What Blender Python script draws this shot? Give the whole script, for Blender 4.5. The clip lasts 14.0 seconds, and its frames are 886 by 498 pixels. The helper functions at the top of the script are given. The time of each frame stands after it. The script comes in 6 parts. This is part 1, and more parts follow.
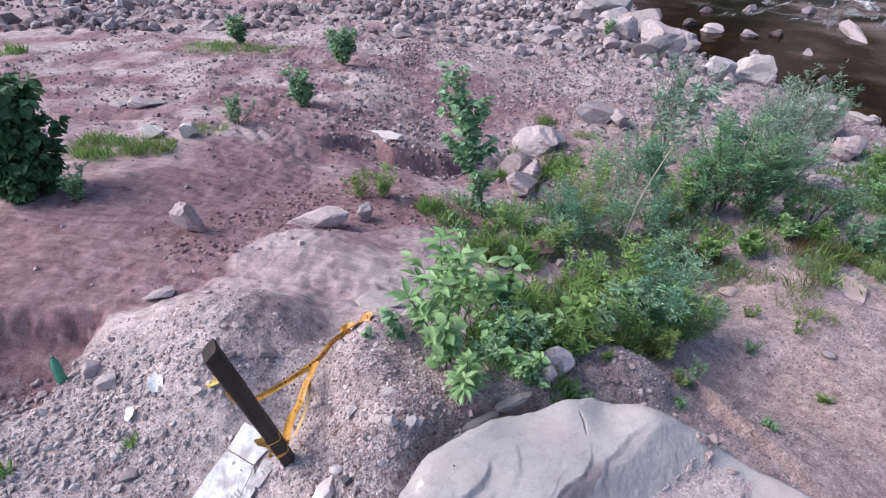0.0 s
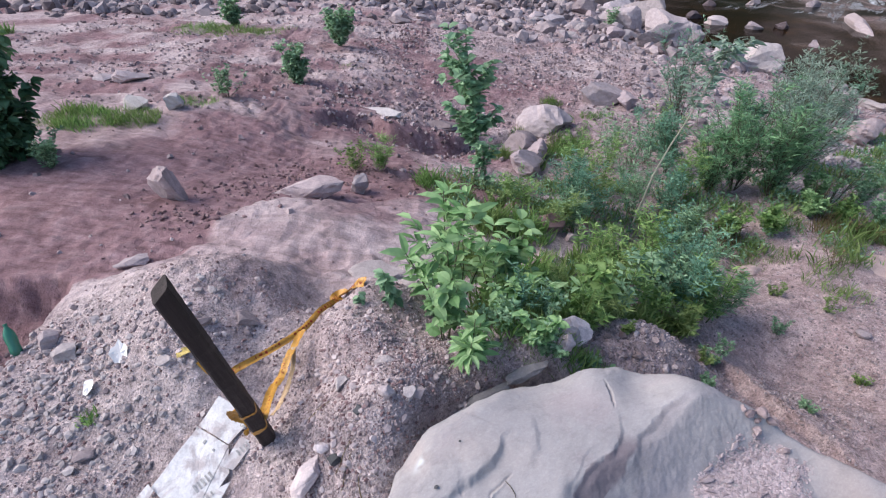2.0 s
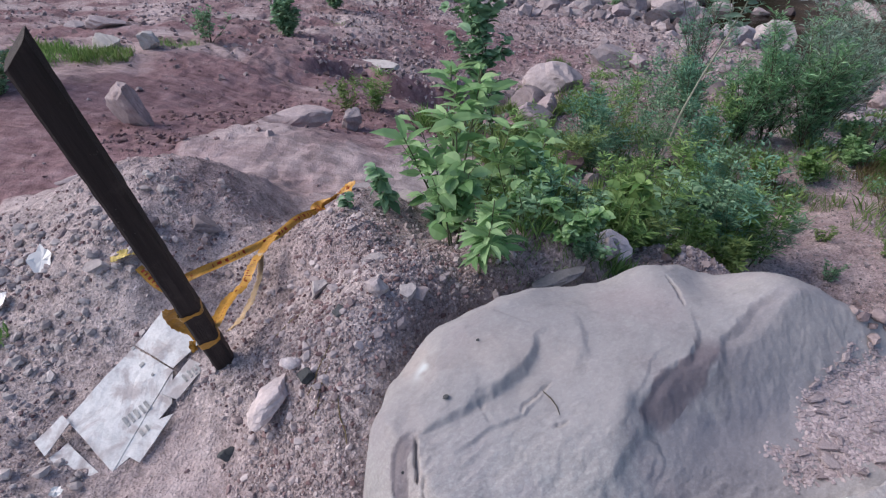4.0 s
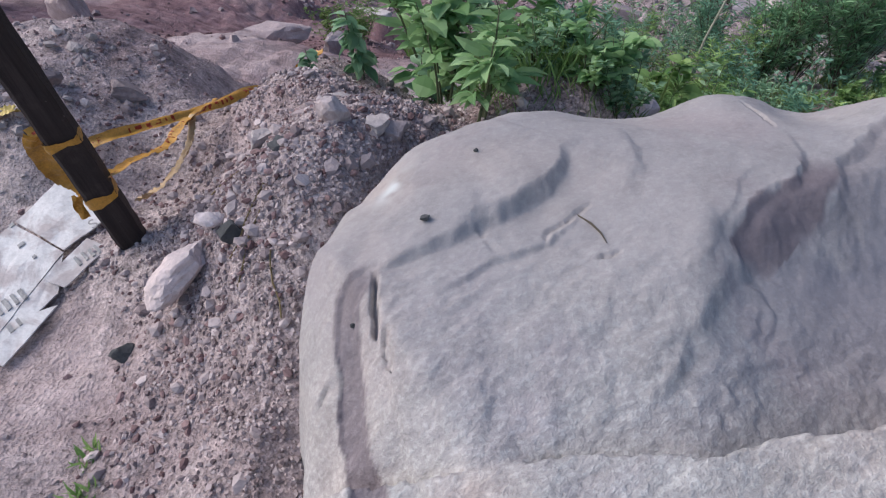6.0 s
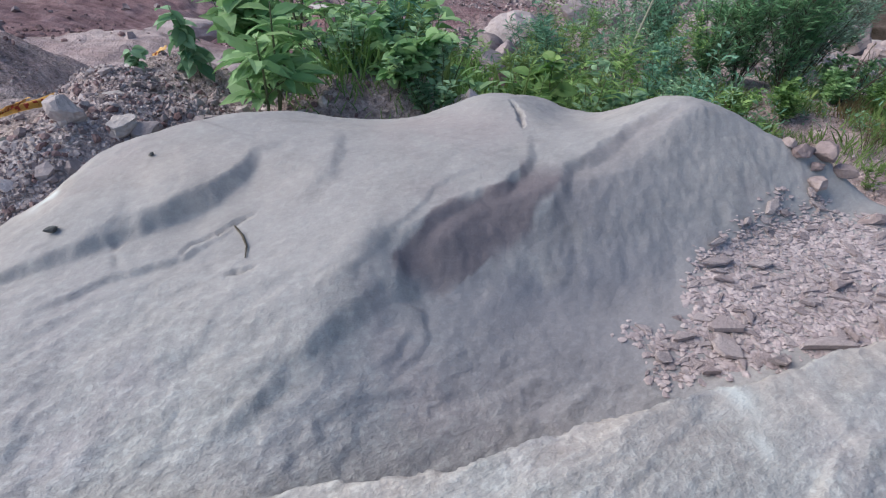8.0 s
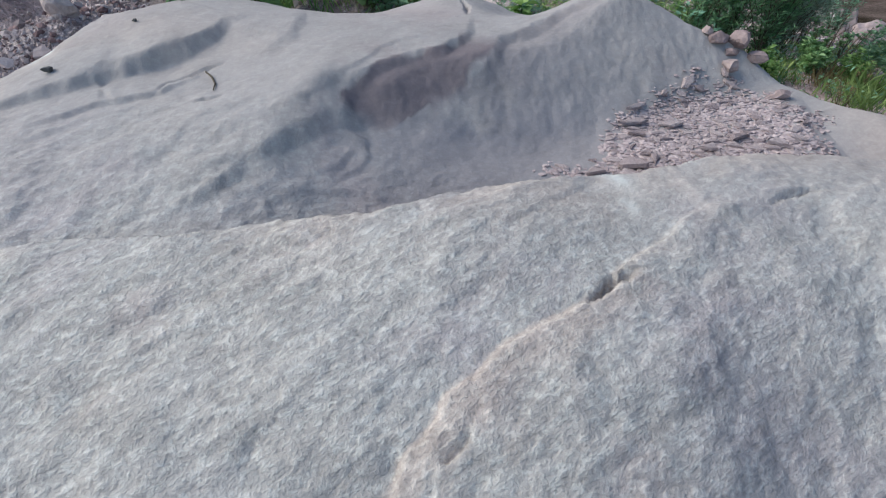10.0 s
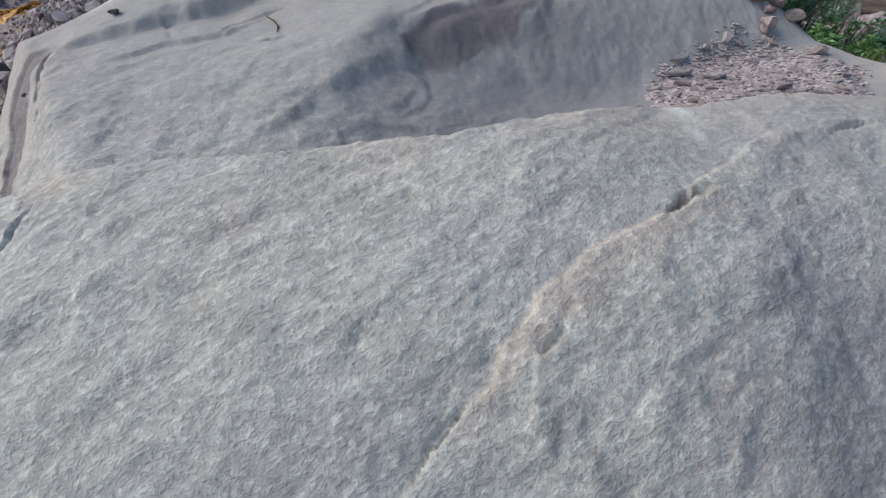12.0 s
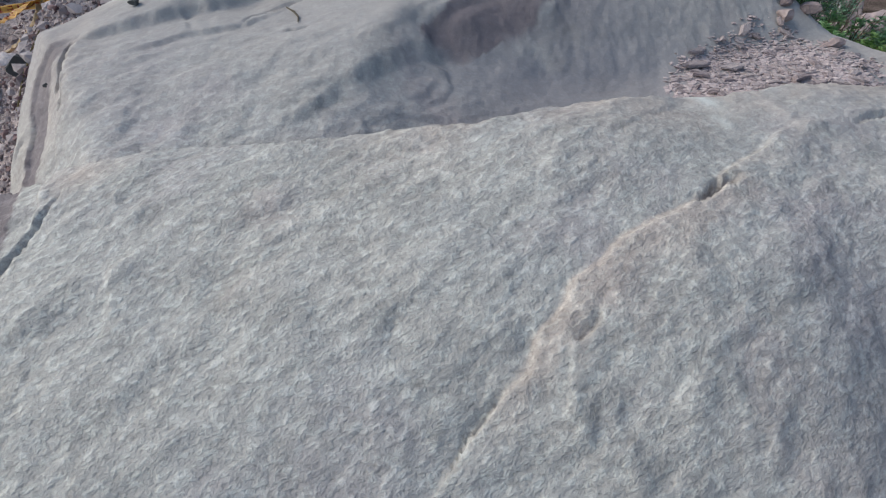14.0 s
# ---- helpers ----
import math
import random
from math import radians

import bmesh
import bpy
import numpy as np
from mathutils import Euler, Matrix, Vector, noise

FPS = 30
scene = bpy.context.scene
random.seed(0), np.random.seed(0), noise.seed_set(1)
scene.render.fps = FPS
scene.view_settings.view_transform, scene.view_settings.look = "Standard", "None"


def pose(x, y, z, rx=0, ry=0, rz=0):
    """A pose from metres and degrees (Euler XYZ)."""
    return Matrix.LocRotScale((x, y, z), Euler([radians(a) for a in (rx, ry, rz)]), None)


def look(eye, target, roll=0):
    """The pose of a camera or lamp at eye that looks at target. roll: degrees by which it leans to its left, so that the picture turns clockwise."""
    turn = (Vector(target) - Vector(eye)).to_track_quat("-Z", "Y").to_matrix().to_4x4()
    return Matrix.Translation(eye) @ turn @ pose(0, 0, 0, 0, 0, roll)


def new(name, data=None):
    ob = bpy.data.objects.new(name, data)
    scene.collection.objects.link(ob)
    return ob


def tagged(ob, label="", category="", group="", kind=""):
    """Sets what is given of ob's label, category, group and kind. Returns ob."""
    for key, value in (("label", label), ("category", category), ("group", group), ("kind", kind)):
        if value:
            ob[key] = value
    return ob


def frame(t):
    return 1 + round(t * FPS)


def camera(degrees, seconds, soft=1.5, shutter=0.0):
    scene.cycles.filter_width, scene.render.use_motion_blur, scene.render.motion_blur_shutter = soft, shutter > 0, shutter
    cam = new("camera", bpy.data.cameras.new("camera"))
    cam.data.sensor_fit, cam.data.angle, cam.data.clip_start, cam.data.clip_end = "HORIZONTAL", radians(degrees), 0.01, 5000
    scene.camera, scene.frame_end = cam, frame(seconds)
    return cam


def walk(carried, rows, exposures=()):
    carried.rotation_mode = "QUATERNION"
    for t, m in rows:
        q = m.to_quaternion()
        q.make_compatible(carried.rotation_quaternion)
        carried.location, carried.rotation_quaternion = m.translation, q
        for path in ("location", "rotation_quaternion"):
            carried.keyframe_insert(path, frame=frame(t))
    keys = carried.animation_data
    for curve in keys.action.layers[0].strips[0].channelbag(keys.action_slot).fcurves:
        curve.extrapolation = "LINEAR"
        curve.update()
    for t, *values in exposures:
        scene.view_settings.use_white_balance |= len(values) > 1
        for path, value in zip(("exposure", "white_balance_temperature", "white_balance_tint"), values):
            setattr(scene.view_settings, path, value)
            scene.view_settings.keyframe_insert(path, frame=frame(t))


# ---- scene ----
cam = camera(80.0, 14.0, soft=1.15, shutter=0.12)
METRES, EYE, TILT = 5.4, 4.75, -34.0
# seconds, metres/METRES right, ahead and up from the first eye along its own axes, yaw, pitch, roll
ROWS = [
    (0.0, 0.0000, 0.0000, 0.0000, 0.000, 0.000, -0.000),
    (0.5, -0.0061, 0.0105, -0.0096, -0.041, 0.000, -0.020),
    (1.0, -0.0103, 0.0433, -0.0336, -0.074, 0.017, -0.080),
    (1.5, -0.0108, 0.0827, -0.0589, -0.116, 0.017, -0.160),
    (2.0, -0.0078, 0.1265, -0.0856, -0.149, 0.066, -0.190),
    (4.5, -0.0220, 0.3721, -0.2985, -0.487, 0.207, -0.500),
    (5.0, -0.0192, 0.4222, -0.3400, -0.512, 0.165, -0.500),
    (5.5, -0.0132, 0.4611, -0.3752, -0.520, 0.124, -0.490),
    (6.0, -0.0061, 0.4928, -0.3993, -0.537, 0.017, -0.460),
    (6.5, 0.0017, 0.5173, -0.4103, -0.562, -0.099, -0.430),
    (7.0, 0.0172, 0.5195, -0.4022, -0.570, -0.091, -0.430),
    (7.5, 0.0903, 0.5179, -0.3965, -0.595, -0.124, -0.390),
    (8.0, 0.1805, 0.5175, -0.3895, -0.686, -0.190, -0.380),
    (8.5, 0.2072, 0.5170, -0.3845, -0.686, -0.190, -0.340),
    (9.0, 0.2198, 0.5019, -0.4162, -0.702, -0.207, -0.250),
    (11.5, 0.1906, 0.4593, -0.5218, -0.884, -0.620, -0.180),
    (12.0, 0.1796, 0.4635, -0.5203, -0.909, -0.636, -0.190),
    (12.5, 0.1736, 0.4663, -0.5205, -0.925, -0.644, -0.190),
    (13.0, 0.1693, 0.4663, -0.5187, -0.942, -0.661, -0.180),
    (13.5, 0.1677, 0.4643, -0.5243, -0.942, -0.661, -0.170),
    (14.0, 0.1666, 0.4646, -0.5252, -0.958, -0.694, -0.170),
]
walk(cam, [(t, pose(0, 0, EYE, TILT) @ pose(METRES * x, METRES * y, METRES * z, 90 + pitch, roll, yaw)) for t, x, y, z, yaw, pitch, roll in ROWS],
     [(0, 0.86, 6380, 17), (2.2, 0.68, 6400, 16), (4.5, 0.26, 6400, 16), (6.5, 0.28, 6400, 14), (7.5, 0.40, 6450, 9), (9, 0.52, 6450, 7), (11.5, 0.19, 6600, 4), (14, 0.19, 6600, 4)])

# ---- light: open shade under a bright sky ----
world = bpy.data.worlds.new("sky")
scene.world = world
world.use_nodes = True
SUN_UP, SUN_FROM = radians(42), radians(-88)
_n = world.node_tree.nodes
_sky = _n.new("ShaderNodeTexSky")
_sky.sky_type, _sky.sun_disc, _sky.sun_elevation, _sky.sun_rotation = "NISHITA", False, SUN_UP, SUN_FROM
_n["Background"].inputs["Strength"].default_value = 0.14
world.node_tree.links.new(_sky.outputs[0], _n["Background"].inputs["Color"])
sun = new("sun", bpy.data.lights.new("sun", "SUN"))
sun.data.energy, sun.data.angle, sun.data.color = 2.6, radians(45), (1.0, 0.90, 0.80)
sun.matrix_world = look((0, 0, 0), (-math.sin(SUN_FROM) * math.cos(SUN_UP), -math.cos(SUN_FROM) * math.cos(SUN_UP), -math.sin(SUN_UP)))


# ---- materials ----
def shader(name, rough=0.9, spec=0.25):
    """A new material: its nodes, links and main shader."""
    m = bpy.data.materials.new(name)
    m.use_nodes = True
    t = m.node_tree
    b = t.nodes["Principled BSDF"]
    b.inputs["Roughness"].default_value, b.inputs["Specular IOR Level"].default_value = rough, spec
    return m, t.nodes, t.links, b


def mapped(n, l, scale=(1, 1, 1), turn=0.0, where="Object"):
    """Texture coordinates along axes turned about z by turn degrees, then scaled."""
    c, m = n.new("ShaderNodeTexCoord"), n.new("ShaderNodeMapping")
    m.vector_type = "TEXTURE"
    m.inputs["Scale"].default_value, m.inputs["Rotation"].default_value = tuple(1 / k for k in scale), (0, 0, radians(turn))
    l.new(c.outputs[where], m.inputs["Vector"])
    return m.outputs["Vector"]


def noisy(n, l, vec, scale, detail=5, rough=0.6, warp=0.0):
    x = n.new("ShaderNodeTexNoise")
    for key, value in (("Scale", scale), ("Detail", detail), ("Roughness", rough), ("Distortion", warp)):
        x.inputs[key].default_value = value
    l.new(vec, x.inputs["Vector"])
    return x.outputs["Fac"]


def ramp(n, l, fac, *stops):
    r = n.new("ShaderNodeValToRGB")
    while len(r.color_ramp.elements) < len(stops):
        r.color_ramp.elements.new(0.5)
    for e, (at, c) in zip(r.color_ramp.elements, stops):
        e.position, e.color = at, (*c, 1) if len(c) == 3 else c
    l.new(fac, r.inputs["Fac"])
    return r.outputs["Color"]


def mix(n, l, fac, a, b, how="MIX"):
    x = n.new("ShaderNodeMix")
    x.data_type, x.blend_type = "RGBA", how
    for key, value in ((0, fac), (6, a), (7, b)):
        if isinstance(value, (int, float)):
            x.inputs[key].default_value = value
        elif isinstance(value, tuple):
            x.inputs[key].default_value = (*value, 1)
        else:
            l.new(value, x.inputs[key])
    return x.outputs[2]


def relief(n, l, b, *layers):
    """Bump layers (height, strength, metres) one over the other."""
    before = None
    for height, strength, metres in layers:
        x = n.new("ShaderNodeBump")
        x.inputs["Distance"].default_value = metres
        if isinstance(strength, float):
            x.inputs["Strength"].default_value = strength
        else:
            l.new(strength, x.inputs["Strength"])
        l.new(height, x.inputs["Height"])
        if before:
            l.new(before, x.inputs["Normal"])
        before = x.outputs["Normal"]
    l.new(before, b.inputs["Normal"])


def grey(v):
    return (v, v, v)


def soil_material():
    m, n, l, b = shader("soil", 0.95, 0.15)
    v = mapped(n, l)
    kind = n.new("ShaderNodeAttribute")
    kind.attribute_name = "soil"
    parts = n.new("ShaderNodeSeparateColor")
    l.new(kind.outputs["Color"], parts.inputs[0])
    big, mid, fine, dust = noisy(n, l, v, 0.6, 4), noisy(n, l, v, 4, 6, 0.7), noisy(n, l, v, 38, 5, 0.75), noisy(n, l, v, 170, 3, 0.7)
    sweep = noisy(n, l, mapped(n, l, (0.5, 3.2, 1), -8), 2.6, 5, 0.6, 0.3)
    calm, rugged = kind.outputs["Alpha"], n.new("ShaderNodeMapRange")
    l.new(calm, rugged.inputs["Value"])
    rugged.inputs["To Min"].default_value, rugged.inputs["To Max"].default_value = 0.8, 0.32
    rugged = rugged.outputs["Result"]
    red = ramp(n, l, mid, (0.3, (0.185, 0.112, 0.122)), (0.5, (0.30, 0.190, 0.203)), (0.72, (0.42, 0.300, 0.312)))
    pale = ramp(n, l, mid, (0.28, (0.40, 0.330, 0.332)), (0.5, (0.60, 0.512, 0.508)), (0.75, (0.74, 0.65, 0.64)))
    sand = ramp(n, l, mid, (0.3, (0.35, 0.255, 0.254)), (0.55, (0.56, 0.440, 0.432)), (0.75, (0.69, 0.575, 0.562)))
    c = mix(n, l, parts.outputs[0], red, pale)
    c = mix(n, l, parts.outputs[1], c, sand)
    # dark scrub of the unseen hills, and shade painted between the plants
    c = mix(n, l, parts.outputs[2], c, (0.026, 0.032, 0.018))
    c = mix(n, l, rugged, c, ramp(n, l, fine, (0.32, grey(0.40)), (0.5, grey(1.0)), (0.70, grey(1.4))), "MULTIPLY")
    c = mix(n, l, 0.6, c, ramp(n, l, big, (0.3, grey(0.78)), (0.7, grey(1.15))), "MULTIPLY")
    clod = noisy(n, l, v, 11, 5, 0.7)
    c = mix(n, l, rugged, c, ramp(n, l, clod, (0.34, grey(0.50)), (0.47, grey(0.95)), (0.56, grey(1.05)), (0.70, grey(1.45))), "MULTIPLY")
    grit = n.new("ShaderNodeTexVoronoi")
    grit.inputs["Scale"].default_value = 55
    l.new(v, grit.inputs["Vector"])
    speck = ramp(n, l, grit.outputs["Color"], (0.55, grey(0.9)), (0.8, grey(1.05)), (0.95, grey(1.5)))
    c = mix(n, l, mix(n, l, calm, grey(0.55), grey(0.2)), c, speck, "MULTIPLY")
    c = mix(n, l, mix(n, l, calm, grey(0.0), grey(0.6)), c, ramp(n, l, sweep, (0.36, grey(0.42)), (0.47, grey(0.74)), (0.55, grey(0.84)), (0.66, grey(1.02))), "MULTIPLY")
    l.new(c, b.inputs["Base Color"])
    relief(n, l, b, (mid, rugged, 0.11), (clod, rugged, 0.07), (fine, rugged, 0.03), (sweep, 0.3, 0.06), (grit.outputs["Distance"], 0.6, 0.014), (dust, 0.4, 0.004))
    return m


def boulder_material():
    m, n, l, b = shader("pale_sandstone", 0.85, 0.2)
    v = mapped(n, l)
    w = mapped(n, l, (1, 1.5, 1.25), 28)
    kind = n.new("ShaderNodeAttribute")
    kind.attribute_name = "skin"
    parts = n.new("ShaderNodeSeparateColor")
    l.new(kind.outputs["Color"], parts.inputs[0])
    big, mid = noisy(n, l, v, 1.4, 5, 0.6, 0.4), noisy(n, l, w, 6, 6, 0.7, 0.3)
    flecks, grit, speck = noisy(n, l, w, 42, 4, 0.6), noisy(n, l, v, 95, 3, 0.7), noisy(n, l, v, 260, 3, 0.7)
    bed = noisy(n, l, mapped(n, l, (1, 3.0, 2), 28), 8, 7, 0.62, 0.2)
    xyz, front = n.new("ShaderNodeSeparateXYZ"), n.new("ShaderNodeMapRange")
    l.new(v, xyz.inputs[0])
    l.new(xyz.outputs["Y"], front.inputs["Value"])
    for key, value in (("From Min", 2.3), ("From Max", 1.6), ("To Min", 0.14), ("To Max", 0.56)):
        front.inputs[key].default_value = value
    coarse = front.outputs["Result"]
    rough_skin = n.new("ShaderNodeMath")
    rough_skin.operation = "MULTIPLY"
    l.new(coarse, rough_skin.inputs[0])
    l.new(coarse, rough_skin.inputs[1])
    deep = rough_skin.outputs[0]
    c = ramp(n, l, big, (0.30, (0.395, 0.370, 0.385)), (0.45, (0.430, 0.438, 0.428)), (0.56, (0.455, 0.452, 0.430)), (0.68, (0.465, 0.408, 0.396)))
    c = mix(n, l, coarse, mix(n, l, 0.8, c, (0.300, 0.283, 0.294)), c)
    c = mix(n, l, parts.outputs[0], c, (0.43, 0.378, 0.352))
    # the bowl's shade is painted in together with its blue-grey weathering
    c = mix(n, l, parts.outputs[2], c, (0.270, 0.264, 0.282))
    # crust of the hollow, darker recess, and shade painted on the fold's wall
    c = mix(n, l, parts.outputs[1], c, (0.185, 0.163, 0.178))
    c = mix(n, l, 0.45, c, ramp(n, l, mid, (0.28, grey(0.62)), (0.5, grey(1.0)), (0.75, grey(1.12))), "MULTIPLY")
    c = mix(n, l, coarse, c, ramp(n, l, bed, (0.34, grey(0.74)), (0.48, grey(1.0)), (0.66, grey(1.12))), "MULTIPLY")
    c = mix(n, l, coarse, c, ramp(n, l, flecks, (0.30, grey(0.70)), (0.44, grey(0.97)), (0.53, (1.05, 1.06, 1.05)), (0.58, (1.36, 1.41, 1.39)), (0.70, (1.6, 1.66, 1.64))), "MULTIPLY")
    c = mix(n, l, coarse, c, ramp(n, l, grit, (0.32, grey(0.70)), (0.48, grey(1.0)), (0.68, grey(1.20))), "MULTIPLY")
    c = mix(n, l, 0.25, c, ramp(n, l, speck, (0.3, grey(0.85)), (0.7, grey(1.12))), "MULTIPLY")
    c = mix(n, l, kind.outputs["Alpha"], c, (0.62, 0.66, 0.65))
    l.new(c, b.inputs["Base Color"])
    scab, scale_ = noisy(n, l, w, 6, 6, 0.62), noisy(n, l, w, 19, 4, 0.62)
    thin = ramp(n, l, scab, (0.40, grey(0)), (0.41, grey(0.33)), (0.50, grey(0.36)), (0.51, grey(0.66)), (0.60, grey(0.7)), (0.61, grey(1)))
    chips = ramp(n, l, scale_, (0.44, grey(0)), (0.46, grey(0.5)), (0.56, grey(0.55)), (0.58, grey(1)))
    relief(n, l, b, (bed, deep, 0.056), (mid, 0.06, 0.03), (thin, 0.24, 0.007), (chips, 0.16, 0.005), (flecks, deep, 0.019), (grit, coarse, 0.008), (speck, 0.4, 0.0025))
    return m


def stone_material(name, dark, light, tint=0.35):
    m, n, l, b = shader(name, 0.9, 0.2)
    v = mapped(n, l)
    mid, fine = noisy(n, l, v, 6, 5, 0.7), noisy(n, l, v, 45, 4, 0.7)
    info, geo = n.new("ShaderNodeObjectInfo"), n.new("ShaderNodeNewGeometry")
    both = n.new("ShaderNodeMath")
    both.operation = "ADD"
    l.new(info.outputs["Random"], both.inputs[0])
    l.new(geo.outputs["Random Per Island"], both.inputs[1])
    wrap = n.new("ShaderNodeMath")
    wrap.operation = "FRACT"
    l.new(both.outputs[0], wrap.inputs[0])
    c = ramp(n, l, wrap.outputs[0], (0.0, dark), (0.45, tuple((a + b_) / 2 for a, b_ in zip(dark, light))), (0.9, light))
    c = mix(n, l, 0.8, c, ramp(n, l, mid, (0.3, grey(0.7)), (0.7, grey(1.2))), "MULTIPLY")
    c = mix(n, l, 0.6, c, ramp(n, l, fine, (0.3, grey(0.75)), (0.7, grey(1.2))), "MULTIPLY")
    l.new(c, b.inputs["Base Color"])
    relief(n, l, b, (mid, 0.4, 0.04), (fine, 0.5, 0.01))
    return m


SOIL, SANDSTONE = soil_material(), boulder_material()
GRAVEL = stone_material("gravel", (0.22, 0.180, 0.188), (0.54, 0.475, 0.475))
RUBBLE = stone_material("rubble", (0.18, 0.148, 0.155), (0.43, 0.378, 0.385))
PALE = stone_material("pale_stone", (0.32, 0.285, 0.285), (0.47, 0.43, 0.425))
REDSTONE = stone_material("red_flakes", (0.34, 0.285, 0.298), (0.49, 0.425, 0.435))
SLATE = stone_material("slate", (0.05, 0.055, 0.058), (0.11, 0.115, 0.118))


def leaf_material(name, dark, light, rough=0.55):
    m, n, l, b = shader(name, rough, 0.3)
    geo = n.new("ShaderNodeNewGeometry")
    v = mapped(n, l)
    c = ramp(n, l, geo.outputs["Random Per Island"], (0.0, dark), (0.6, tuple((a + b_) / 2 for a, b_ in zip(dark, light))), (1.0, light))
    c = mix(n, l, 0.7, c, ramp(n, l, noisy(n, l, v, 2.5, 3), (0.3, grey(0.7)), (0.7, grey(1.25))), "MULTIPLY")
    l.new(c, b.inputs["Base Color"])
    glow, blend = n.new("ShaderNodeBsdfTranslucent"), n.new("ShaderNodeMixShader")
    l.new(c, glow.inputs["Color"])
    blend.inputs[0].default_value = 0.36
    l.new(b.outputs[0], blend.inputs[1])
    l.new(glow.outputs[0], blend.inputs[2])
    l.new(blend.outputs[0], n["Material Output"].inputs["Surface"])
    return m


BROAD = leaf_material("broad_leaf", (0.117, 0.251, 0.133), (0.386, 0.589, 0.368))
LIGHTLEAF = leaf_material("light_leaf", (0.150, 0.310, 0.120), (0.420, 0.630, 0.320))
FRESH = leaf_material("fresh_leaf", (0.112, 0.240, 0.067), (0.352, 0.528, 0.194))
WILLOW = leaf_material("narrow_leaf", (0.078, 0.210, 0.133), (0.269, 0.494, 0.344))
MIDLEAF = leaf_material("mid_green_leaf", (0.085, 0.225, 0.105), (0.29, 0.50, 0.27))
SILVER = leaf_material("silvery_leaf", (0.16, 0.27, 0.20), (0.40, 0.52, 0.42))
DARKLEAF = leaf_material("dark_leaf", (0.035, 0.10, 0.05), (0.12, 0.24, 0.12))
GRASS = leaf_material("grass_blade", (0.126, 0.222, 0.064), (0.333, 0.445, 0.176))
STRAW = leaf_material("dry_stalk", (0.16, 0.12, 0.06), (0.30, 0.25, 0.13))


def plain_material(name, colour, rough=0.7, wear=0.35, scale=8, spec=0.3, relief_m=0.004):
    m, n, l, b = shader(name, rough, spec)
    v = mapped(n, l)
    mid, fine = noisy(n, l, v, scale, 6, 0.7), noisy(n, l, v, scale * 9, 4, 0.7)
    c = mix(n, l, wear, colour, ramp(n, l, mid, (0.3, grey(0.35)), (0.5, grey(0.95)), (0.75, grey(1.25))), "MULTIPLY")
    c = mix(n, l, wear, c, ramp(n, l, fine, (0.3, grey(0.6)), (0.7, grey(1.2))), "MULTIPLY")
    l.new(c, b.inputs["Base Color"])
    relief(n, l, b, (mid, 0.4, relief_m * 3), (fine, 0.4, relief_m))
    return m


def carton_material():
    """White printed board with brown damp stains and dirt."""
    m, n, l, b = shader("printed_carton", 0.8, 0.3)
    v = mapped(n, l)
    blot, fine, fibre = noisy(n, l, v, 5.5, 5, 0.62, 0.6), noisy(n, l, v, 45, 4, 0.7), noisy(n, l, v, 16, 4, 0.7)
    c = ramp(n, l, fibre, (0.3, (0.66, 0.67, 0.66)), (0.6, (0.80, 0.80, 0.79)))
    c = mix(n, l, ramp(n, l, blot, (0.46, grey(0)), (0.60, grey(0.85))), c, (0.47, 0.42, 0.41))
    c = mix(n, l, 0.4, c, ramp(n, l, fine, (0.3, grey(0.6)), (0.6, grey(1.05))), "MULTIPLY")
    l.new(c, b.inputs["Base Color"])
    relief(n, l, b, (blot, 0.3, 0.02), (fine, 0.3, 0.004))
    return m


STEM = plain_material("green_stem", (0.11, 0.13, 0.07), 0.7)
TWIG = plain_material("grey_twig", (0.10, 0.085, 0.065), 0.85)
PALESTEM = plain_material("pale_stem", (0.36, 0.37, 0.29), 0.75)
CARTON = carton_material()
KRAFT = plain_material("bare_carton", (0.47, 0.45, 0.43), 0.85, 0.5, 7)
INK = plain_material("faded_ink", (0.43, 0.43, 0.42), 0.8, 0.6, 25)
TAPE = plain_material("yellow_tape", (0.52, 0.27, 0.035), 0.38, 0.75, 14, 0.5, 0.003)
TAPE_OLD = plain_material("bleached_tape", (0.52, 0.38, 0.22), 0.5, 0.4, 16, 0.4, 0.002)
TAPE_INK = plain_material("tape_print", (0.28, 0.035, 0.012), 0.45, 0.3, 20)
PLASTIC = plain_material("white_plastic", (0.84, 0.83, 0.80), 0.45, 0.12, 9, 0.4)


def timber_material():
    m, n, l, b = shader("dark_timber", 0.72, 0.35)
    w = mapped(n, l, (30, 30, 1.6))
    v = mapped(n, l)
    fibre, blot, scuff = noisy(n, l, w, 1.0, 6, 0.75, 0.3), noisy(n, l, v, 5, 5, 0.7), noisy(n, l, v, 26, 5, 0.8)
    c = ramp(n, l, fibre, (0.3, (0.010, 0.008, 0.008)), (0.55, (0.026, 0.020, 0.020)), (0.75, (0.052, 0.042, 0.040)))
    c = mix(n, l, ramp(n, l, blot, (0.55, grey(0)), (0.75, grey(0.7))), c, (0.075, 0.060, 0.056))
    c = mix(n, l, ramp(n, l, scuff, (0.66, grey(0)), (0.72, grey(0.8))), c, (0.20, 0.18, 0.17))
    l.new(c, b.inputs["Base Color"])
    relief(n, l, b, (fibre, 0.7, 0.012), (scuff, 0.3, 0.004))
    return m


def glass_green():
    m, n, l, b = shader("green_plastic", 0.2, 0.5)
    b.inputs["Base Color"].default_value = (0.05, 0.26, 0.17, 1)
    b.inputs["Transmission Weight"].default_value = 0.35
    return m


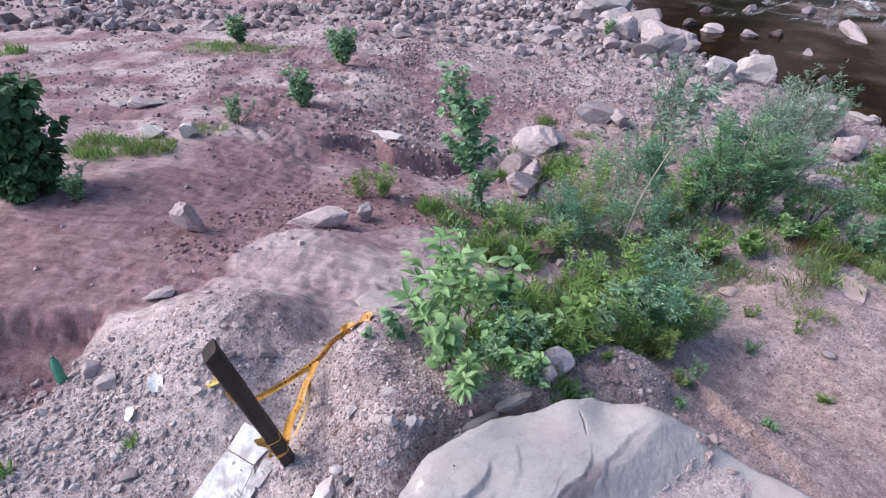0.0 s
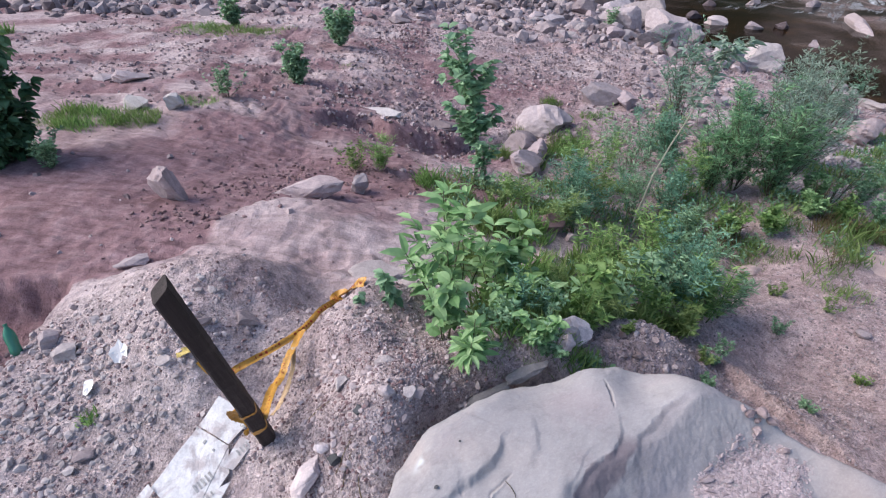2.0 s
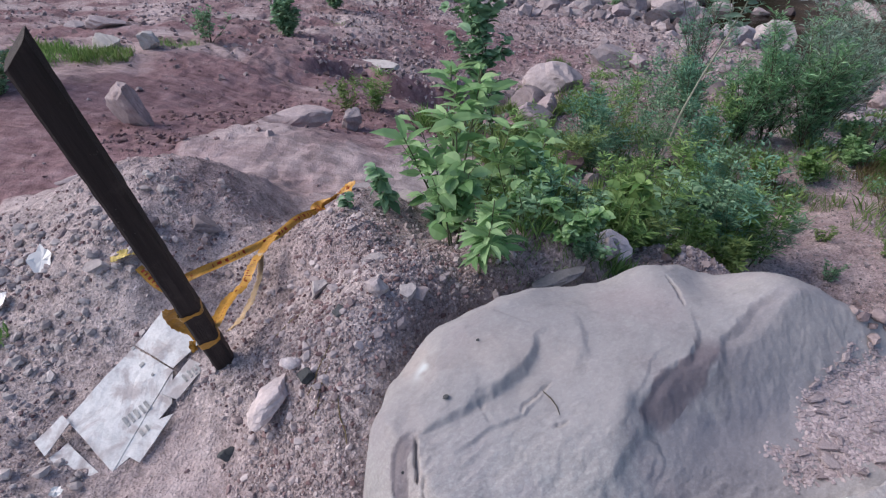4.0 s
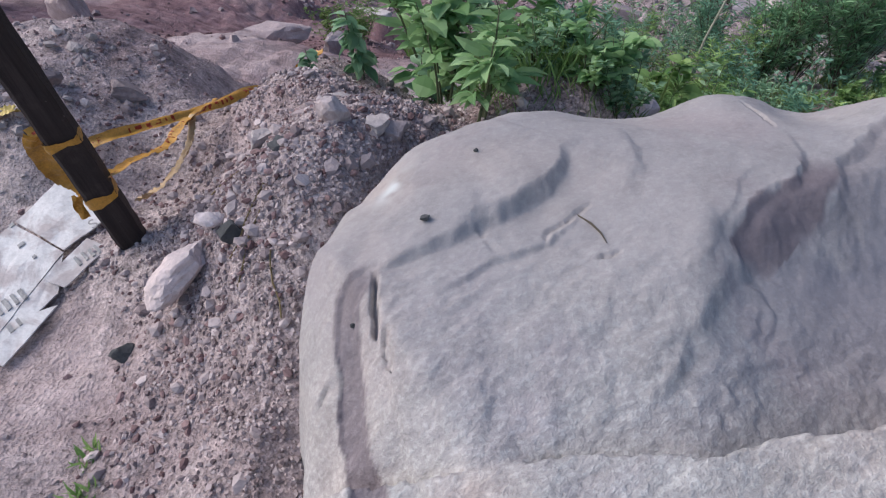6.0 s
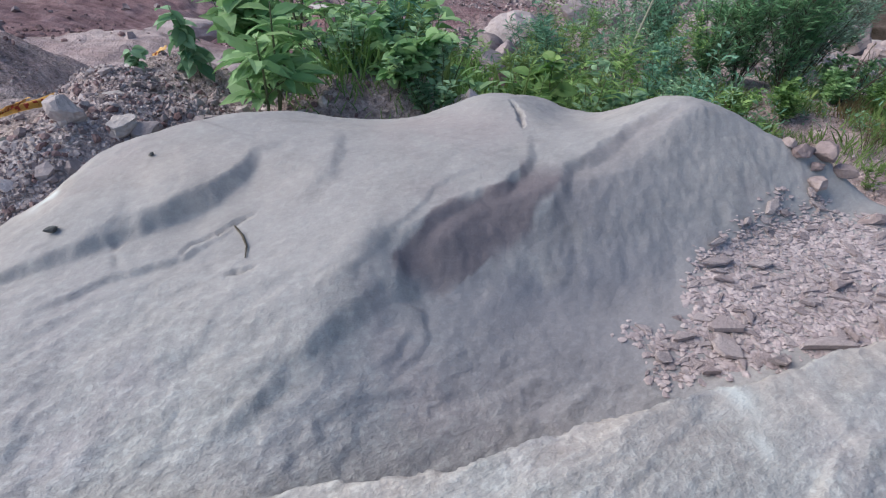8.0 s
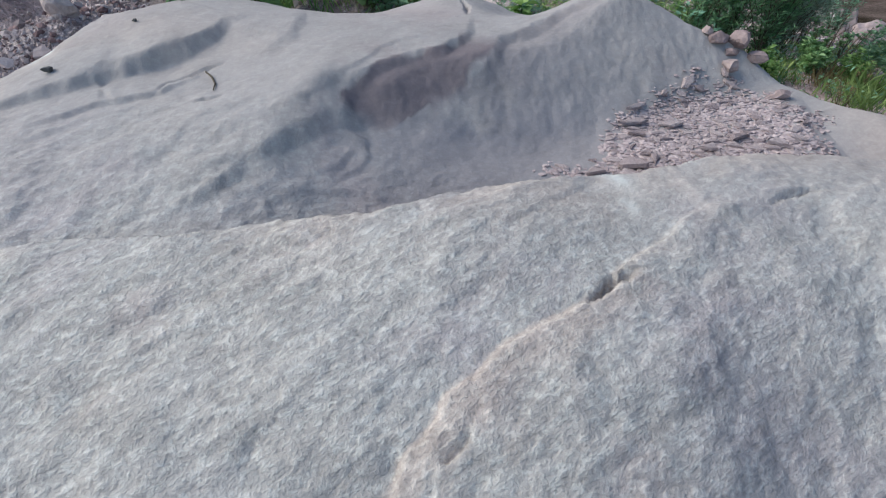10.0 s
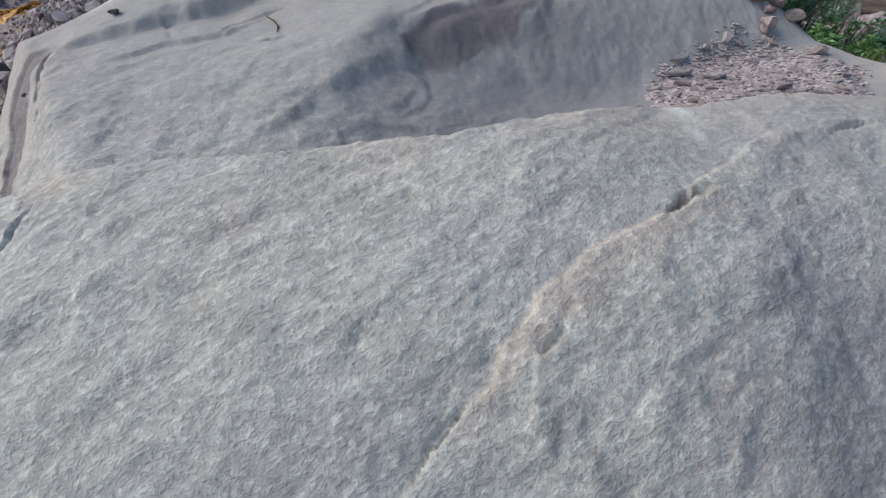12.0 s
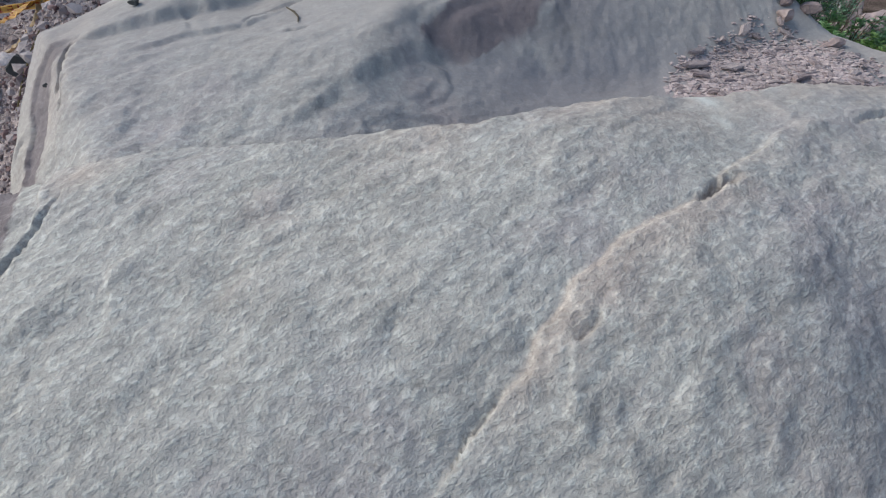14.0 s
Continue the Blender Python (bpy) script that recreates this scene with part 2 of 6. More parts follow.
def water_material():
    m, n, l, b = shader("river_water", 0.06, 0.035)
    v = mapped(n, l)
    flow = mapped(n, l, (0.22, 0.9, 1), 50)
    swirl, wave, fine = noisy(n, l, flow, 0.55, 5, 0.65, 0.8), noisy(n, l, flow, 1.6, 4, 0.6, 0.5), noisy(n, l, v, 6, 3)
    bed = ramp(n, l, noisy(n, l, v, 0.5, 5, 0.7), (0.3, (0.004, 0.003, 0.002)), (0.55, (0.013, 0.0085, 0.005)), (0.75, (0.06, 0.032, 0.014)))
    spot = n.new("ShaderNodeAttribute")
    spot.attribute_name = "rapids"
    deep = mix(n, l, spot.outputs["Color"], bed, (0.012, 0.020, 0.018))
    add = n.new("ShaderNodeMath")
    add.operation = "MULTIPLY"
    l.new(ramp(n, l, swirl, (0.53, grey(0)), (0.60, grey(1))), add.inputs[0])
    l.new(spot.outputs["Fac"], add.inputs[1])
    froth = n.new("ShaderNodeMath")
    froth.operation = "MULTIPLY"
    l.new(add.outputs[0], froth.inputs[0])
    l.new(ramp(n, l, wave, (0.38, grey(0.15)), (0.6, grey(1))), froth.inputs[1])
    l.new(mix(n, l, froth.outputs[0], deep, (0.62, 0.66, 0.70)), b.inputs["Base Color"])
    l.new(ramp(n, l, froth.outputs[0], (0.0, grey(0.07)), (0.5, grey(0.7))), b.inputs["Roughness"])
    relief(n, l, b, (swirl, 0.12, 0.3), (wave, 0.15, 0.12), (fine, 0.15, 0.03))
    return m


TIMBER, BOTTLE, RIVER = timber_material(), glass_green(), water_material()


# ---- shape of the land ----
def step(a, b, v):
    u = np.clip((np.asarray(v, float) - a) / (b - a), 0, 1)
    return u * u * (3 - 2 * u)


def lattice(i, j, seed):
    with np.errstate(over="ignore"):
        n = (i.astype(np.uint32) * np.uint32(374761393) + j.astype(np.uint32) * np.uint32(668265263)
             + np.uint32(seed) * np.uint32(2246822519))
        n = (n ^ (n >> np.uint32(13))) * np.uint32(1274126177)
        n = n ^ (n >> np.uint32(16))
    return (n & np.uint32(65535)).astype(float) / 32767.5 - 1


def grain(x, y, seed=0):
    """Smooth value noise, -1 to 1."""
    i, j = np.floor(x).astype(np.int64), np.floor(y).astype(np.int64)
    u, v = x - i, y - j
    u, v = u * u * u * (u * (6 * u - 15) + 10), v * v * v * (v * (6 * v - 15) + 10)
    a, b = lattice(i, j, seed), lattice(i + 1, j, seed)
    c, d = lattice(i, j + 1, seed), lattice(i + 1, j + 1, seed)
    return (a * (1 - u) + b * u) * (1 - v) + (c * (1 - u) + d * u) * v


def fbm(x, y, octaves=4, seed=0, gain=0.5):
    x, y = np.asarray(x, float), np.asarray(y, float)
    total, size = np.zeros(np.broadcast(x, y).shape), 1.0
    for o in range(octaves):
        c, s = math.cos(0.6 * o), math.sin(0.6 * o)
        total = total + size * grain(c * x - s * y + 17 * o, s * x + c * y - 9 * o, seed + o)
        x, y, size = x * 2.03, y * 2.03, size * gain
    return total


def bump(x, y, cx, cy, sx, sy):
    return np.exp(-((x - cx) / sx) ** 2 - ((y - cy) / sy) ** 2)


def soft_over(v, w):
    return w * np.log1p(np.exp(np.clip(v / w, -40, 40)))


# mounds (+) and dips (-): middle, half widths, height
MOUNDS = [
    (-0.45, 3.3, 0.8, 0.8, 1.02), (-2.6, 4.85, 1.15, 0.75, 0.82), (0.8, 4.0, 0.8, 0.8, 1.15), (-1.7, 6.9, 1.6, 1.0, 0.30), (4.2, 8.0, 1.5, 1.2, -0.78), (-0.5, 2.2, 0.5, 0.8, 0.36), (0.8, 14.6, 3.4, 3.0, -0.55), (2.2, 4.8, 0.9, 0.8, 0.32), (-0.8, 4.8, 0.9, 0.8, 0.84), (-0.95, 4.04, 0.48, 0.28, 0.30), (-2.5, 3.9, 0.7, 0.5, 0.45),
]
MOUNDS += [
    (4.6, 5.5, 1.2, 1.0, -0.66), (-3.3, 10.0, 1.5, 1.2, -0.36), (-7.3, 12.9, 2.0, 1.2, 0.10), (2.5, 11.3, 3.0, 2.0, -0.55), (-5.2, 4.5, 0.9, 0.7, -0.29), (1.2, 1.4, 1.6, 1.2, -0.6), (-1.6, 3.2, 0.4, 0.3, 0.12), (-1.0, 2.85, 0.35, 0.3, 0.07), (-0.55, 2.75, 0.3, 0.4, 0.12), (-2.1, 5.3, 0.6, 0.4, 0.12), (-1.35, 4.95, 0.42, 0.45, -0.42),
]
WATER = -4.5
# upper edge of the pale bank along the red path
BANK = [(-4.64, 5.24), (-3.96, 5.47), (-3.3, 6.3), (-3.22, 7.0), (-2.63, 7.47), (-1.88, 7.85), (-1.07, 8.32), (0.0, 8.6)]


def broad_land(x, y):
    """The land without its small relief: a bank that falls gently ahead and to the river on the right."""
    x, y = np.asarray(x, float), np.asarray(y, float)
    z = 0.15 - 0.062 * soft_over(np.minimum(y, 36) - 10, 1.5) - 0.125 * soft_over(np.minimum(x, 30) + 5.0, 1.0)
    for cx, cy, sx, sy, h in MOUNDS:
        z = z + h * bump(x, y, cx, cy, sx, sy)
    # the low cut bank beyond the gully
    edge = y - (13.3 + 0.18 * (x + 1.5) + 0.5 * grain(x * 0.9, x * 0 + 3.1, 5))
    z = z - 0.55 * (1 - step(-0.16, 0.16, edge)) * np.exp(-np.maximum(-edge, 0) / 1.5) * step(-4.0, -2.0, x) * (1 - step(2.5, 5.5, x))
    # the small scarp in the gravel on the right
    edge = x - (3.55 + 0.45 * (5.2 - y) + 0.12 * grain(y * 3, y * 0 + 1.7, 8))
    z = z + 0.26 * step(-0.05, 0.05, edge) * np.exp(-np.maximum(edge, 0) / 1.2) * bump(x, y, 3.9, 4.6, 1.3, 1.1)
    # river bed, then high unseen hills, added so that the water reflects dark slopes
    shore = x - (17.5 + 0.055 * np.maximum(y - 28, 0) + 1.3 * grain(y * 0.16, y * 0 + 2.2, 11) + 2.2 * bump(y, 0, 22, 0, 5, 1))
    z = np.maximum(z - 0.8 * step(-2.0, 3.5, shore), -5.4)
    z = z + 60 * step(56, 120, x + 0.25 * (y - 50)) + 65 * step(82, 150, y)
    return z


def land(x, y):
    x, y = np.asarray(x, float), np.asarray(y, float)
    z = broad_land(x, y)
    far = np.hypot(x, y - 2)
    near = 1 - step(9, 16, far)
    # furrowed, washed-out flat beyond the path
    flat = step(9.5, 13, y) * (1 - step(26, 32, y)) * (1 - step(-2.0, 1.5, x))
    swing = fbm(x * 0.25, y * 0.25, 3, 21)
    ruts = np.abs(fbm(x * 0.30 + swing, (y + 0.30 * x) * 1.9 + 1.6 * swing, 3, 31))
    z = z + flat * (0.17 * (np.minimum(ruts, 0.5) - 0.35) - 0.08 * (1 - step(0.0, 0.10, ruts)))
    z = z + 0.10 * fbm(x * 0.7, y * 0.7, 3, 41) * (0.45 + 0.55 * step(5, 12, far))
    # the trodden place under the flattened carton
    calm = 1 - 0.9 * bump(x, y, -2.1, 2.95, 0.6, 0.6)
    z = z + 0.055 * bump(x, y, -1.9, 3.3, 0.7, 0.35) - 0.07 * bump(x, y, -2.0, 2.55, 0.6, 0.3)
    # the step from the pale bank down to the path, the dug hole and the undercut hump behind the boulder
    d, side, far_along = along(x, y, BANK)
    side = side * d + 0.10 * fbm(x * 2.5, y * 2.5, 3, 83)
    z = z + 0.10 * (1 - step(-0.09, 0.09, side)) * np.exp(-d / 0.7) * step(0, 0.1, far_along) * step(0, 0.1, 1 - far_along)
    wob = 0.08 * fbm(x * 4, y * 4, 3, 85)
    z = z - 0.50 * step(-4.5, -4.8, x + wob) * step(5.5, 5.2, y + wob) * step(3.6, 4.2, y) * step(-6.8, -5.9, x)
    z = z + 0.30 * step(3.05, 2.92, x - 0.3 * (y - 5) + wob) * bump(x, y, 2.3, 4.8, 0.75, 0.5)
    # the crevice behind the great boulder
    d, _, far_along = along(x, y, [(-0.10, 3.02), (0.26, 3.30), (0.60, 3.47), (1.0, 3.58)])
    z = z - 0.42 * np.exp(-(d / 0.11) ** 2)
    # clods and lumps
    lumps = np.maximum(0, fbm(x * 3.1, y * 3.1, 3, 51) - 0.15)
    z = z + calm * (0.045 * near + 0.08 * (1 - near)) * lumps * step(-0.6, 0.5, fbm(x * 0.5, y * 0.5, 2, 61))
    z = z + (0.35 + 0.65 * near) * (0.018 * fbm(x * 9, y * 9, 3, 71)) + 0.03 * (1 - 0.6 * near) * fbm(x * 2.4, y * 2.4, 3, 73)
    # rubble underfoot along the river's edge and at the back
    z = z + 0.22 * step(27, 31, y + 3.0 * step(2, 9, x) * 2.5) * np.abs(fbm(x * 0.9, y * 0.9, 3, 81)) * (1 - step(80, 100, y))
    return z


def green_zone(x, y):
    low = y - np.maximum(4.55 + 0.55 * (x - 1.0), 4.3)
    gully = step(0, 0.5, low) * (1 - step(10.6, 11.6, y)) * step(-0.3, 0.8, x) * (1 - step(4.3, 5.2, x))
    slope = step(7.6, 8.7, y + 0.35 * fbm(x, y, 2, 251)) * step(4.0, 5.0, x) * (1 - step(0.0, 1.2, y - 10.2 - 0.75 * np.maximum(x - 6.5, 0)))
    return np.clip(np.maximum(gully, slope) * (0.30 + 1.1 * fbm(x * 1.1, y * 1.1, 3, 261)), 0, 1)


# ---- shape of the great boulder ----
OUTLINE = [(-0.30, 1.5), (-0.40, 1.85), (-0.45, 2.1), (-0.44, 2.32), (-0.37, 2.55), (-0.18, 2.80), (0.19, 3.06), (0.62, 3.28),
           (0.95, 3.38), (1.20, 3.45), (1.47, 3.49), (1.91, 3.38), (2.34, 3.16), (2.62, 3.02), (2.86, 2.86), (3.12, 2.72), (3.6, 2.4), (4.1, 1.6),
           (4.0, 0.3), (3.0, -0.6), (1.0, -0.8), (-0.1, -0.3), (-0.2, 0.8)]
# swells (+) and dips (-) of its top: middle, half widths, height
SWELLS = [(1.95, 3.05, 0.36, 0.28, 0.155), (0.70, 3.23, 0.46, 0.28, -0.15), (1.57, 3.27, 0.24, 0.26, -0.11), (-0.28, 2.55, 0.16, 0.30, -0.05), (0.86, 2.14, 0.12, 0.12, 0.02), (2.50, 2.97, 0.22, 0.2, 0.07),
          (1.52, 1.28, 0.34, 0.30, 0.032), (1.95, 1.30, 0.2, 0.2, -0.05), (0.25, 1.62, 0.3, 0.2, 0.01), (2.2, 2.1, 0.4, 0.25, 0.045), (1.35, 1.72, 0.25, 0.15, 0.03)]


def along(x, y, line):
    """Distance to a broken line, its sign (+ on the left of its way), and how far along (0 to 1) the nearest place is."""
    best, sign, far = np.full(np.shape(x), 1e9), np.ones(np.shape(x)), np.zeros(np.shape(x))
    lengths = [math.dist(a, b) for a, b in zip(line, line[1:])]
    total, gone = sum(lengths), 0.0
    for (a, b), n in zip(zip(line, line[1:]), lengths):
        ux, uy = (b[0] - a[0]) / n, (b[1] - a[1]) / n
        px, py = x - a[0], y - a[1]
        s = np.clip(px * ux + py * uy, 0, n)
        d = np.hypot(px - s * ux, py - s * uy)
        nearer = d < best
        best = np.where(nearer, d, best)
        sign = np.where(nearer, np.where(ux * py - uy * px >= 0, 1.0, -1.0), sign)
        far = np.where(nearer, (gone + s) / total, far)
        gone += n
    return best, sign, far


# breaks in the stone: line along the upper edge, side raised (+ left, - right of its way), height, width of the face, reach of the raised and of the
# sunk side, fade at both ends, and whether its edge is rounded
LIP = [(0.100, 1.700), (0.300, 1.700), (0.450, 1.692), (0.560, 1.690), (0.680, 1.715), (0.837, 1.735), (0.965, 1.750), (1.100, 1.772), (1.230, 1.820), (1.352, 1.862), (1.434, 1.890), (1.563, 1.930), (1.690, 1.980), (1.980, 2.080), (2.250, 2.150), (2.460, 2.190), (3.100, 2.250)]
# bevelled upper layer of the front slab
BEVEL = ([(0.860, 0.960), (0.937, 1.046), (0.963, 1.089), (1.022, 1.136), (1.084, 1.189), (1.098, 1.235), (1.159, 1.287), (1.182, 1.334), (1.257, 1.372), (1.315, 1.427), (1.385, 1.466), (1.484, 1.518), (1.566, 1.591), (1.663, 1.667), (1.829, 1.803), (1.900, 1.840), (2.050, 1.860), (2.250, 1.880)], -1, 0.016, 0.010, 0.30, 0.10, (0.05, 0.15), 0)
# rim of the hollow
RIM = ([(1.305, 3.040), (1.295, 2.920), (1.290, 2.801), (1.238, 2.701), (1.181, 2.629), (1.089, 2.577), (1.019, 2.532), (0.955, 2.462), (0.901, 2.401), (0.867, 2.352), (0.858, 2.296), (0.873, 2.214)], -1, 0.026, 0.030, 0.20, 0.10, (0.52, 0.12), 0)
# the inner fold of the hollow
FOLD = ([(1.900, 3.120), (1.815, 3.065), (1.674, 2.978), (1.507, 2.848), (1.420, 2.773), (1.371, 2.657), (1.312, 2.581), (1.236, 2.523), (1.150, 2.440)], -1, 0.022, 0.045, 0.10, 0.12, (0.2, 0.35), 0)
# long shoulder below the hollow
SHOULDER = ([(0.998, 2.374), (0.819, 2.255), (0.672, 2.057), (0.539, 1.915), (0.397, 1.803)], -1, 0.022, 0.035, 0.20, 0.12, (0.15, 0.4), 0)
BREAKS = [BEVEL, RIM, FOLD, SHOULDER]
BREAKS += [
    # scoop at the back
    ([(0.440, 2.820), (0.425, 2.754), (0.393, 2.709), (0.377, 2.645), (0.349, 2.583), (0.311, 2.530), (0.254, 2.487), (0.190, 2.445), (0.073, 2.381), (0.000, 2.324), (-0.077, 2.281)], -1, 0.040, 0.040, 0.26, 0.16, (0.3, 0.45), 0),
    ([(0.602, 2.892), (0.620, 2.737), (0.618, 2.638), (0.577, 2.556), (0.523, 2.508)], -1, 0.014, 0.06, 0.12, 0.12, (0.3, 0.4), 1),
    # thin layers and chipped edges
    ([(0.266, 2.277), (0.291, 2.343), (0.362, 2.392), (0.404, 2.428), (0.461, 2.475)], -1, 0.007, 0.005, 0.10, 0.10, (0.2, 0.3), 0),
    ([(1.150, 2.747), (1.023, 2.644), (0.957, 2.584), (0.901, 2.459), (0.842, 2.393), (0.770, 2.282), (0.695, 2.212), (0.596, 2.128)], -1, 0.007, 0.016, 0.10, 0.10, (0.3, 0.4), 1),
    ([(-0.226, 2.212), (-0.135, 2.251), (-0.02, 2.314), (0.07, 2.348), (0.132, 2.378), (0.263, 2.479), (0.368, 2.527)], 1, 0.024, 0.018, 0.14, 0.10, (0.15, 0.2), 0),
    ([(-0.064, 2.118), (0.044, 2.18), (0.13, 2.238), (0.283, 2.302), (0.462, 2.484)], 1, 0.014, 0.009, 0.10, 0.12, (0.25, 0.2), 0),
    ([(0.05, 2.36), (0.085, 2.34), (0.10, 2.315), (0.125, 2.35), (0.155, 2.356)], -1, 0.010, 0.006, 0.05, 0.05, (0.2, 0.2), 0),
]
BREAKS += [
    ([(0.845, 2.224), (0.905, 2.233), (0.936, 2.226), (0.947, 2.175), (0.914, 2.105), (0.878, 2.056), (0.794, 2.012)], -1, 0.009, 0.010, 0.10, 0.12, (0.2, 0.3), 0),
    ([(0.885, 2.191), (0.904, 2.166), (0.879, 2.099), (0.822, 2.065)], -1, 0.010, 0.006, 0.05, 0.05, (0.3, 0.3), 0),
    ([(0.760, 1.983), (0.834, 2.000), (0.907, 2.029), (0.990, 2.045), (1.061, 2.077)], 1, 0.010, 0.010, 0.10, 0.10, (0.2, 0.35), 0),
    ([(0.688, 1.928), (0.711, 1.878), (0.665, 1.848), (0.650, 1.808), (0.599, 1.786)], -1, 0.011, 0.010, 0.08, 0.10, (0.2, 0.3), 0),
    ([(0.799, 1.963), (0.791, 1.897), (0.750, 1.849), (0.778, 1.721)], -1, 0.007, 0.008, 0.06, 0.08, (0.2, 0.3), 0),
    ([(0.112, 1.715), (0.164, 1.722), (0.289, 1.712), (0.379, 1.706), (0.437, 1.708), (0.56, 1.703), (0.64, 1.71), (0.693, 1.728), (0.739, 1.76)], -1, 0.016, 0.008, 0.12, 0.10, (0.15, 0.3), 0),
]
BREAKS += [
    ([(0.268, 1.407), (0.224, 1.387), (0.225, 1.360), (0.243, 1.294), (0.251, 1.247)], 1, 0.012, 0.006, 0.06, 0.06, (0.2, 0.3), 0),
    ([(1.125, 1.105), (1.147, 1.131), (1.156, 1.178), (1.161, 1.216), (1.21, 1.255)], -1, 0.010, 0.008, 0.08, 0.06, (0.2, 0.3), 0),
    ([(1.304, 1.595), (1.259, 1.557), (1.196, 1.520), (1.141, 1.489)], -1, 0.008, 0.012, 0.08, 0.06, (0.3, 0.3), 0),
    ([(1.636, 1.955), (1.457, 1.821), (1.338, 1.712), (1.243, 1.651)], -1, 0.008, 0.015, 0.10, 0.06, (0.3, 0.3), 0),
    ([(1.061, 1.489), (1.031, 1.462), (1.001, 1.438)], -1, 0.007, 0.006, 0.05, 0.04, (0.3, 0.3), 0),
    ([(1.796, 1.475), (1.731, 1.423), (1.684, 1.382), (1.662, 1.311)], -1, 0.012, 0.014, 0.07, 0.06, (0.3, 0.3), 0),
    ([(1.581, 1.308), (1.534, 1.251), (1.462, 1.230), (1.403, 1.174)], -1, 0.012, 0.014, 0.07, 0.06, (0.3, 0.3), 0),
    ([(1.623, 1.163), (1.573, 1.132), (1.524, 1.082)], -1, 0.010, 0.012, 0.06, 0.06, (0.3, 0.3), 0),
    ([(1.85, 1.815), (1.95, 1.86), (2.1, 1.90), (2.3, 1.93)], 1, 0.020, 0.045, 0.12, 0.12, (0.1, 0.3), 0),
    # left flank: the edge of its recess
    ([(-0.224, 2.218), (-0.194, 2.103), (-0.167, 2.012), (-0.153, 1.945), (-0.124, 1.853), (-0.095, 1.754), (-0.029, 1.591), (0.001, 1.468)], 1, 0.020, 0.008, 0.25, 0.10, (0.12, 0.1), 0),
]
# open joints: line, half width, depth
JOINTS = [
    ([(-0.195, 2.245), (-0.225, 2.21), (-0.282, 2.155), (-0.29, 2.12), (-0.288, 2.055), (-0.266, 1.995), (-0.256, 1.914), (-0.232, 1.824), (-0.20, 1.72), (-0.16, 1.60), (-0.10, 1.45)], 0.041, 0.016),
    ([(-0.334, 1.996), (-0.348, 1.972), (-0.357, 1.958)], 0.004, 0.015), ([(-0.380, 1.937), (-0.392, 1.920), (-0.402, 1.906)], 0.004, 0.015),
    ([(-0.219, 2.213), (-0.206, 2.118), (-0.194, 2.061), (-0.185, 2.019)], 0.007, 0.045),
    ([(-0.169, 2.045), (-0.159, 1.995), (-0.142, 1.933)], 0.006, 0.040),
    ([(0.266, 2.277), (0.291, 2.343), (0.362, 2.392), (0.404, 2.428), (0.461, 2.475)], 0.005, 0.014),
    ([(0.426, 2.245), (0.471, 2.251), (0.507, 2.272)], 0.004, 0.014),
    ([(0.17, 1.722), (0.22, 1.72), (0.27, 1.714)], 0.004, 0.02), ([(0.36, 1.708), (0.40, 1.706), (0.44, 1.709)], 0.004, 0.02), ([(0.53, 1.703), (0.60, 1.706)], 0.004, 0.02), ([(0.66, 1.716), (0.70, 1.735)], 0.004, 0.02),
]
JOINTS += [
    ([(1.480, 1.514), (1.509, 1.535), (1.535, 1.560), (1.552, 1.583), (1.580, 1.592), (1.63, 1.615)], 0.008, 0.045),
    ([(0.925, 1.040), (0.958, 1.094), (1.016, 1.142), (1.05, 1.17)], 0.004, 0.014),
    ([(1.166, 1.223), (1.202, 1.247), (1.240, 1.280)], 0.005, 0.020),
    ([(1.231, 1.357), (1.242, 1.371)], 0.004, 0.012),
    ([(0.030, 1.607), (0.016, 1.571), (-0.001, 1.510), (-0.023, 1.469), (-0.048, 1.369)], 0.005, 0.025),
    ([(1.262, 3.27), (1.273, 3.223), (1.288, 3.143), (1.285, 3.036), (1.292, 2.963)], 0.007, 0.022),
    ([(2.056, 1.867), (2.096, 1.896), (2.263, 1.956)], 0.005, 0.02),
]


def lower_of(a, b, w):
    """The lower of two surfaces, their edge rounded over about w."""
    return -w * np.logaddexp(-a / w, -b / w)


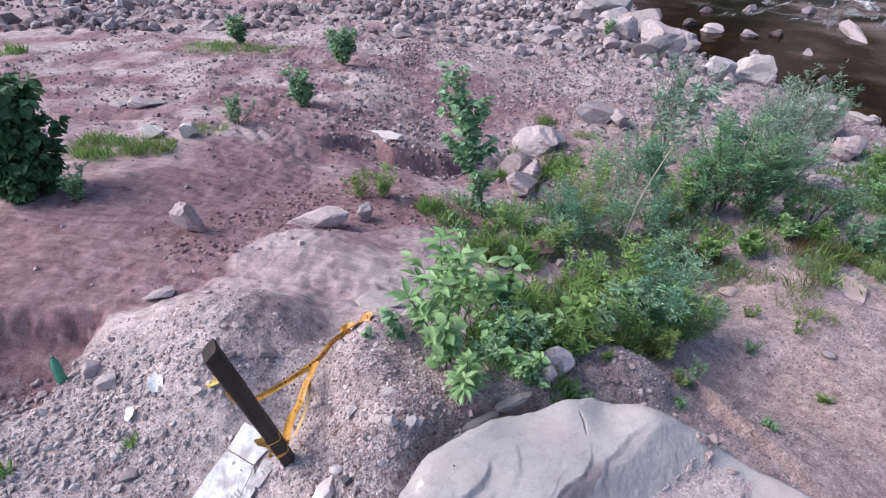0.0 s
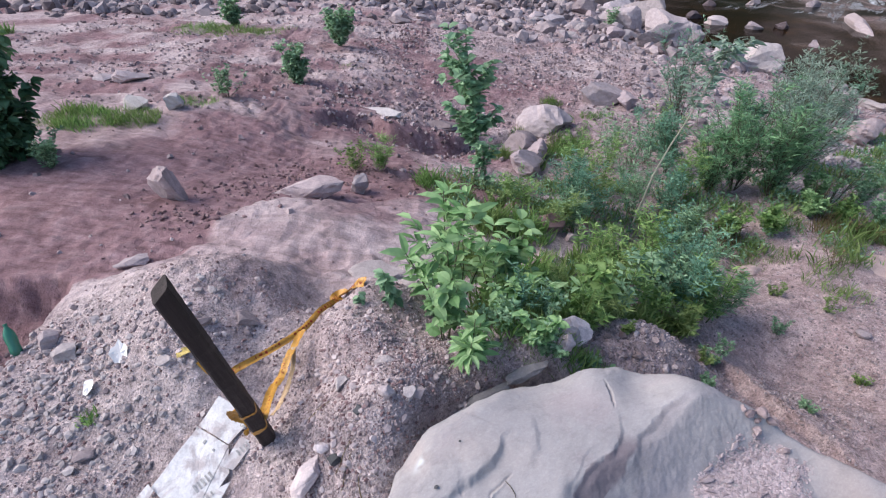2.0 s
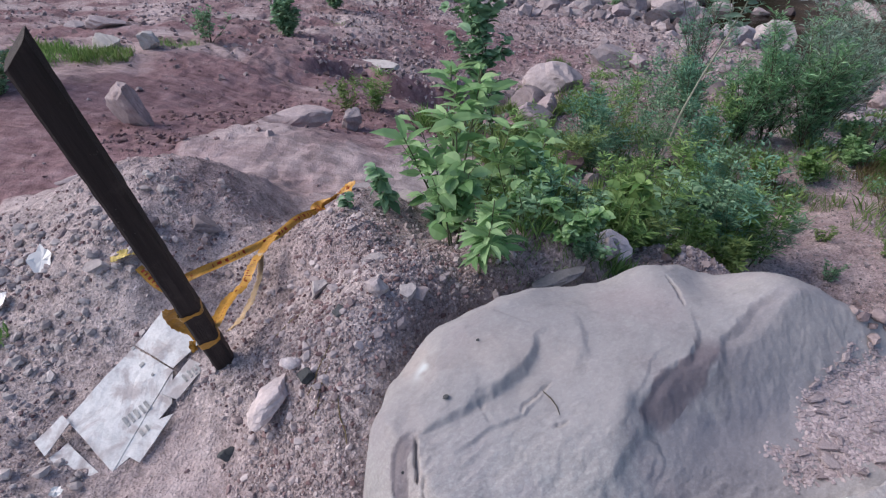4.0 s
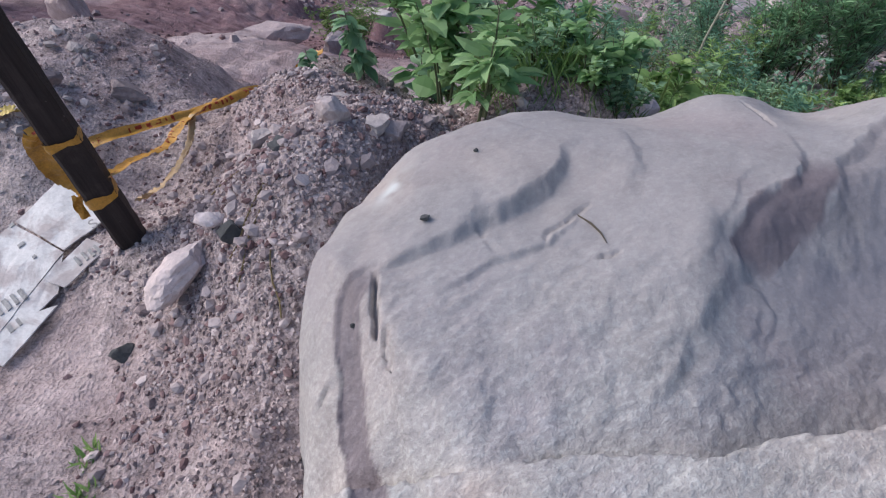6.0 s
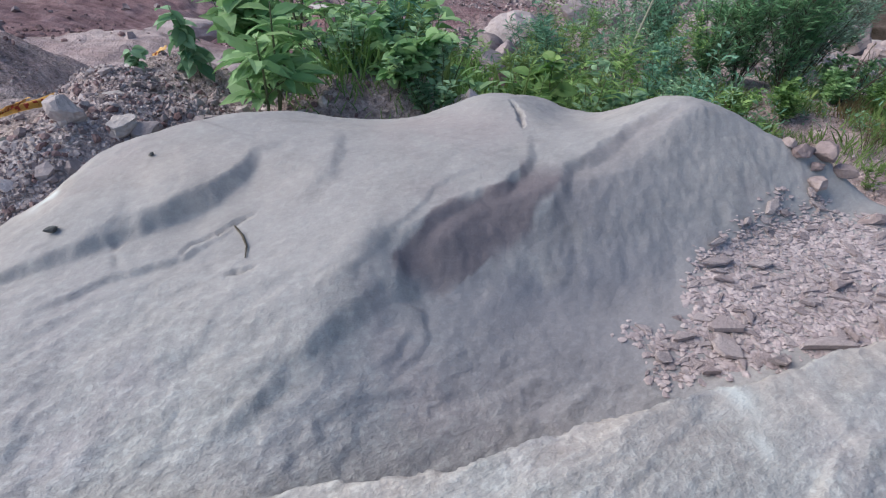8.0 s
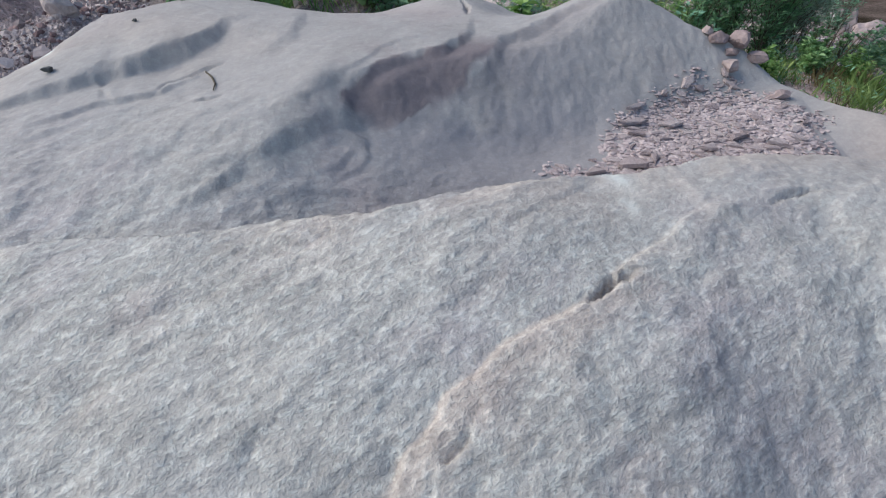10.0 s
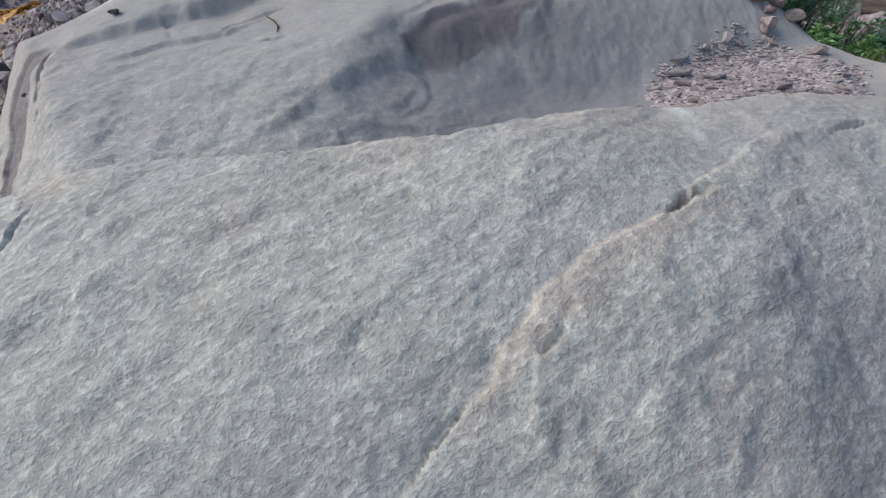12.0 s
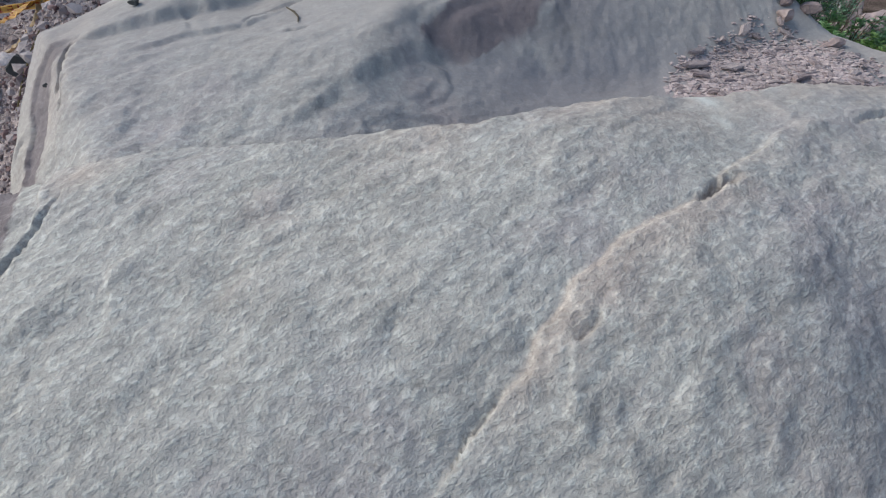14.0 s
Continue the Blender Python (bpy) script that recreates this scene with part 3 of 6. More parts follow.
def boulder_top(x, y):
    """Facets: a pale upper slope, a steep face under its rim, a basin, the left flank, and the front slab with its lip."""
    x, y = np.asarray(x, float), np.asarray(y, float)
    wx = x + 0.008 * fbm(x * 7, y * 7, 5, 91, 0.62)
    wy = y + 0.008 * fbm(x * 7, y * 7, 5, 95, 0.62)
    u, v = np.clip(wx, -0.5, 2.7) - 1, np.clip(wy, 1.2, 3.4) - 2.3
    z = 0.600 - 0.087 * u + 0.330 * v - 0.054 * u * u - 0.013 * u * v - 0.100 * v * v
    for cx, cy, sx, sy, h in SWELLS[:6]:
        z = z + h * bump(wx, wy, cx, cy, sx, sy)
    face = 0.457 - 0.350 * u + 0.914 * v + 0.07 * bump(wx, wy, 0.98, 2.43, 0.13, 0.10) + 0.025 * bump(wx, wy, 1.22, 2.63, 0.14, 0.10)
    k = np.minimum(u, 0.92)
    basin_floor = 0.408 - 0.392 * k + 0.447 * (v + 0.2) + 0.334 * k * k - 0.30 * k * (v + 0.2)
    z = lower_of(z, -lower_of(-face, -basin_floor, 0.015), 0.006 + 0.016 * step(2.35, 2.1, wy))
    z = lower_of(z, 0.465 + 0.767 * (wx + 0.2) + 0.888 * (wy - 2), 0.006)
    u, w = np.clip(wx, -0.5, 2.2) - 1, np.clip(wy, 0.95, 1.92) - 1.4
    slab = 0.367 - 0.017 * u + 0.541 * w - 0.093 * u * u + 0.106 * u * w - 0.474 * w * w - 0.95 * np.maximum(0, 0.95 - wy)
    for cx, cy, sx, sy, h in SWELLS[6:]:
        slab = slab + h * bump(wx, wy, cx, cy, sx, sy)
    d, s, far = along(wx, wy, LIP)
    k = 1 - step(0, 0.022 + 0.012 * grain(wx * 9, wy * 9, 93), d * s + 0.004 * grain(wx * 30, wy * 30, 94))
    z = z * (1 - k) + slab * k
    for line, side, high, face, reach, sunk, fade, soft in BREAKS:
        d, s, far = along(wx, wy, line)
        sd = d * s * side
        ends = step(0, fade[0], far) * step(0, fade[1], 1 - far) * (0.85 + 0.4 * grain(far * 6 + 7 * reach, 0 * far + high * 90, 97))
        k = np.clip((sd + face * (1 + 0.35 * grain(wx * 11, wy * 11, 99))) / face, 0, 1)
        k = step(0, 1, k) if soft else k
        up = k * np.exp(-(np.maximum(sd, 0) / (1.3 * reach)) ** 2)
        down = (1 - k) * np.exp(-(np.maximum(-sd - face, 0) / (1.3 * sunk)) ** 2)
        z = z + ends * high * (0.5 * up - 0.5 * down)
    for line, half, deep in JOINTS:
        d, s, far = along(wx, wy, line)
        wide = half * np.clip(5 * far * (1 - far), 0, 1) * (1 + 0.45 * grain(far * 9, 0 * far + 100 * half, 98))
        z = z - deep * np.clip(wide / half, 0, 1) * (1 - step(0.8 * wide, wide + 0.003, d))
    # weathered skin, its ripples running with the bedding
    p, q = 0.88 * wx + 0.48 * wy, -0.48 * wx + 0.88 * wy
    fore = 1 - step(1.75, 2.1, wy)
    z = z + (0.005 + 0.003 * fore) * fbm(p * 1.8, q * 3.2, 2, 101) + (0.0008 + 0.0042 * fore) * fbm(p * 4.2, q * 9.5, 3, 107, 0.55) + 0.0008 * fbm(p * 14, q * 26, 3, 111, 0.7)
    # scabs left by thin layers, a few millimetres thick
    scab = fbm(p * 3.6, q * 9, 4, 115, 0.6)
    z = z + 0.0030 * (step(0.10, 0.13, scab) + step(-0.30, -0.27, scab) + step(0.45, 0.48, scab)) * (1 - step(2.1, 2.4, wy))
    return z


def boulder(x, y):
    """Top of the boulder, rounded off and falling away outside its outline."""
    x, y = np.asarray(x, float), np.asarray(y, float)
    z = boulder_top(x, y)
    d, s, _ = along(x, y, OUTLINE + OUTLINE[:1])
    d = -d * s + 0.02 * fbm(x * 4, y * 4, 3, 121)
    soft = 0.10 + 0.04 * grain(x * 2, y * 2, 131) + 0.07 * step(2.2, 2.6, y) * step(2.0, 1.6, x)
    k = np.clip(1 - d / soft, 0, 1)
    z = z - soft * 0.9 * (1 - np.sqrt(np.maximum(0, 1 - k * k))) - 7 * np.maximum(0, -d)
    return z, d


# ---- the ground and the boulder ----
def sheet(name, x, y, z, keep=None):
    """A mesh over a grid of plan places; x, y, z are 2D arrays."""
    rows, cols = x.shape
    k = np.arange(rows * cols).reshape(rows, cols)
    q = np.stack([k[:-1, :-1], k[:-1, 1:], k[1:, 1:], k[1:, :-1]], -1).reshape(-1, 4)
    if keep is not None:
        q = q[keep.reshape(-1)[q].any(1)]
        used, q = np.unique(q, return_inverse=True)
        q = q.reshape(-1, 4)
    else:
        used = np.arange(rows * cols)
    v = np.stack([x, y, z], -1).reshape(-1, 3)[used]
    me = bpy.data.meshes.new(name)
    me.from_pydata(v.tolist(), [], q.tolist())
    me.polygons.foreach_set("use_smooth", np.ones(len(q), bool))
    return me, v


def spread(lo, fine_lo, fine_hi, hi, size, growth, slow=1.0, until=0.0):
    """Grid lines: even between fine_lo and fine_hi, then wider and wider (slowly as far as until)."""
    mid = np.arange(fine_lo, fine_hi, size)
    out, w, a = [], size, mid[-1]
    while a < hi:
        w *= slow if a - fine_hi < until else growth
        a += w
        out.append(a)
    back, w, a = [], size, fine_lo
    while a > lo:
        w *= slow if fine_lo - a < until else growth
        a -= w
        back.append(a)
    return np.array(back[::-1] + list(mid) + out)


gx, gy = np.meshgrid(spread(-400, -4.6, 2.6, 500, 0.043, 1.07, 1.016, 10), spread(-60, 1.2, 6.2, 900, 0.043, 1.07, 1.012, 20))
gz = land(gx, gy)
_top, _in = boulder(gx, gy)
gz = np.where(_in > 0.12, np.minimum(gz, _top - 0.12), gz)
me, gv = sheet("ground", gx, gy, gz)
ground = tagged(new("ground", me), "reddish-grey dusty soil and grit of a river bank", "ground", kind="structure")
me.materials.append(SOIL)
# kind of soil: red earth to pale dust (first), sand of the slope by the river (second), hill scrub and shade painted
# under the plants (third)
vx, vy = gv[:, 0], gv[:, 1]
_w = 0.35 * fbm(vx * 0.8, vy * 0.8, 3, 141)
pale = 0.62 + _w
pale = pale - 0.75 * bump(vx + 0.8 * _w, vy, -5.5, 7.2, 4.0, 1.7) - 0.6 * bump(vx, vy + _w, -1.0, 9.6, 3.2, 1.0) - 0.5 * bump(vx, vy, 0.5, 18, 3.5, 3) - 0.8 * bump(vx, vy, -0.5, 13.0, 3.2, 0.8)
pale = pale - 0.9 * bump(vx, vy, -5.3, 4.85, 0.9, 0.75) + 0.45 * bump(vx, vy, -1.6, 6.6, 1.8, 0.9) + 0.3 * bump(vx, vy, -1.6, 2.8, 2.6, 1.0) + 0.35 * bump(vx, vy, -3.9, 3.0, 1.5, 1.2)
_d, _s, _ = along(vx + 0.4 * _w, vy, BANK)
_side = _d * _s
pale = pale + 0.35 * step(0.12, -0.12, _side) * np.exp(-_d / 1.2) - 0.45 * step(-0.12, 0.12, _side) * np.exp(-_d / 2.0) * step(-9, -6, vx)
pale = np.clip(pale - 0.3 * bump(vx + _w, vy, -4.5, 8.8, 4.5, 2.2) + (-0.18 + 0.6 * _w) * step(11, 14, vy) * (1 - step(-2, 3, vx)) - 0.22 * step(8.5, 10.5, vy) * (1 - step(14, 20, vy)) * (1 - step(-3, 0, vx)), 0, 1)
sand = np.clip(step(2.2, 3.6, vx + _w) * (1 - step(9, 13, vy + 2 * _w)), 0, 1) * 0.9
attr = me.color_attributes.new("soil", "FLOAT_COLOR", "POINT")
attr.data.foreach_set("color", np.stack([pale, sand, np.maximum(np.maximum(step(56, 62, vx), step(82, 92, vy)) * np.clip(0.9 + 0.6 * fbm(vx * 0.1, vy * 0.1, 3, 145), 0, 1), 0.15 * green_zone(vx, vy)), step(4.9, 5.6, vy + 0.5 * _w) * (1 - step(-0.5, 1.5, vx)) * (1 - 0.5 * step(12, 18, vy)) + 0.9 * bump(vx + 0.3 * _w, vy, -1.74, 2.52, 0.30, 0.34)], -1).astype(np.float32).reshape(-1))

bx, by = np.meshgrid(spread(-0.8, -0.5, 2.7, 4.4, 0.0078, 1.06), spread(-1.1, 0.95, 3.5, 3.75, 0.0078, 1.06))
bz, bd = boulder(bx, by)
me, _ = sheet("boulder", bx, by, np.maximum(bz, -1.4), bd > -0.20)
# its skin: tan, freshly worn edges (first), purplish crust of the hollow, darker left recess and painted shade on the
# fold's wall (second), blue-grey weathering and painted shade of the bowl (third), white streaks (alpha)
_w = 0.03 * fbm(bx * 9, by * 9, 3, 241)


def side_of(line):
    d, s, far = along(bx + _w * 0.3, by - _w * 0.3, line)
    return d * s, far


_lip, _ = side_of(LIP)
_bev, _far = side_of(BEVEL[0])
_rim, _ = side_of(RIM[0])
_fold, _ = side_of(FOLD[0])
_behind = step(-0.01, 0.02, _lip)
_patchy = np.clip(0.55 + 0.8 * fbm(bx * 5, by * 5, 3, 231), 0, 1)
_wide = 0.05 + 0.08 * bump(_far, 0, 0.40, 0, 0.12, 1)
_worn = 0.75 * (1 - step(0.008, 0.014, _bev + 0.2 * _w)) * (1 - step(_wide * 0.5, _wide + 0.03, -_bev + _w)) * step(0.05, 0.2, _far) * (1 - step(0.6, 0.72, _far)) * (0.5 + 0.5 * _patchy)
_worn = np.maximum(_worn, 0.7 * np.exp(-(np.maximum(-_lip, 0) / 0.13) ** 2) * (1 - _behind) * _patchy * step(0.55, 0.9, bx))
for x, y, sx, sy, amount in ((-0.213, 2.573, 0.10, 0.14, 0.7), (2.968, 2.465, 0.22, 0.5, 0.9), (-0.261, 1.986, 0.12, 0.5, 0.5), (0.252, 2.610, 0.4, 0.15, 0.35), (0.049, 1.648, 0.08, 0.05, 0.8)):
    _worn = np.maximum(_worn, amount * bump(bx, by, x, y, sx, sy))
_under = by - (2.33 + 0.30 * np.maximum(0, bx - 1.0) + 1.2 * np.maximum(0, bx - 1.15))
_crust_and_shade = step(-0.012, 0.004, _rim + _w * 0.2) * step(-0.05, 0.02, -_fold + _w) * step(-0.04, 0.03, _under + _w) * step(2.80, 2.68, by) * (0.8 + 0.2 * _patchy)
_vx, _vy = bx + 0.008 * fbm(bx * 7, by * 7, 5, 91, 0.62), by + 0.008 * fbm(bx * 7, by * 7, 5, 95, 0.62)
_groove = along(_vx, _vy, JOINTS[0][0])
# the left recess is coloured darker along its length
_crust_and_shade = np.maximum(_crust_and_shade, (0.8 + 0.2 * _patchy) * (1 - step(0.034, 0.041, _groove[0] + 0.3 * _w)) * step(0.0, 0.12, _groove[2]))
# shade of the fold's right-hand wall, put into the colour
_crust_and_shade = np.maximum(_crust_and_shade, 0.45 * step(0.0, 0.02, _fold) * np.exp(-(np.maximum(_fold, 0) / 0.12) ** 2) * step(2.45, 2.6, by) * (1 - step(1.7, 1.95, bx)))
# bowl weathering with painted shade, also behind the lip and below the shoulder
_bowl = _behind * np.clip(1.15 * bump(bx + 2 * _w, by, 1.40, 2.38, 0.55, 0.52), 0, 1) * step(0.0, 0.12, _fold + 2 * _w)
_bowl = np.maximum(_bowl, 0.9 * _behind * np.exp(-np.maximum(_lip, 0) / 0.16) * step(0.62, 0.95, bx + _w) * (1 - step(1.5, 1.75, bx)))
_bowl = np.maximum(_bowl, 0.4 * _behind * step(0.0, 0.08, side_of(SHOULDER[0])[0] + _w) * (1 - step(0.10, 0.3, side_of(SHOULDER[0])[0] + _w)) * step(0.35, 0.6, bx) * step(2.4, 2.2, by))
# a darker blue-grey patch at the right of the front slab
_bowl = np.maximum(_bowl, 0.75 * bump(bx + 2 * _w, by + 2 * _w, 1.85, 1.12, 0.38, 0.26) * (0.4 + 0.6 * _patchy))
_streak = np.maximum(bump(bx + 0.3 * (by - 1.9), by, 1.675, 1.945, 0.035, 0.06), np.maximum(bump(bx, by, 1.655, 1.81, 0.03, 0.035), 1.2 * bump(bx - 0.5 * (by - 2.55), by, -0.185, 2.55, 0.03, 0.06))) * np.clip(0.6 + 1.2 * fbm(bx * 14, by * 14, 3, 233), 0, 1) * 0.75
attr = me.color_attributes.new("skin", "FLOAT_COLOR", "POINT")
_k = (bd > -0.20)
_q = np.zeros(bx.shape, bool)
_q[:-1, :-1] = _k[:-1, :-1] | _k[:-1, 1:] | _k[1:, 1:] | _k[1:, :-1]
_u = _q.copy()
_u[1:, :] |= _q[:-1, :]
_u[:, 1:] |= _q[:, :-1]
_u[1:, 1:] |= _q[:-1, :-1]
attr.data.foreach_set("color", np.stack([_worn[_u], _crust_and_shade[_u], _bowl[_u], _streak[_u]], -1).astype(np.float32).reshape(-1))
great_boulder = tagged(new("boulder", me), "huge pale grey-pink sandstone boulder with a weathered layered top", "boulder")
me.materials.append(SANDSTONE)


# ---- kit ----
def mesh_of(name, v, f, material, smooth=False):
    me = bpy.data.meshes.new(name)
    me.from_pydata(np.asarray(v).tolist(), [], [list(map(int, q)) for q in f] if not isinstance(f, np.ndarray) else f.tolist())
    me.polygons.foreach_set("use_smooth", np.full(len(me.polygons), smooth))
    me.materials.append(material)
    return me


def part(name, me, parent, label=""):
    ob = new(name, me)
    ob.parent = parent
    return tagged(ob, label) if label else ob


def thing(name, where, label, category, group="", kind="", me=None, turn=0.0):
    ob = new(name, me)
    ob.matrix_world = Matrix.Translation(where) @ Matrix.Rotation(turn, 4, "Z")
    return tagged(ob, label, category, group, kind)


def on_land(x, y):
    return float(land(np.array([x]), np.array([y]))[0])


def on_boulder(x, y):
    return float(boulder_top(np.array([x]), np.array([y]))[0])


def ball(level):
    bm = bmesh.new()
    if level < 0:
        bmesh.ops.create_cone(bm, cap_ends=True, cap_tris=True, segments=4, radius1=1, radius2=0.55, depth=1.3)
        bmesh.ops.triangulate(bm, faces=bm.faces)
    else:
        bmesh.ops.create_icosphere(bm, subdivisions=level + 1, radius=1)
    bm.verts.ensure_lookup_table()
    v = np.array([w.co[:] for w in bm.verts])
    f = np.array([[w.index for w in q.verts] for q in bm.faces])
    bm.free()
    return v, f


BALLS = {k: ball(k) for k in (-1, 0, 1, 2, 3)}


def stone_shape(seed, level=1, cuts=9, rough=0.06, flat=0.7):
    """A broken stone about 2 across: a ball cut by planes, then roughened."""
    rng = np.random.default_rng(seed)
    v, f = BALLS[level]
    v = v.copy()
    for _ in range(cuts):
        d = rng.normal(size=3)
        d /= np.linalg.norm(d)
        at = rng.uniform(0.45, 0.85)
        over = np.maximum(0, v @ d - at)
        v -= over[:, None] * d
    if level > 0:
        q = 2.3 * v + seed % 97
        v = v * (1 + rough * (fbm(q[:, 0] + q[:, 2], q[:, 1] - q[:, 2], 3, seed % 1000)))[:, None]
    else:
        v = v * rng.uniform(0.8, 1.15, (len(v), 1))
    return v * (1, rng.uniform(0.65, 0.95), flat * rng.uniform(0.75, 1.1)), f


def turns(rng, n, tilt=0.5):
    """Random turning matrices: any heading, tilted up to about tilt."""
    a, b, c = rng.uniform(0, 2 * math.pi, n), rng.normal(0, tilt, n), rng.normal(0, tilt, n)
    ca, sa, cb, sb, cc, sc = np.cos(a), np.sin(a), np.cos(b), np.sin(b), np.cos(c), np.sin(c)
    o, z = np.ones(n), np.zeros(n)
    rz = np.stack([ca, -sa, z, sa, ca, z, z, z, o], -1).reshape(n, 3, 3)
    rx = np.stack([o, z, z, z, cb, -sb, z, sb, cb], -1).reshape(n, 3, 3)
    ry = np.stack([cc, z, sc, z, o, z, -sc, z, cc], -1).reshape(n, 3, 3)
    return rz @ rx @ ry


def repeat(shapes, pick, m, where):
    """Many copies of a few shapes as one set of vertices and faces. m: n matrices with the size in them."""
    vs, fs, start = [], [], 0
    for k, (v, f) in enumerate(shapes):
        i = np.nonzero(pick == k)[0]
        if not len(i):
            continue
        w = np.einsum("nij,vj->nvi", m[i], v) + where[i][:, None]
        vs.append(w.reshape(-1, 3))
        fs.append((f[None] + (start + np.arange(len(i)) * len(v))[:, None, None]).reshape(-1, f.shape[1]))
        start += len(i) * len(v)
    return np.concatenate(vs), np.concatenate(fs)


def strewn(name, label, category, material, x, y, size, level=0, seed=1, sunk=0.25, tilt=0.5, height=None, flat=0.7):
    """Loose stones as one object of kind stuff."""
    rng = np.random.default_rng(seed)
    z = (height or land)(x, y)
    shapes = [stone_shape(seed * 100 + k, level, 7, 0.06, flat) for k in range(10)]
    m = turns(rng, len(x), tilt) * (size / 2)[:, None, None]
    v, f = repeat(shapes, rng.integers(0, 10, len(x)), m, np.stack([x, y, z + size * (0.5 * flat - sunk) * 0.7], -1))
    return tagged(new(name, mesh_of(name, v, f, material)), label, category, kind="stuff")


def tube(points, radii, sides=5):
    p = np.asarray(points, float)
    t = np.gradient(p, axis=0)
    t /= np.linalg.norm(t, axis=1)[:, None] + 1e-9
    side = np.cross(t, (0.31, 0.9, 0.27))
    side /= np.linalg.norm(side, axis=1)[:, None] + 1e-9
    up = np.cross(side, t)
    a = np.arange(sides) * 2 * math.pi / sides
    v = p[:, None] + np.asarray(radii)[:, None, None] * (np.cos(a)[None, :, None] * side[:, None] + np.sin(a)[None, :, None] * up[:, None])
    f = [[i * sides + k, i * sides + (k + 1) % sides, (i + 1) * sides + (k + 1) % sides, (i + 1) * sides + k]
         for i in range(len(p) - 1) for k in range(sides)]
    f += [list(range(sides))[::-1], [(len(p) - 1) * sides + k for k in range(sides)]]
    return v.reshape(-1, 3), f


def join(pieces):
    vs, fs, start = [], [], 0
    for v, f in pieces:
        vs.append(v)
        fs += [[i + start for i in q] for q in f]
        start += len(v)
    return np.concatenate(vs), fs


# ---- loose stones and gravel ----
rng = np.random.default_rng(7)

SANDROCK = stone_material("sandy_rock", (0.40, 0.30, 0.27), (0.50, 0.39, 0.355))
PINKWHITE = stone_material("pinkish_white_stone", (0.60, 0.51, 0.50), (0.72, 0.64, 0.63))
FLATSTONE = stone_material("reddish_grey_stones", (0.14, 0.10, 0.105), (0.44, 0.37, 0.375))
CRUMBLE = stone_material("crumbled_stone", (0.17, 0.132, 0.137), (0.53, 0.455, 0.45))
DUSKSTONE = stone_material("dusky_rubble", (0.11, 0.090, 0.098), (0.40, 0.35, 0.36))
RIMSTONE = stone_material("dusky_red_stone", (0.21, 0.160, 0.165), (0.37, 0.305, 0.305))
RIVERSTONE = stone_material("river_boulder", (0.34, 0.31, 0.33), (0.50, 0.46, 0.48))
CLOD = stone_material("red_clod", (0.14, 0.088, 0.092), (0.30, 0.21, 0.21))


def places(n, x0, x1, y0, y1, seed, want):
    """Random plan places, kept where want(x, y) exceeds a throw."""
    r = np.random.default_rng(seed)
    x, y = r.uniform(x0, x1, n), r.uniform(y0, y1, n)
    _, inside = boulder(x, y)
    keep = (r.uniform(0, 1, n) < want(x, y)) & (inside < -0.02)
    return x[keep], y[keep]


def sizes(n, small, big, power, seed):
    return small + (big - small) * np.random.default_rng(seed).uniform(0, 1, n) ** power


def on_mound(x, y):
    return np.clip(0.18 + 0.75 * bump(x, y, -0.6, 2.9, 0.9, 1.4) + 0.5 * bump(x, y, -0.2, 3.3, 0.5, 0.5) + 0.35 * fbm(x * 2.2, y * 2.2, 2, 151) + 0.5 * bump(x, y, -3.7, 3.7, 1.2, 0.9)
                   - 0.5 * bump(x, y, -1.9, 2.3, 0.55, 0.8) - 0.9 * bump(x, y, -1.74, 2.5, 0.30, 0.36), 0.02, 1) * (1 - 0.93 * step(4.5, 5.4, y))


px, py = places(30000, -5.2, 0.9, 1.1, 6.2, 11, on_mound)
strewn("gravel", "small grey and pinkish broken gravel over the mound", "gravel", GRAVEL, px, py, sizes(len(px), 0.011, 0.040, 1.8, 12), -1, 13, 0.3)
px, py = places(30000, -1.5, 0.7, 1.2, 4.1, 33, lambda x, y: np.clip(0.5 + 0.5 * fbm(x * 3, y * 3, 3, 155), 0.1, 1) * step(-1.45, -1.05, x + 0.3 * (y - 2.5)))
strewn("gravel", "crumbly purplish-grey rubble of the mound", "gravel", CRUMBLE, px, py, sizes(len(px), 0.010, 0.042, 1.7, 34), -1, 35, 0.22)
px, py = places(12000, -5.2, 0.9, 1.1, 6.2, 44, on_mound)
strewn("clods", "purplish clods of dry earth among the gravel", "clods", CLOD, px, py, sizes(len(px), 0.02, 0.06, 2.4, 45), 0, 46, 0.25)
px, py = places(7000, 1.0, 3.3, 3.6, 5.8, 47, lambda x, y: bump(x, y, 2.2, 4.75, 0.7, 0.5))
strewn("gravel", "purplish gravel on the hump behind the boulder", "gravel", RUBBLE, px, py, sizes(len(px), 0.015, 0.06, 2, 48), 0, 49, 0.2)
px, py = places(420, 1.2, 3.2, 3.9, 5.4, 54, lambda x, y: bump(x, y, 2.25, 4.65, 0.6, 0.42))
strewn("clods", "pinkish clods and broken stones on the hump behind the boulder", "clods", CRUMBLE, px, py, sizes(len(px), 0.03, 0.15, 2.4, 52), 0, 53, 0.25)
px, py = places(9000, -5.2, 0.9, 1.1, 6.2, 14, on_mound)
strewn("gravel", "coarser broken stones lying on the gravel mound", "gravel", GRAVEL, px, py, sizes(len(px), 0.026, 0.11, 3.2, 15), 0, 16, 0.3)
px, py = places(5200, -5.6, -2.2, 2.2, 4.7, 61, lambda x, y: np.clip(0.25 + 0.7 * bump(x, y, -3.7, 3.7, 0.9, 0.7) + 0.4 * fbm(x * 1.6, y * 1.6, 3, 63), 0.04, 1))
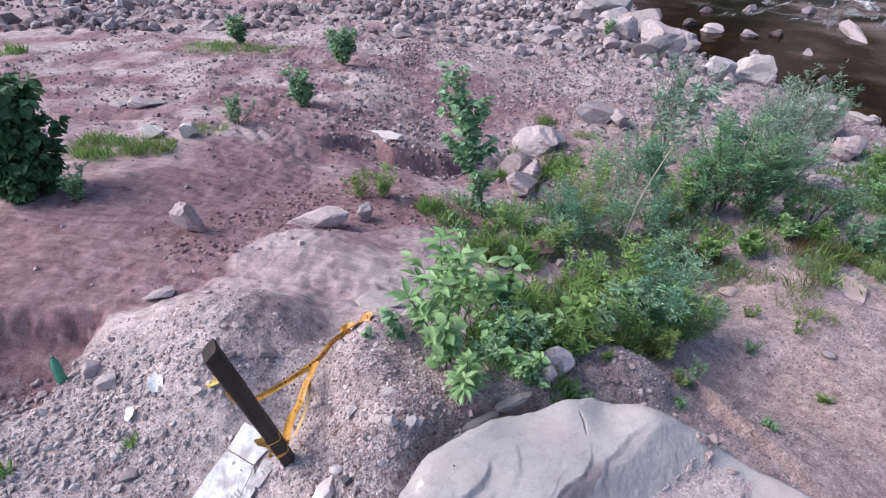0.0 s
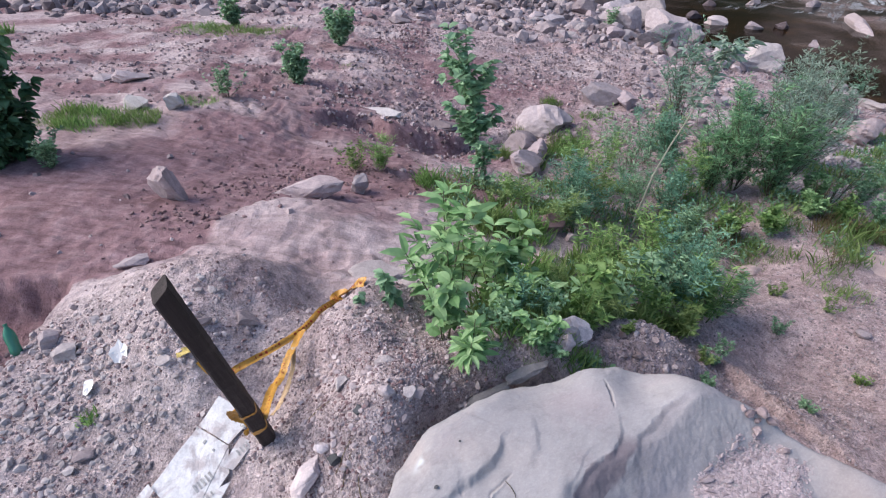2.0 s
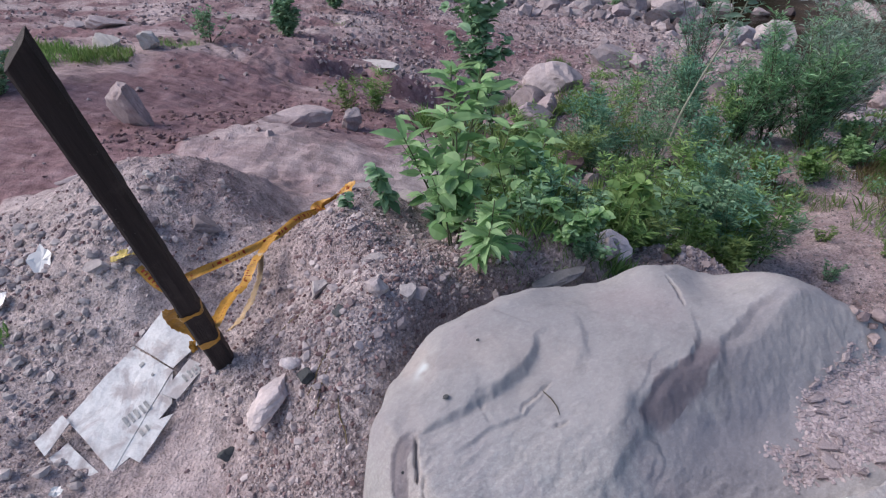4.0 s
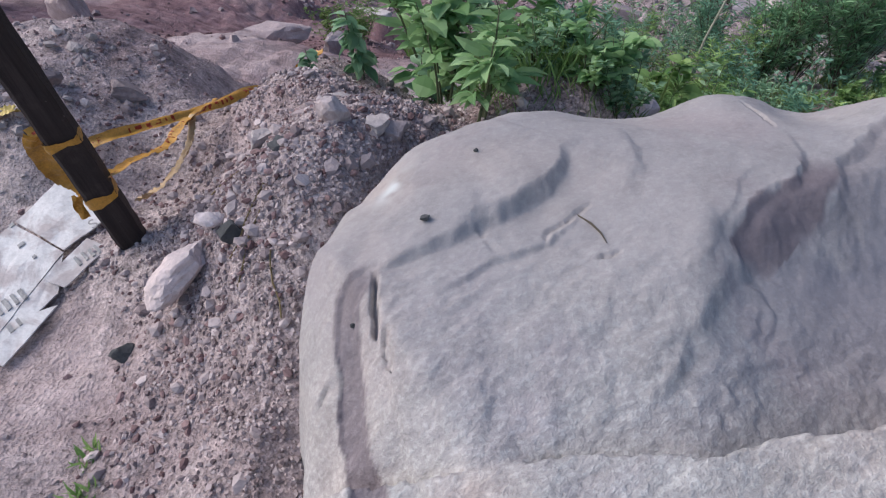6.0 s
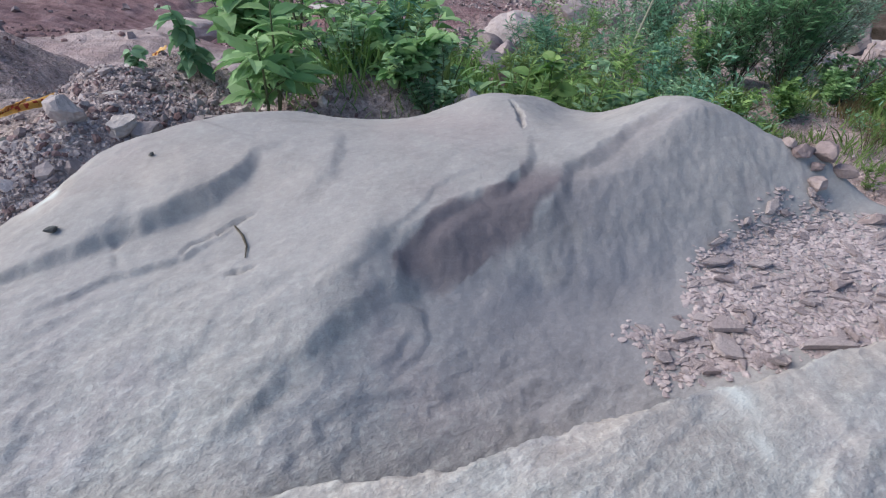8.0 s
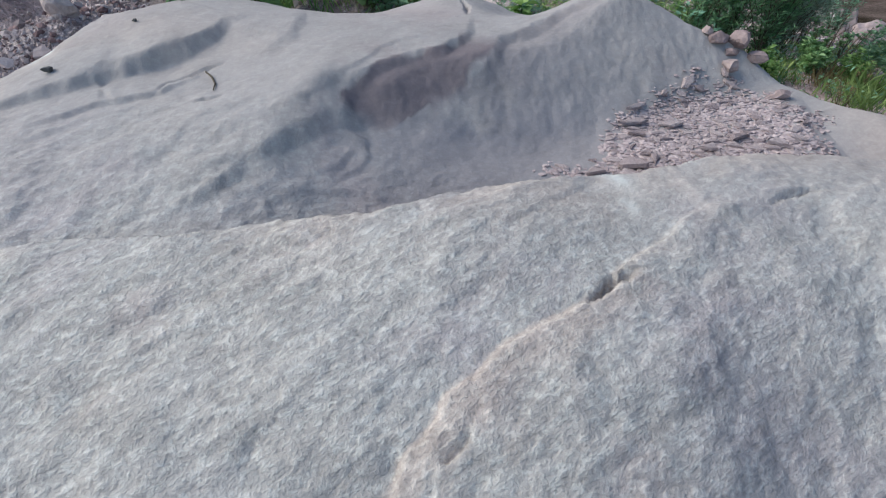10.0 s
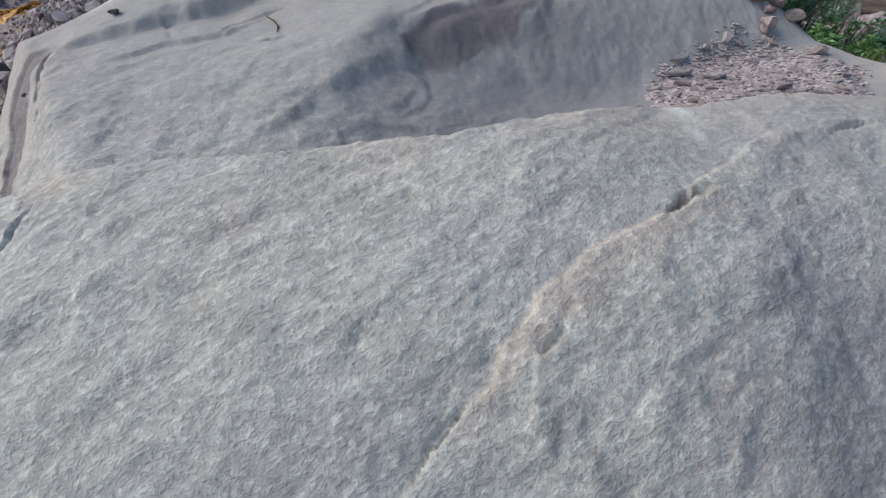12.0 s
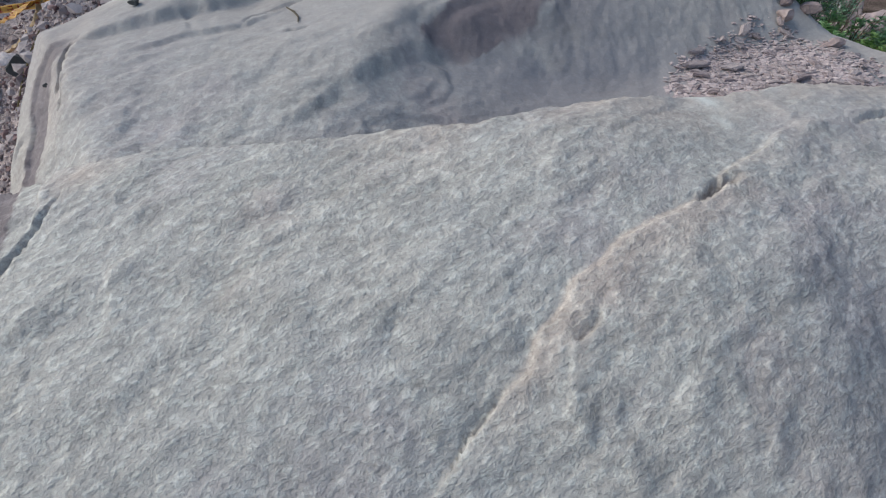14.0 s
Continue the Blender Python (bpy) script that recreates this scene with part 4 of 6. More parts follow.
strewn("gravel", "pale grey broken stones strewn on dusty soil", "gravel", PALE, px, py, sizes(len(px), 0.022, 0.13, 3.4, 64), 0, 65, 0.22)
px, py = places(26000, -16, 8, 6, 28, 17, lambda x, y: np.clip(0.35 + 0.6 * fbm(x * 0.5, y * 0.5, 3, 161), 0, 1) * (1 - step(1, 4, x)) * (1 - 0.93 * (1 - step(9.5, 13.5, y))))
strewn("gravel", "scattered stones and clods on the furrowed flat", "stones", FLATSTONE, px, py, sizes(len(px), 0.03, 0.22, 3.6, 18), -1, 19, 0.25)
px, py = places(34000, 2.3, 10, 2.5, 9.5, 20, lambda x, y: np.clip(0.5 + 0.6 * fbm(x * 0.9, y * 0.9, 3, 171), 0, 1) * step(1.9, 2.6, x - 0.2 * (y - 4)))
strewn("gravel", "pinkish grit on the sandy slope", "gravel", RUBBLE, px, py, sizes(len(px), 0.014, 0.075, 2.5, 21), -1, 22, 0.2)


def rubble_zone(x, y):
    back = step(26, 31, y + 1.5 * fbm(x * 0.3, y * 0.3, 2, 181))
    shore = step(3, 8, x - 0.12 * (38 - y)) * step(15, 21, y + 0.5 * x - 4)
    gully = bump(x, y, 9.5, 16, 3.5, 4) * 0.6
    return np.clip(np.maximum(np.maximum(back, shore), gully), 0, 1) * (broad_land(x, y) > -4.75)


px, py = places(13000, -42, 24, 13, 62, 23, lambda x, y: rubble_zone(x, y) * np.clip(0.6 + 0.5 * fbm(x * 0.35, y * 0.35, 3, 191), 0.1, 1))
strewn("rubble", "grey-pink angular rubble heaped along the river's edge", "rubble", DUSKSTONE, px, py, sizes(len(px), 0.12, 0.80, 2.8, 24), 0, 25, 0.25)
px, py = places(16000, -3, 8, 12.5, 27, 56, lambda x, y: np.clip(0.5 + 0.6 * fbm(x * 0.6, y * 0.6, 3, 57), 0.1, 1))
strewn("gravel", "small broken stones on the pinkish ground towards the river", "gravel", FLATSTONE, px, py, sizes(len(px), 0.05, 0.26, 3.0, 58), -1, 59, 0.22)
px, py = places(5200, -30, 15, 27, 54, 66, lambda x, y: rubble_zone(x, y) * np.clip(0.45 + 0.7 * fbm(x * 0.3, y * 0.3, 3, 67), 0.05, 1))
strewn("rubble", "larger purplish-grey blocks among the rubble by the river", "rubble", DUSKSTONE, px, py, sizes(len(px), 0.35, 1.25, 2.2, 68), 0, 69, 0.2)
px, py = places(14000, 0, 20, 11, 34, 26, rubble_zone)
strewn("rubble", "small broken stones between the river boulders", "rubble", RUBBLE, px, py, sizes(len(px), 0.05, 0.24, 2.5, 27), -1, 28, 0.25)
px, py = places(11000, 6.5, 16.0, 10.5, 20.0, 91, lambda x, y: bump(x, y, 11.2, 14.6, 2.0, 2.2))
strewn("gravel", "whitish river pebbles and broken stones beside the willow shrubs", "gravel", PALE, px, py, sizes(len(px), 0.05, 0.30, 2.6, 92), 0, 93, 0.22)
px, py = places(9500, -5.2, 1.2, 6.3, 13.6, 29, lambda x, y: np.clip(1.4 * bump(x, y, -3.75, 6.95, 0.6, 0.35) + 0.7 * bump(x, y, -3.0, 8.2, 0.7, 0.5) + 0.7 * bump(x, y, -1.6, 9.6, 1.8, 1.0) + 0.3 * bump(x, y, -4.0, 7.9, 0.9, 0.5), 0, 1))
strewn("clods", "dark red clods of earth on the path", "clods", CLOD, px, py, sizes(len(px), 0.02, 0.12, 2.4, 30), 0, 31, 0.25)


def stone(name, x, y, size, label, material, seed, level=2, turn=0.0, sunk=0.3, flat=0.7, cuts=11, lean=(0, 0), group="", base=None, category="stone"):
    """One stone, size = its length, width and height."""
    v, f = stone_shape(seed, level, cuts + 4, 0.11, 1.0)
    v = v / (v.max(0) - v.min(0)) * size
    v[:, 2] -= v[:, 2].min()
    ob = thing(name, (0, 0, 0), label, category, group, me=mesh_of(name, v, f, material))
    z = (on_land(x, y) if base is None else base) - sunk * size[2]
    ob.matrix_world = pose(x, y, z, lean[0], lean[1], turn)
    return ob


PINKISH = stone_material("pinkish_stone", (0.40, 0.33, 0.335), (0.50, 0.42, 0.42))
SLABGREY = stone_material("grey_slab", (0.17, 0.17, 0.18), (0.36, 0.35, 0.36))
WHITISH = stone_material("whitish_stone", (0.50, 0.47, 0.45), (0.64, 0.60, 0.58))
GREYWHITE = "pale grey weathered stone"
stone("stone", -4.22, 7.72, (0.62, 0.28, 0.78), "upright pink-grey slab of stone stuck in red earth", PINKISH, 505, 3, -20, 0.12, lean=(24, 6))
stone("stone", -2.24, 8.12, (1.18, 0.50, 0.40), "long pale block of stone lying on the path", PINKISH, 502, 3, 22, 0.2, lean=(0, -7))
stone("stone", -1.50, 8.75, (0.36, 0.32, 0.40), "grey block of stone beside the long slab", RUBBLE, 503, 3, 60, 0.2)
stone("stone", -0.95, 5.85, (0.75, 0.42, 0.16), "flat pale slab half under leaves", PALE, 504, 3, 8, 0.3)
stone("stone", -0.42, 5.25, (0.32, 0.24, 0.16), "pale slab fragment behind the mound", PALE, 505, 2, 40, 0.3)
stone("stone", -3.95, 5.82, (0.42, 0.24, 0.13), "flat brown-pink stone on bare soil", RUBBLE, 506, 3, 20, 0.25)
stone("stone", -6.80, 11.75, (0.60, 0.46, 0.42), "rounded whitish stone in the grass", WHITISH, 507, 3, 10, 0.12)
stone("stone", -5.86, 11.66, (0.46, 0.40, 0.38), "small rounded whitish stone", WHITISH, 508, 3, 70, 0.12)
stone("stone", -8.05, 13.9, (0.95, 0.5, 0.38), "dark reddish boulder on the flat", REDSTONE, 509, 3, 10, 0.25)
stone("stone", -8.9, 14.2, (0.6, 0.5, 0.24), "flat greyish boulder on the flat", RUBBLE, 510, 3, 60, 0.3)
stone("stone", -2.60, 3.80, (0.19, 0.15, 0.10), GREYWHITE, PALE, 511, 2, 30)
stone("stone", -3.17, 3.12, (0.20, 0.15, 0.08), GREYWHITE, RUBBLE, 512, 2, 10)
stone("stone", -1.05, 2.79, (0.37, 0.19, 0.16), "pinkish white elongated stone on gravel", PINKWHITE, 579, 3, 50, 0.25, cuts=1, lean=(0, -28))
stone("stone", -0.99, 2.92, (0.15, 0.12, 0.10), "pinkish white lump beside a long pale stone", PINKWHITE, 580, 3, 20, 0.2, cuts=1)
stone("stone", -0.87, 2.80, (0.11, 0.09, 0.10), "dark grey stone against a pale one", SLATE, 514, 2, 20, 0.2)
stone("stone", -1.40, 2.66, (0.11, 0.09, 0.07), "dark greenish stone in gravel", SLATE, 515, 2, 20, 0.3)
stone("stone", -0.46, 3.14, (0.14, 0.10, 0.13), "blue-grey angular stone on the mound", GRAVEL, 516, 2, 15, 0.2)
stone("stone", -0.30, 3.19, (0.13, 0.11, 0.07), "light grey stone on the mound", PALE, 517, 2, 80, 0.25)
stone("stone", -0.22, 3.22, (0.12, 0.10, 0.09), "light grey stone on the mound", RUBBLE, 518, 2, 10, 0.25)
stone("stone", -0.69, 3.05, (0.11, 0.09, 0.06), "greenish-grey stone in gravel", SLATE, 519, 2, 10, 0.4)
stone("stone", -0.53, 3.55, (0.20, 0.14, 0.05), "flat pale chip on top of the mound", PALE, 520, 2, 8, 0.2)
stone("stone", -0.92, 3.48, (0.17, 0.10, 0.12), "pointed pale chip on the mound", PALE, 521, 2, 50, 0.2)
stone("stone", -2.03, 4.35, (0.24, 0.18, 0.14), "dull grey stone behind the post", RUBBLE, 522, 3, 10, 0.25)
stone("stone", -2.35, 4.15, (0.17, 0.13, 0.10), GREYWHITE, RUBBLE, 523, 2, 10, 0.25)
stone("stone", -3.85, 4.15, (0.26, 0.2, 0.16), "grey angular stone beside the bottle", PALE, 524, 2, 10, 0.25)
stone("stone", -4.15, 4.35, (0.24, 0.2, 0.2), "grey angular stone beside the bottle", GRAVEL, 525, 2, 60, 0.25)
stone("stone", -4.95, 4.15, (0.22, 0.17, 0.14), "grey stone in the dip", RUBBLE, 526, 2, 60, 0.25)
stone("stone", 0.12, 3.24, (0.42, 0.15, 0.14), "dark grey slab edge behind the boulder", SLABGREY, 550, 3, 36, -1.6, lean=(-20, -8))
stone("stone", 0.42, 3.44, (0.50, 0.17, 0.16), "dark grey slab edge behind the boulder", SLABGREY, 551, 3, 30, -1.7, lean=(-24, -10))
stone("stone", 0.76, 3.62, (0.45, 0.15, 0.12), "dark grey slab leaning behind the boulder", SLABGREY, 527, 3, 24, -0.9, lean=(-18, -12))
stone("stone", 0.86, 3.50, (0.22, 0.18, 0.22), "dark brown stone wedged behind the boulder", SLATE, 528, 2, 70, 0.2)
stone("stone", 1.38, 4.52, (0.46, 0.32, 0.30), "pinkish pale rock among weeds", PINKWHITE, 529, 3, 20, 0.1)
stone("stone", 1.14, 3.95, (0.24, 0.18, 0.22), "pinkish white rock behind the boulder", PINKWHITE, 549, 3, 20, 0.15)
stone("stone", 1.24, 4.22, (0.26, 0.22, 0.24), "white-spotted grey rock among weeds", PALE, 530, 3, 20, 0.35)
stone("stone", 1.22, 3.66, (0.16, 0.13, 0.09), "small grey stone beside the boulder", RUBBLE, 531, 2, 20, 0.2)
stone("stone", 1.95, 13.4, (1.25, 0.8, 0.85), "pinkish boulder in the cut bank", RUBBLE, 532, 3, 30, 0.25, cuts=1)
stone("stone", 2.35, 12.9, (0.9, 0.6, 0.7), "purple-grey boulder in the cut bank", REDSTONE, 533, 3, 80, 0.25, cuts=1)
stone("stone", 2.9, 14.9, (1.6, 1.1, 1.1), "rounded dusky pinkish boulder in the bank", RUBBLE, 534, 3, -20, 0.4, cuts=0)
stone("stone", 2.0, 12.2, (1.0, 0.7, 0.75), "purple-grey boulder under the cut bank", REDSTONE, 543, 3, 50, 0.3)
stone("stone", 1.84, 8.0, (0.50, 0.40, 0.34), "dark reddish rock among weeds", CLOD, 544, 3, 20, 0.2)
stone("stone", 2.15, 7.85, (0.30, 0.22, 0.18), "pale broken rock among weeds", PINKISH, 545, 2, 70, 0.2)
# added rock; its dark colour stands in for a dark hollow
stone("stone", 4.25, 9.55, (0.55, 0.40, 0.32), "dark reddish rock added in place of a dark hollow in the gully", CLOD, 546, 3, 40, 0.2)
stone("stone", 13.3, 16.4, (1.25, 0.95, 0.95), "pinkish boulder on the gravel by the river", PINKISH, 547, 3, 40, 0.2, cuts=4)
stone("stone", 17.9, 22.1, (1.6, 0.5, 0.45), "long pale block at the water's edge", PALE, 548, 3, -45, 0.2)
stone("stone", 5.0, 17.4, (1.6, 1.1, 0.95), "pinkish boulder on the slope", RUBBLE, 535, 3, 20, 0.25)
stone("stone", 5.9, 17.1, (1.0, 0.8, 0.6), "pinkish boulder on the slope", REDSTONE, 536, 3, 70, 0.25)
stone("stone", -1.50, 13.75, (1.15, 0.5, 0.18), "white-topped flat rock on the bank", WHITISH, 537, 3, -12, 0.3)
stone("stone", -0.2, 14.2, (1.1, 0.6, 0.26), "flat grey rock on the bank", RUBBLE, 538, 3, -8, 0.4)
stone("stone", -2.1, 28.2, (1.1, 0.7, 0.5), "pinkish block on the flat", RUBBLE, 539, 3, 10, 0.3)
stone("stone", 5.55, 7.95, (0.5, 0.3, 0.2), "sandy rock on the slope", SANDROCK, 540, 2, 10, 0.4)
stone("stone", 7.6, 7.8, (1.4, 0.9, 0.4), "smooth sandy rock half buried in the slope", SANDROCK, 541, 3, 30, 0.72)
stone("stone", 6.1, 6.0, (0.25, 0.2, 0.12), GREYWHITE, RUBBLE, 542, 2, 10, 0.3)

px, py = places(900, -6.3, -4.5, 3.4, 5.2, 71, lambda x, y: bump(x, y, -5.2, 4.3, 0.5, 0.45))
strewn("rubble", "grey broken stones at the bottom of the dug hole", "rubble", RUBBLE, px, py, sizes(len(px), 0.04, 0.16, 2, 72), 0, 73, 0.25)
q = np.random.default_rng(77)
for k in range(34):
    x, y, s = q.uniform(2.5, 13), q.uniform(30, 47), q.uniform(0.6, 1.5)
    stone("boulder", float(x), float(y), (s, s * 0.7, s * 0.55), "grey-pink angular block in the rubble by the river", (RUBBLE, REDSTONE, PALE)[k % 3], 660 + k, 2, float(q.uniform(0, 180)), 0.2, group="rubble blocks", category="boulder")

# boulders by the water: x, y, length, height, heading
SHORE = [(11.9, 38.2, 3.2, 2.1, 20), (14.3, 40.4, 3.4, 2.4, -35), (13.2, 43.0, 3.0, 1.6, 10), (15.9, 38.6, 1.9, 1.3, 60), (12.3, 46.5, 3.6, 2.2, 5), (15.2, 49.5, 3.4, 2.4, 40), (16.3, 36.4, 1.5, 1.0, 15), (16.6, 29.0, 2.7, 1.9, -28), (14.7, 28.4, 1.9, 1.4, 30), (12.9, 33.2, 3.0, 2.3, -50), (11.6, 31.0, 2.2, 1.5, 20), (17.2, 38.6, 1.7, 1.6, 35)]
SHORE += [(14.7, 19.3, 1.5, 1.2, 40), (16.8, 23.2, 1.6, 0.8, 20), (15.9, 21.2, 1.2, 0.8, 80), (9.6, 37.0, 1.3, 0.9, 20), (8.2, 33.5, 1.1, 0.7, 60), (7.0, 36.2, 1.6, 0.8, 0), (10.4, 42.4, 2.2, 1.1, 20), (12.6, 30.5, 1.1, 0.7, 20), (11.6, 32.8, 1.0, 0.6, 70)]
for k, (x, y, long, high, turn) in enumerate(SHORE):
    stone("boulder", x, y, (long, long * 0.68, high), "large pale grey angular boulder at the water's edge" if long > 2 else "pale angular block at the water's edge", (RUBBLE, PALE, RIVERSTONE)[k % 3], 600 + k, 3, turn, 0.22, cuts=13, group="river boulders", category="boulder")

# stones standing in the water
WET = [(32.1, 43.8, 7.0, 0.7, 74), (20.9, 47.6, 1.5, 0.6, 10), (23.9, 43.4, 1.5, 0.5, 40), (21.8, 44.9, 1.7, 0.6, 0), (26.2, 43.7, 1.3, 0.5, 60), (25.1, 37.6, 1.0, 0.4, 20),
       (21.5, 37.5, 0.8, 0.4, 20), (22.5, 31.5, 0.8, 0.35, 10), (21.2, 27.5, 0.7, 0.35, 60), (20.6, 24.6, 0.8, 0.4, 20), (22.4, 25.2, 0.6, 0.3, 20), (34.0, 53.0, 1.5, 0.6, 0),
       (29.0, 54.0, 1.3, 0.6, 40), (24.6, 53.5, 1.3, 0.5, 20)]
for k, (x, y, long, high, turn) in enumerate(WET):
    stone("wet_stone", x, y, (long, long * 0.17 if long > 2 else long * 0.8, high + 0.5), "grey-brown wet stone standing out of the river", DUSKSTONE if k % 3 else GRAVEL, 700 + k, 2, turn, 0, base=WATER - 0.5, group="stones in the river")

# crumbled flakes in the boulder's basin
r = np.random.default_rng(41)


def flake(seed):
    """A flat, angular chip about 2 across."""
    q = np.random.default_rng(seed)
    n = int(q.integers(5, 8))
    ang = np.sort(q.uniform(0, 2 * math.pi, n) * 0.35 + np.arange(n) * 2 * math.pi / n * 0.9)
    rad, thick = q.uniform(0.65, 1.0, n), q.uniform(0.16, 0.34)
    wide = q.uniform(0.6, 0.95)
    v = [(a * math.cos(t) * k, a * math.sin(t) * k * wide, z + q.normal(0, 0.035)) for k, z in ((1.0, 0.0), (0.97, thick), (0.72, thick * 1.25)) for t, a in zip(ang, rad)]
    f = [(i * n + j, i * n + (j + 1) % n, i * n + n + (j + 1) % n, i * n + n + j) for i in range(2) for j in range(n)]
    return mesh_of("rock_flake", v, f + [tuple(range(n))[::-1], tuple(2 * n + j for j in range(n))], REDSTONE)


FLAKES = [flake(800 + k) for k in range(12)]
PATCH = [(1.861, 2.626), (2.204, 2.821), (2.565, 2.844), (2.750, 2.680), (2.399, 2.258), (1.975, 2.183), (1.605, 2.156), (1.542, 2.271), (1.746, 2.309), (1.817, 2.459)]


def basin(x, y):
    """How thickly crumbs lie: full inside the patch, thinning at its rim."""
    d, _, _ = along(x, y, PATCH + PATCH[:1])
    inside = np.zeros(np.shape(x), bool)
    for (ax, ay), (cx, cy) in zip(PATCH, PATCH[1:] + PATCH[:1]):
        inside ^= ((ay > y) != (cy > y)) & (x < (cx - ax) * (y - ay) / (cy - ay + 1e-12) + ax)
    return step(-0.05, 0.06, np.where(inside, d, -d) + 0.04 * fbm(x * 9, y * 9, 2, 281))


def lay_flake(x, y, wide, deep, turn, k, label, lift=0.0):
    ob = tagged(new("rock_flake", FLAKES[k % 12]), label, "rock flake", "crumbled flakes on the boulder")
    e = 0.02
    nx, ny = (on_boulder(x - e, y) - on_boulder(x + e, y)) / (2 * e), (on_boulder(x, y - e) - on_boulder(x, y + e)) / (2 * e)
    lay = Vector((nx, ny, 1)).normalized().to_track_quat("Z", "Y").to_matrix().to_4x4()
    ob.matrix_world = Matrix.Translation((x, y, on_boulder(x, y) - 0.002 + lift)) @ lay @ pose(0, 0, 0, r.normal(0, 5), r.normal(0, 5), turn) @ Matrix.Diagonal((wide / 2, deep / 2, 0.75 * min(0.06, (wide + deep) / 3) + 0.010, 1))


# plates: x, y, width, depth, heading
PLATES = [(1.918, 2.572, 0.155, 0.062, 2), (1.919, 2.494, 0.125, 0.045, -3), (1.934, 2.641, 0.10, 0.035, 4), (2.059, 2.572, 0.105, 0.08, 10), (1.849, 2.318, 0.125, 0.11, 5), (1.822, 2.237, 0.13, 0.10, -15), (2.109, 2.231, 0.22, 0.09, 8), (1.935, 2.180, 0.15, 0.055, 5), (2.309, 2.301, 0.13, 0.11, 30), (2.277, 2.471, 0.10, 0.06, 5), (2.074, 2.736, 0.065, 0.04, 20)]
PLATES += [(2.153, 2.729, 0.085, 0.03, -10), (2.242, 2.797, 0.07, 0.045, -30), (2.378, 2.891, 0.08, 0.07, 60), (2.594, 2.803, 0.10, 0.06, 5), (2.593, 2.602, 0.08, 0.05, 15), (1.711, 2.286, 0.09, 0.05, 10), (1.629, 2.217, 0.08, 0.05, -20), (1.752, 2.169, 0.07, 0.045, 40), (1.907, 2.374, 0.075, 0.05, 80), (2.197, 2.277, 0.10, 0.07, 15), (2.406, 2.424, 0.11, 0.07, -25), (2.135, 2.398, 0.09, 0.05, 0)]
for k, (x, y, wide, deep, turn) in enumerate(PLATES):
    lay_flake(x, y, wide, deep, turn, k + 3, "larger flat plate of purplish sandstone on the boulder", 0.012)
px, py = r.uniform(1.45, 2.85, 2600), r.uniform(2.0, 2.9, 2600)
chosen = np.nonzero(r.uniform(0, 1, 2600) < basin(px, py) * 0.8)[0][:265]
for k, i in enumerate(chosen):
    wide = 0.034 + 0.055 * r.uniform() ** 1.5
    lay_flake(float(px[i]), float(py[i]), wide, wide * r.uniform(0.45, 0.8), r.normal(0, 30), k, "purplish-pink flat flake of crumbled sandstone")
qx, qy = r.uniform(1.4, 2.9, 24000), r.uniform(1.95, 2.9, 24000)
keep = r.uniform(0, 1, 24000) < 0.8 * basin(qx, qy)
strewn("rock_crumbs", "fine purplish crumbs of sandstone in the basin", "crumbs", REDSTONE, qx[keep], qy[keep], sizes(int(keep.sum()), 0.010, 0.042, 1.8, 43), 0, 44, 0.12, 0.15, boulder_top, 0.3)
for x, y, size, label in ((-0.071, 2.363, 0.034, "dark pebble lying on the boulder"), (0.093, 2.659, 0.018, "small pebble on the boulder"), (-0.265, 2.090, 0.02, "small pebble caught in a joint")):
    stone("pebble", x, y, (size, size * 0.8, size * 0.6), label, SLATE, 850 + int(1000 * size), 2, 20, 0.05, base=on_boulder(x, y), category="pebble")

for x, y, size, turn, k in ((2.37, 3.005, (0.11, 0.07, 0.05), 10, 0), (2.47, 3.02, (0.10, 0.09, 0.075), 60, 1), (2.54, 2.985, (0.09, 0.06, 0.05), 120, 2), (2.43, 2.975, (0.08, 0.05, 0.035), 30, 3), (2.32, 3.03, (0.07, 0.05, 0.035), 80, 4), (2.40, 2.90, (0.085, 0.07, 0.06), 40, 5), (2.585, 2.80, (0.11, 0.06, 0.045), 5, 6)):
    stone("stone", x, y, size, "dark reddish angular stone on the edge of the boulder", RIMSTONE, 870 + k, 1, turn, 0.12, base=on_boulder(x, y), group="stones on the boulder's edge")

# ---- the river ----
wx, wy = np.meshgrid(np.arange(9, 110, 0.8), np.arange(-40, 170, 0.8))
rapid = np.clip(1.3 * bump(wx, wy, 43, 57, 6, 7) + 0.9 * bump(wx, wy, 27.5, 54, 1.6, 3.2) + 0.9 * bump(wx, wy, 31.5, 50.5, 1.5, 3.6) + 0.8 * bump(wx, wy, 34.5, 58.5, 5, 1.2) + 0.45 * bump(wx, wy, 37, 49, 3, 3), 0, 1)
wz = WATER + 0.05 * fbm(wx * 0.6, wy * 0.3, 3, 201) + rapid * 0.22 * fbm(wx * 0.5, wy * 0.35, 3, 205)
me, _ = sheet("water", wx, wy, wz)
me.materials.append(RIVER)
tagged(new("river", me), "shallow brown river with white water over stones", "river", kind="structure")
attr = me.color_attributes.new("rapids", "FLOAT_COLOR", "POINT")
attr.data.foreach_set("color", np.stack([rapid, rapid, rapid, 0 * rapid + 1], -1).astype(np.float32).reshape(-1))


# ---- the post, its tape and the litter ----
FOOT, HEAD = Vector((-1.555, 3.245, -0.06)), Vector((-1.578, 2.565, 2.195))
LEAN_AXIS = (HEAD - FOOT).normalized()
post = thing("wooden_post", FOOT, "dark weathered square timber post leaning out of the gravel", "post")
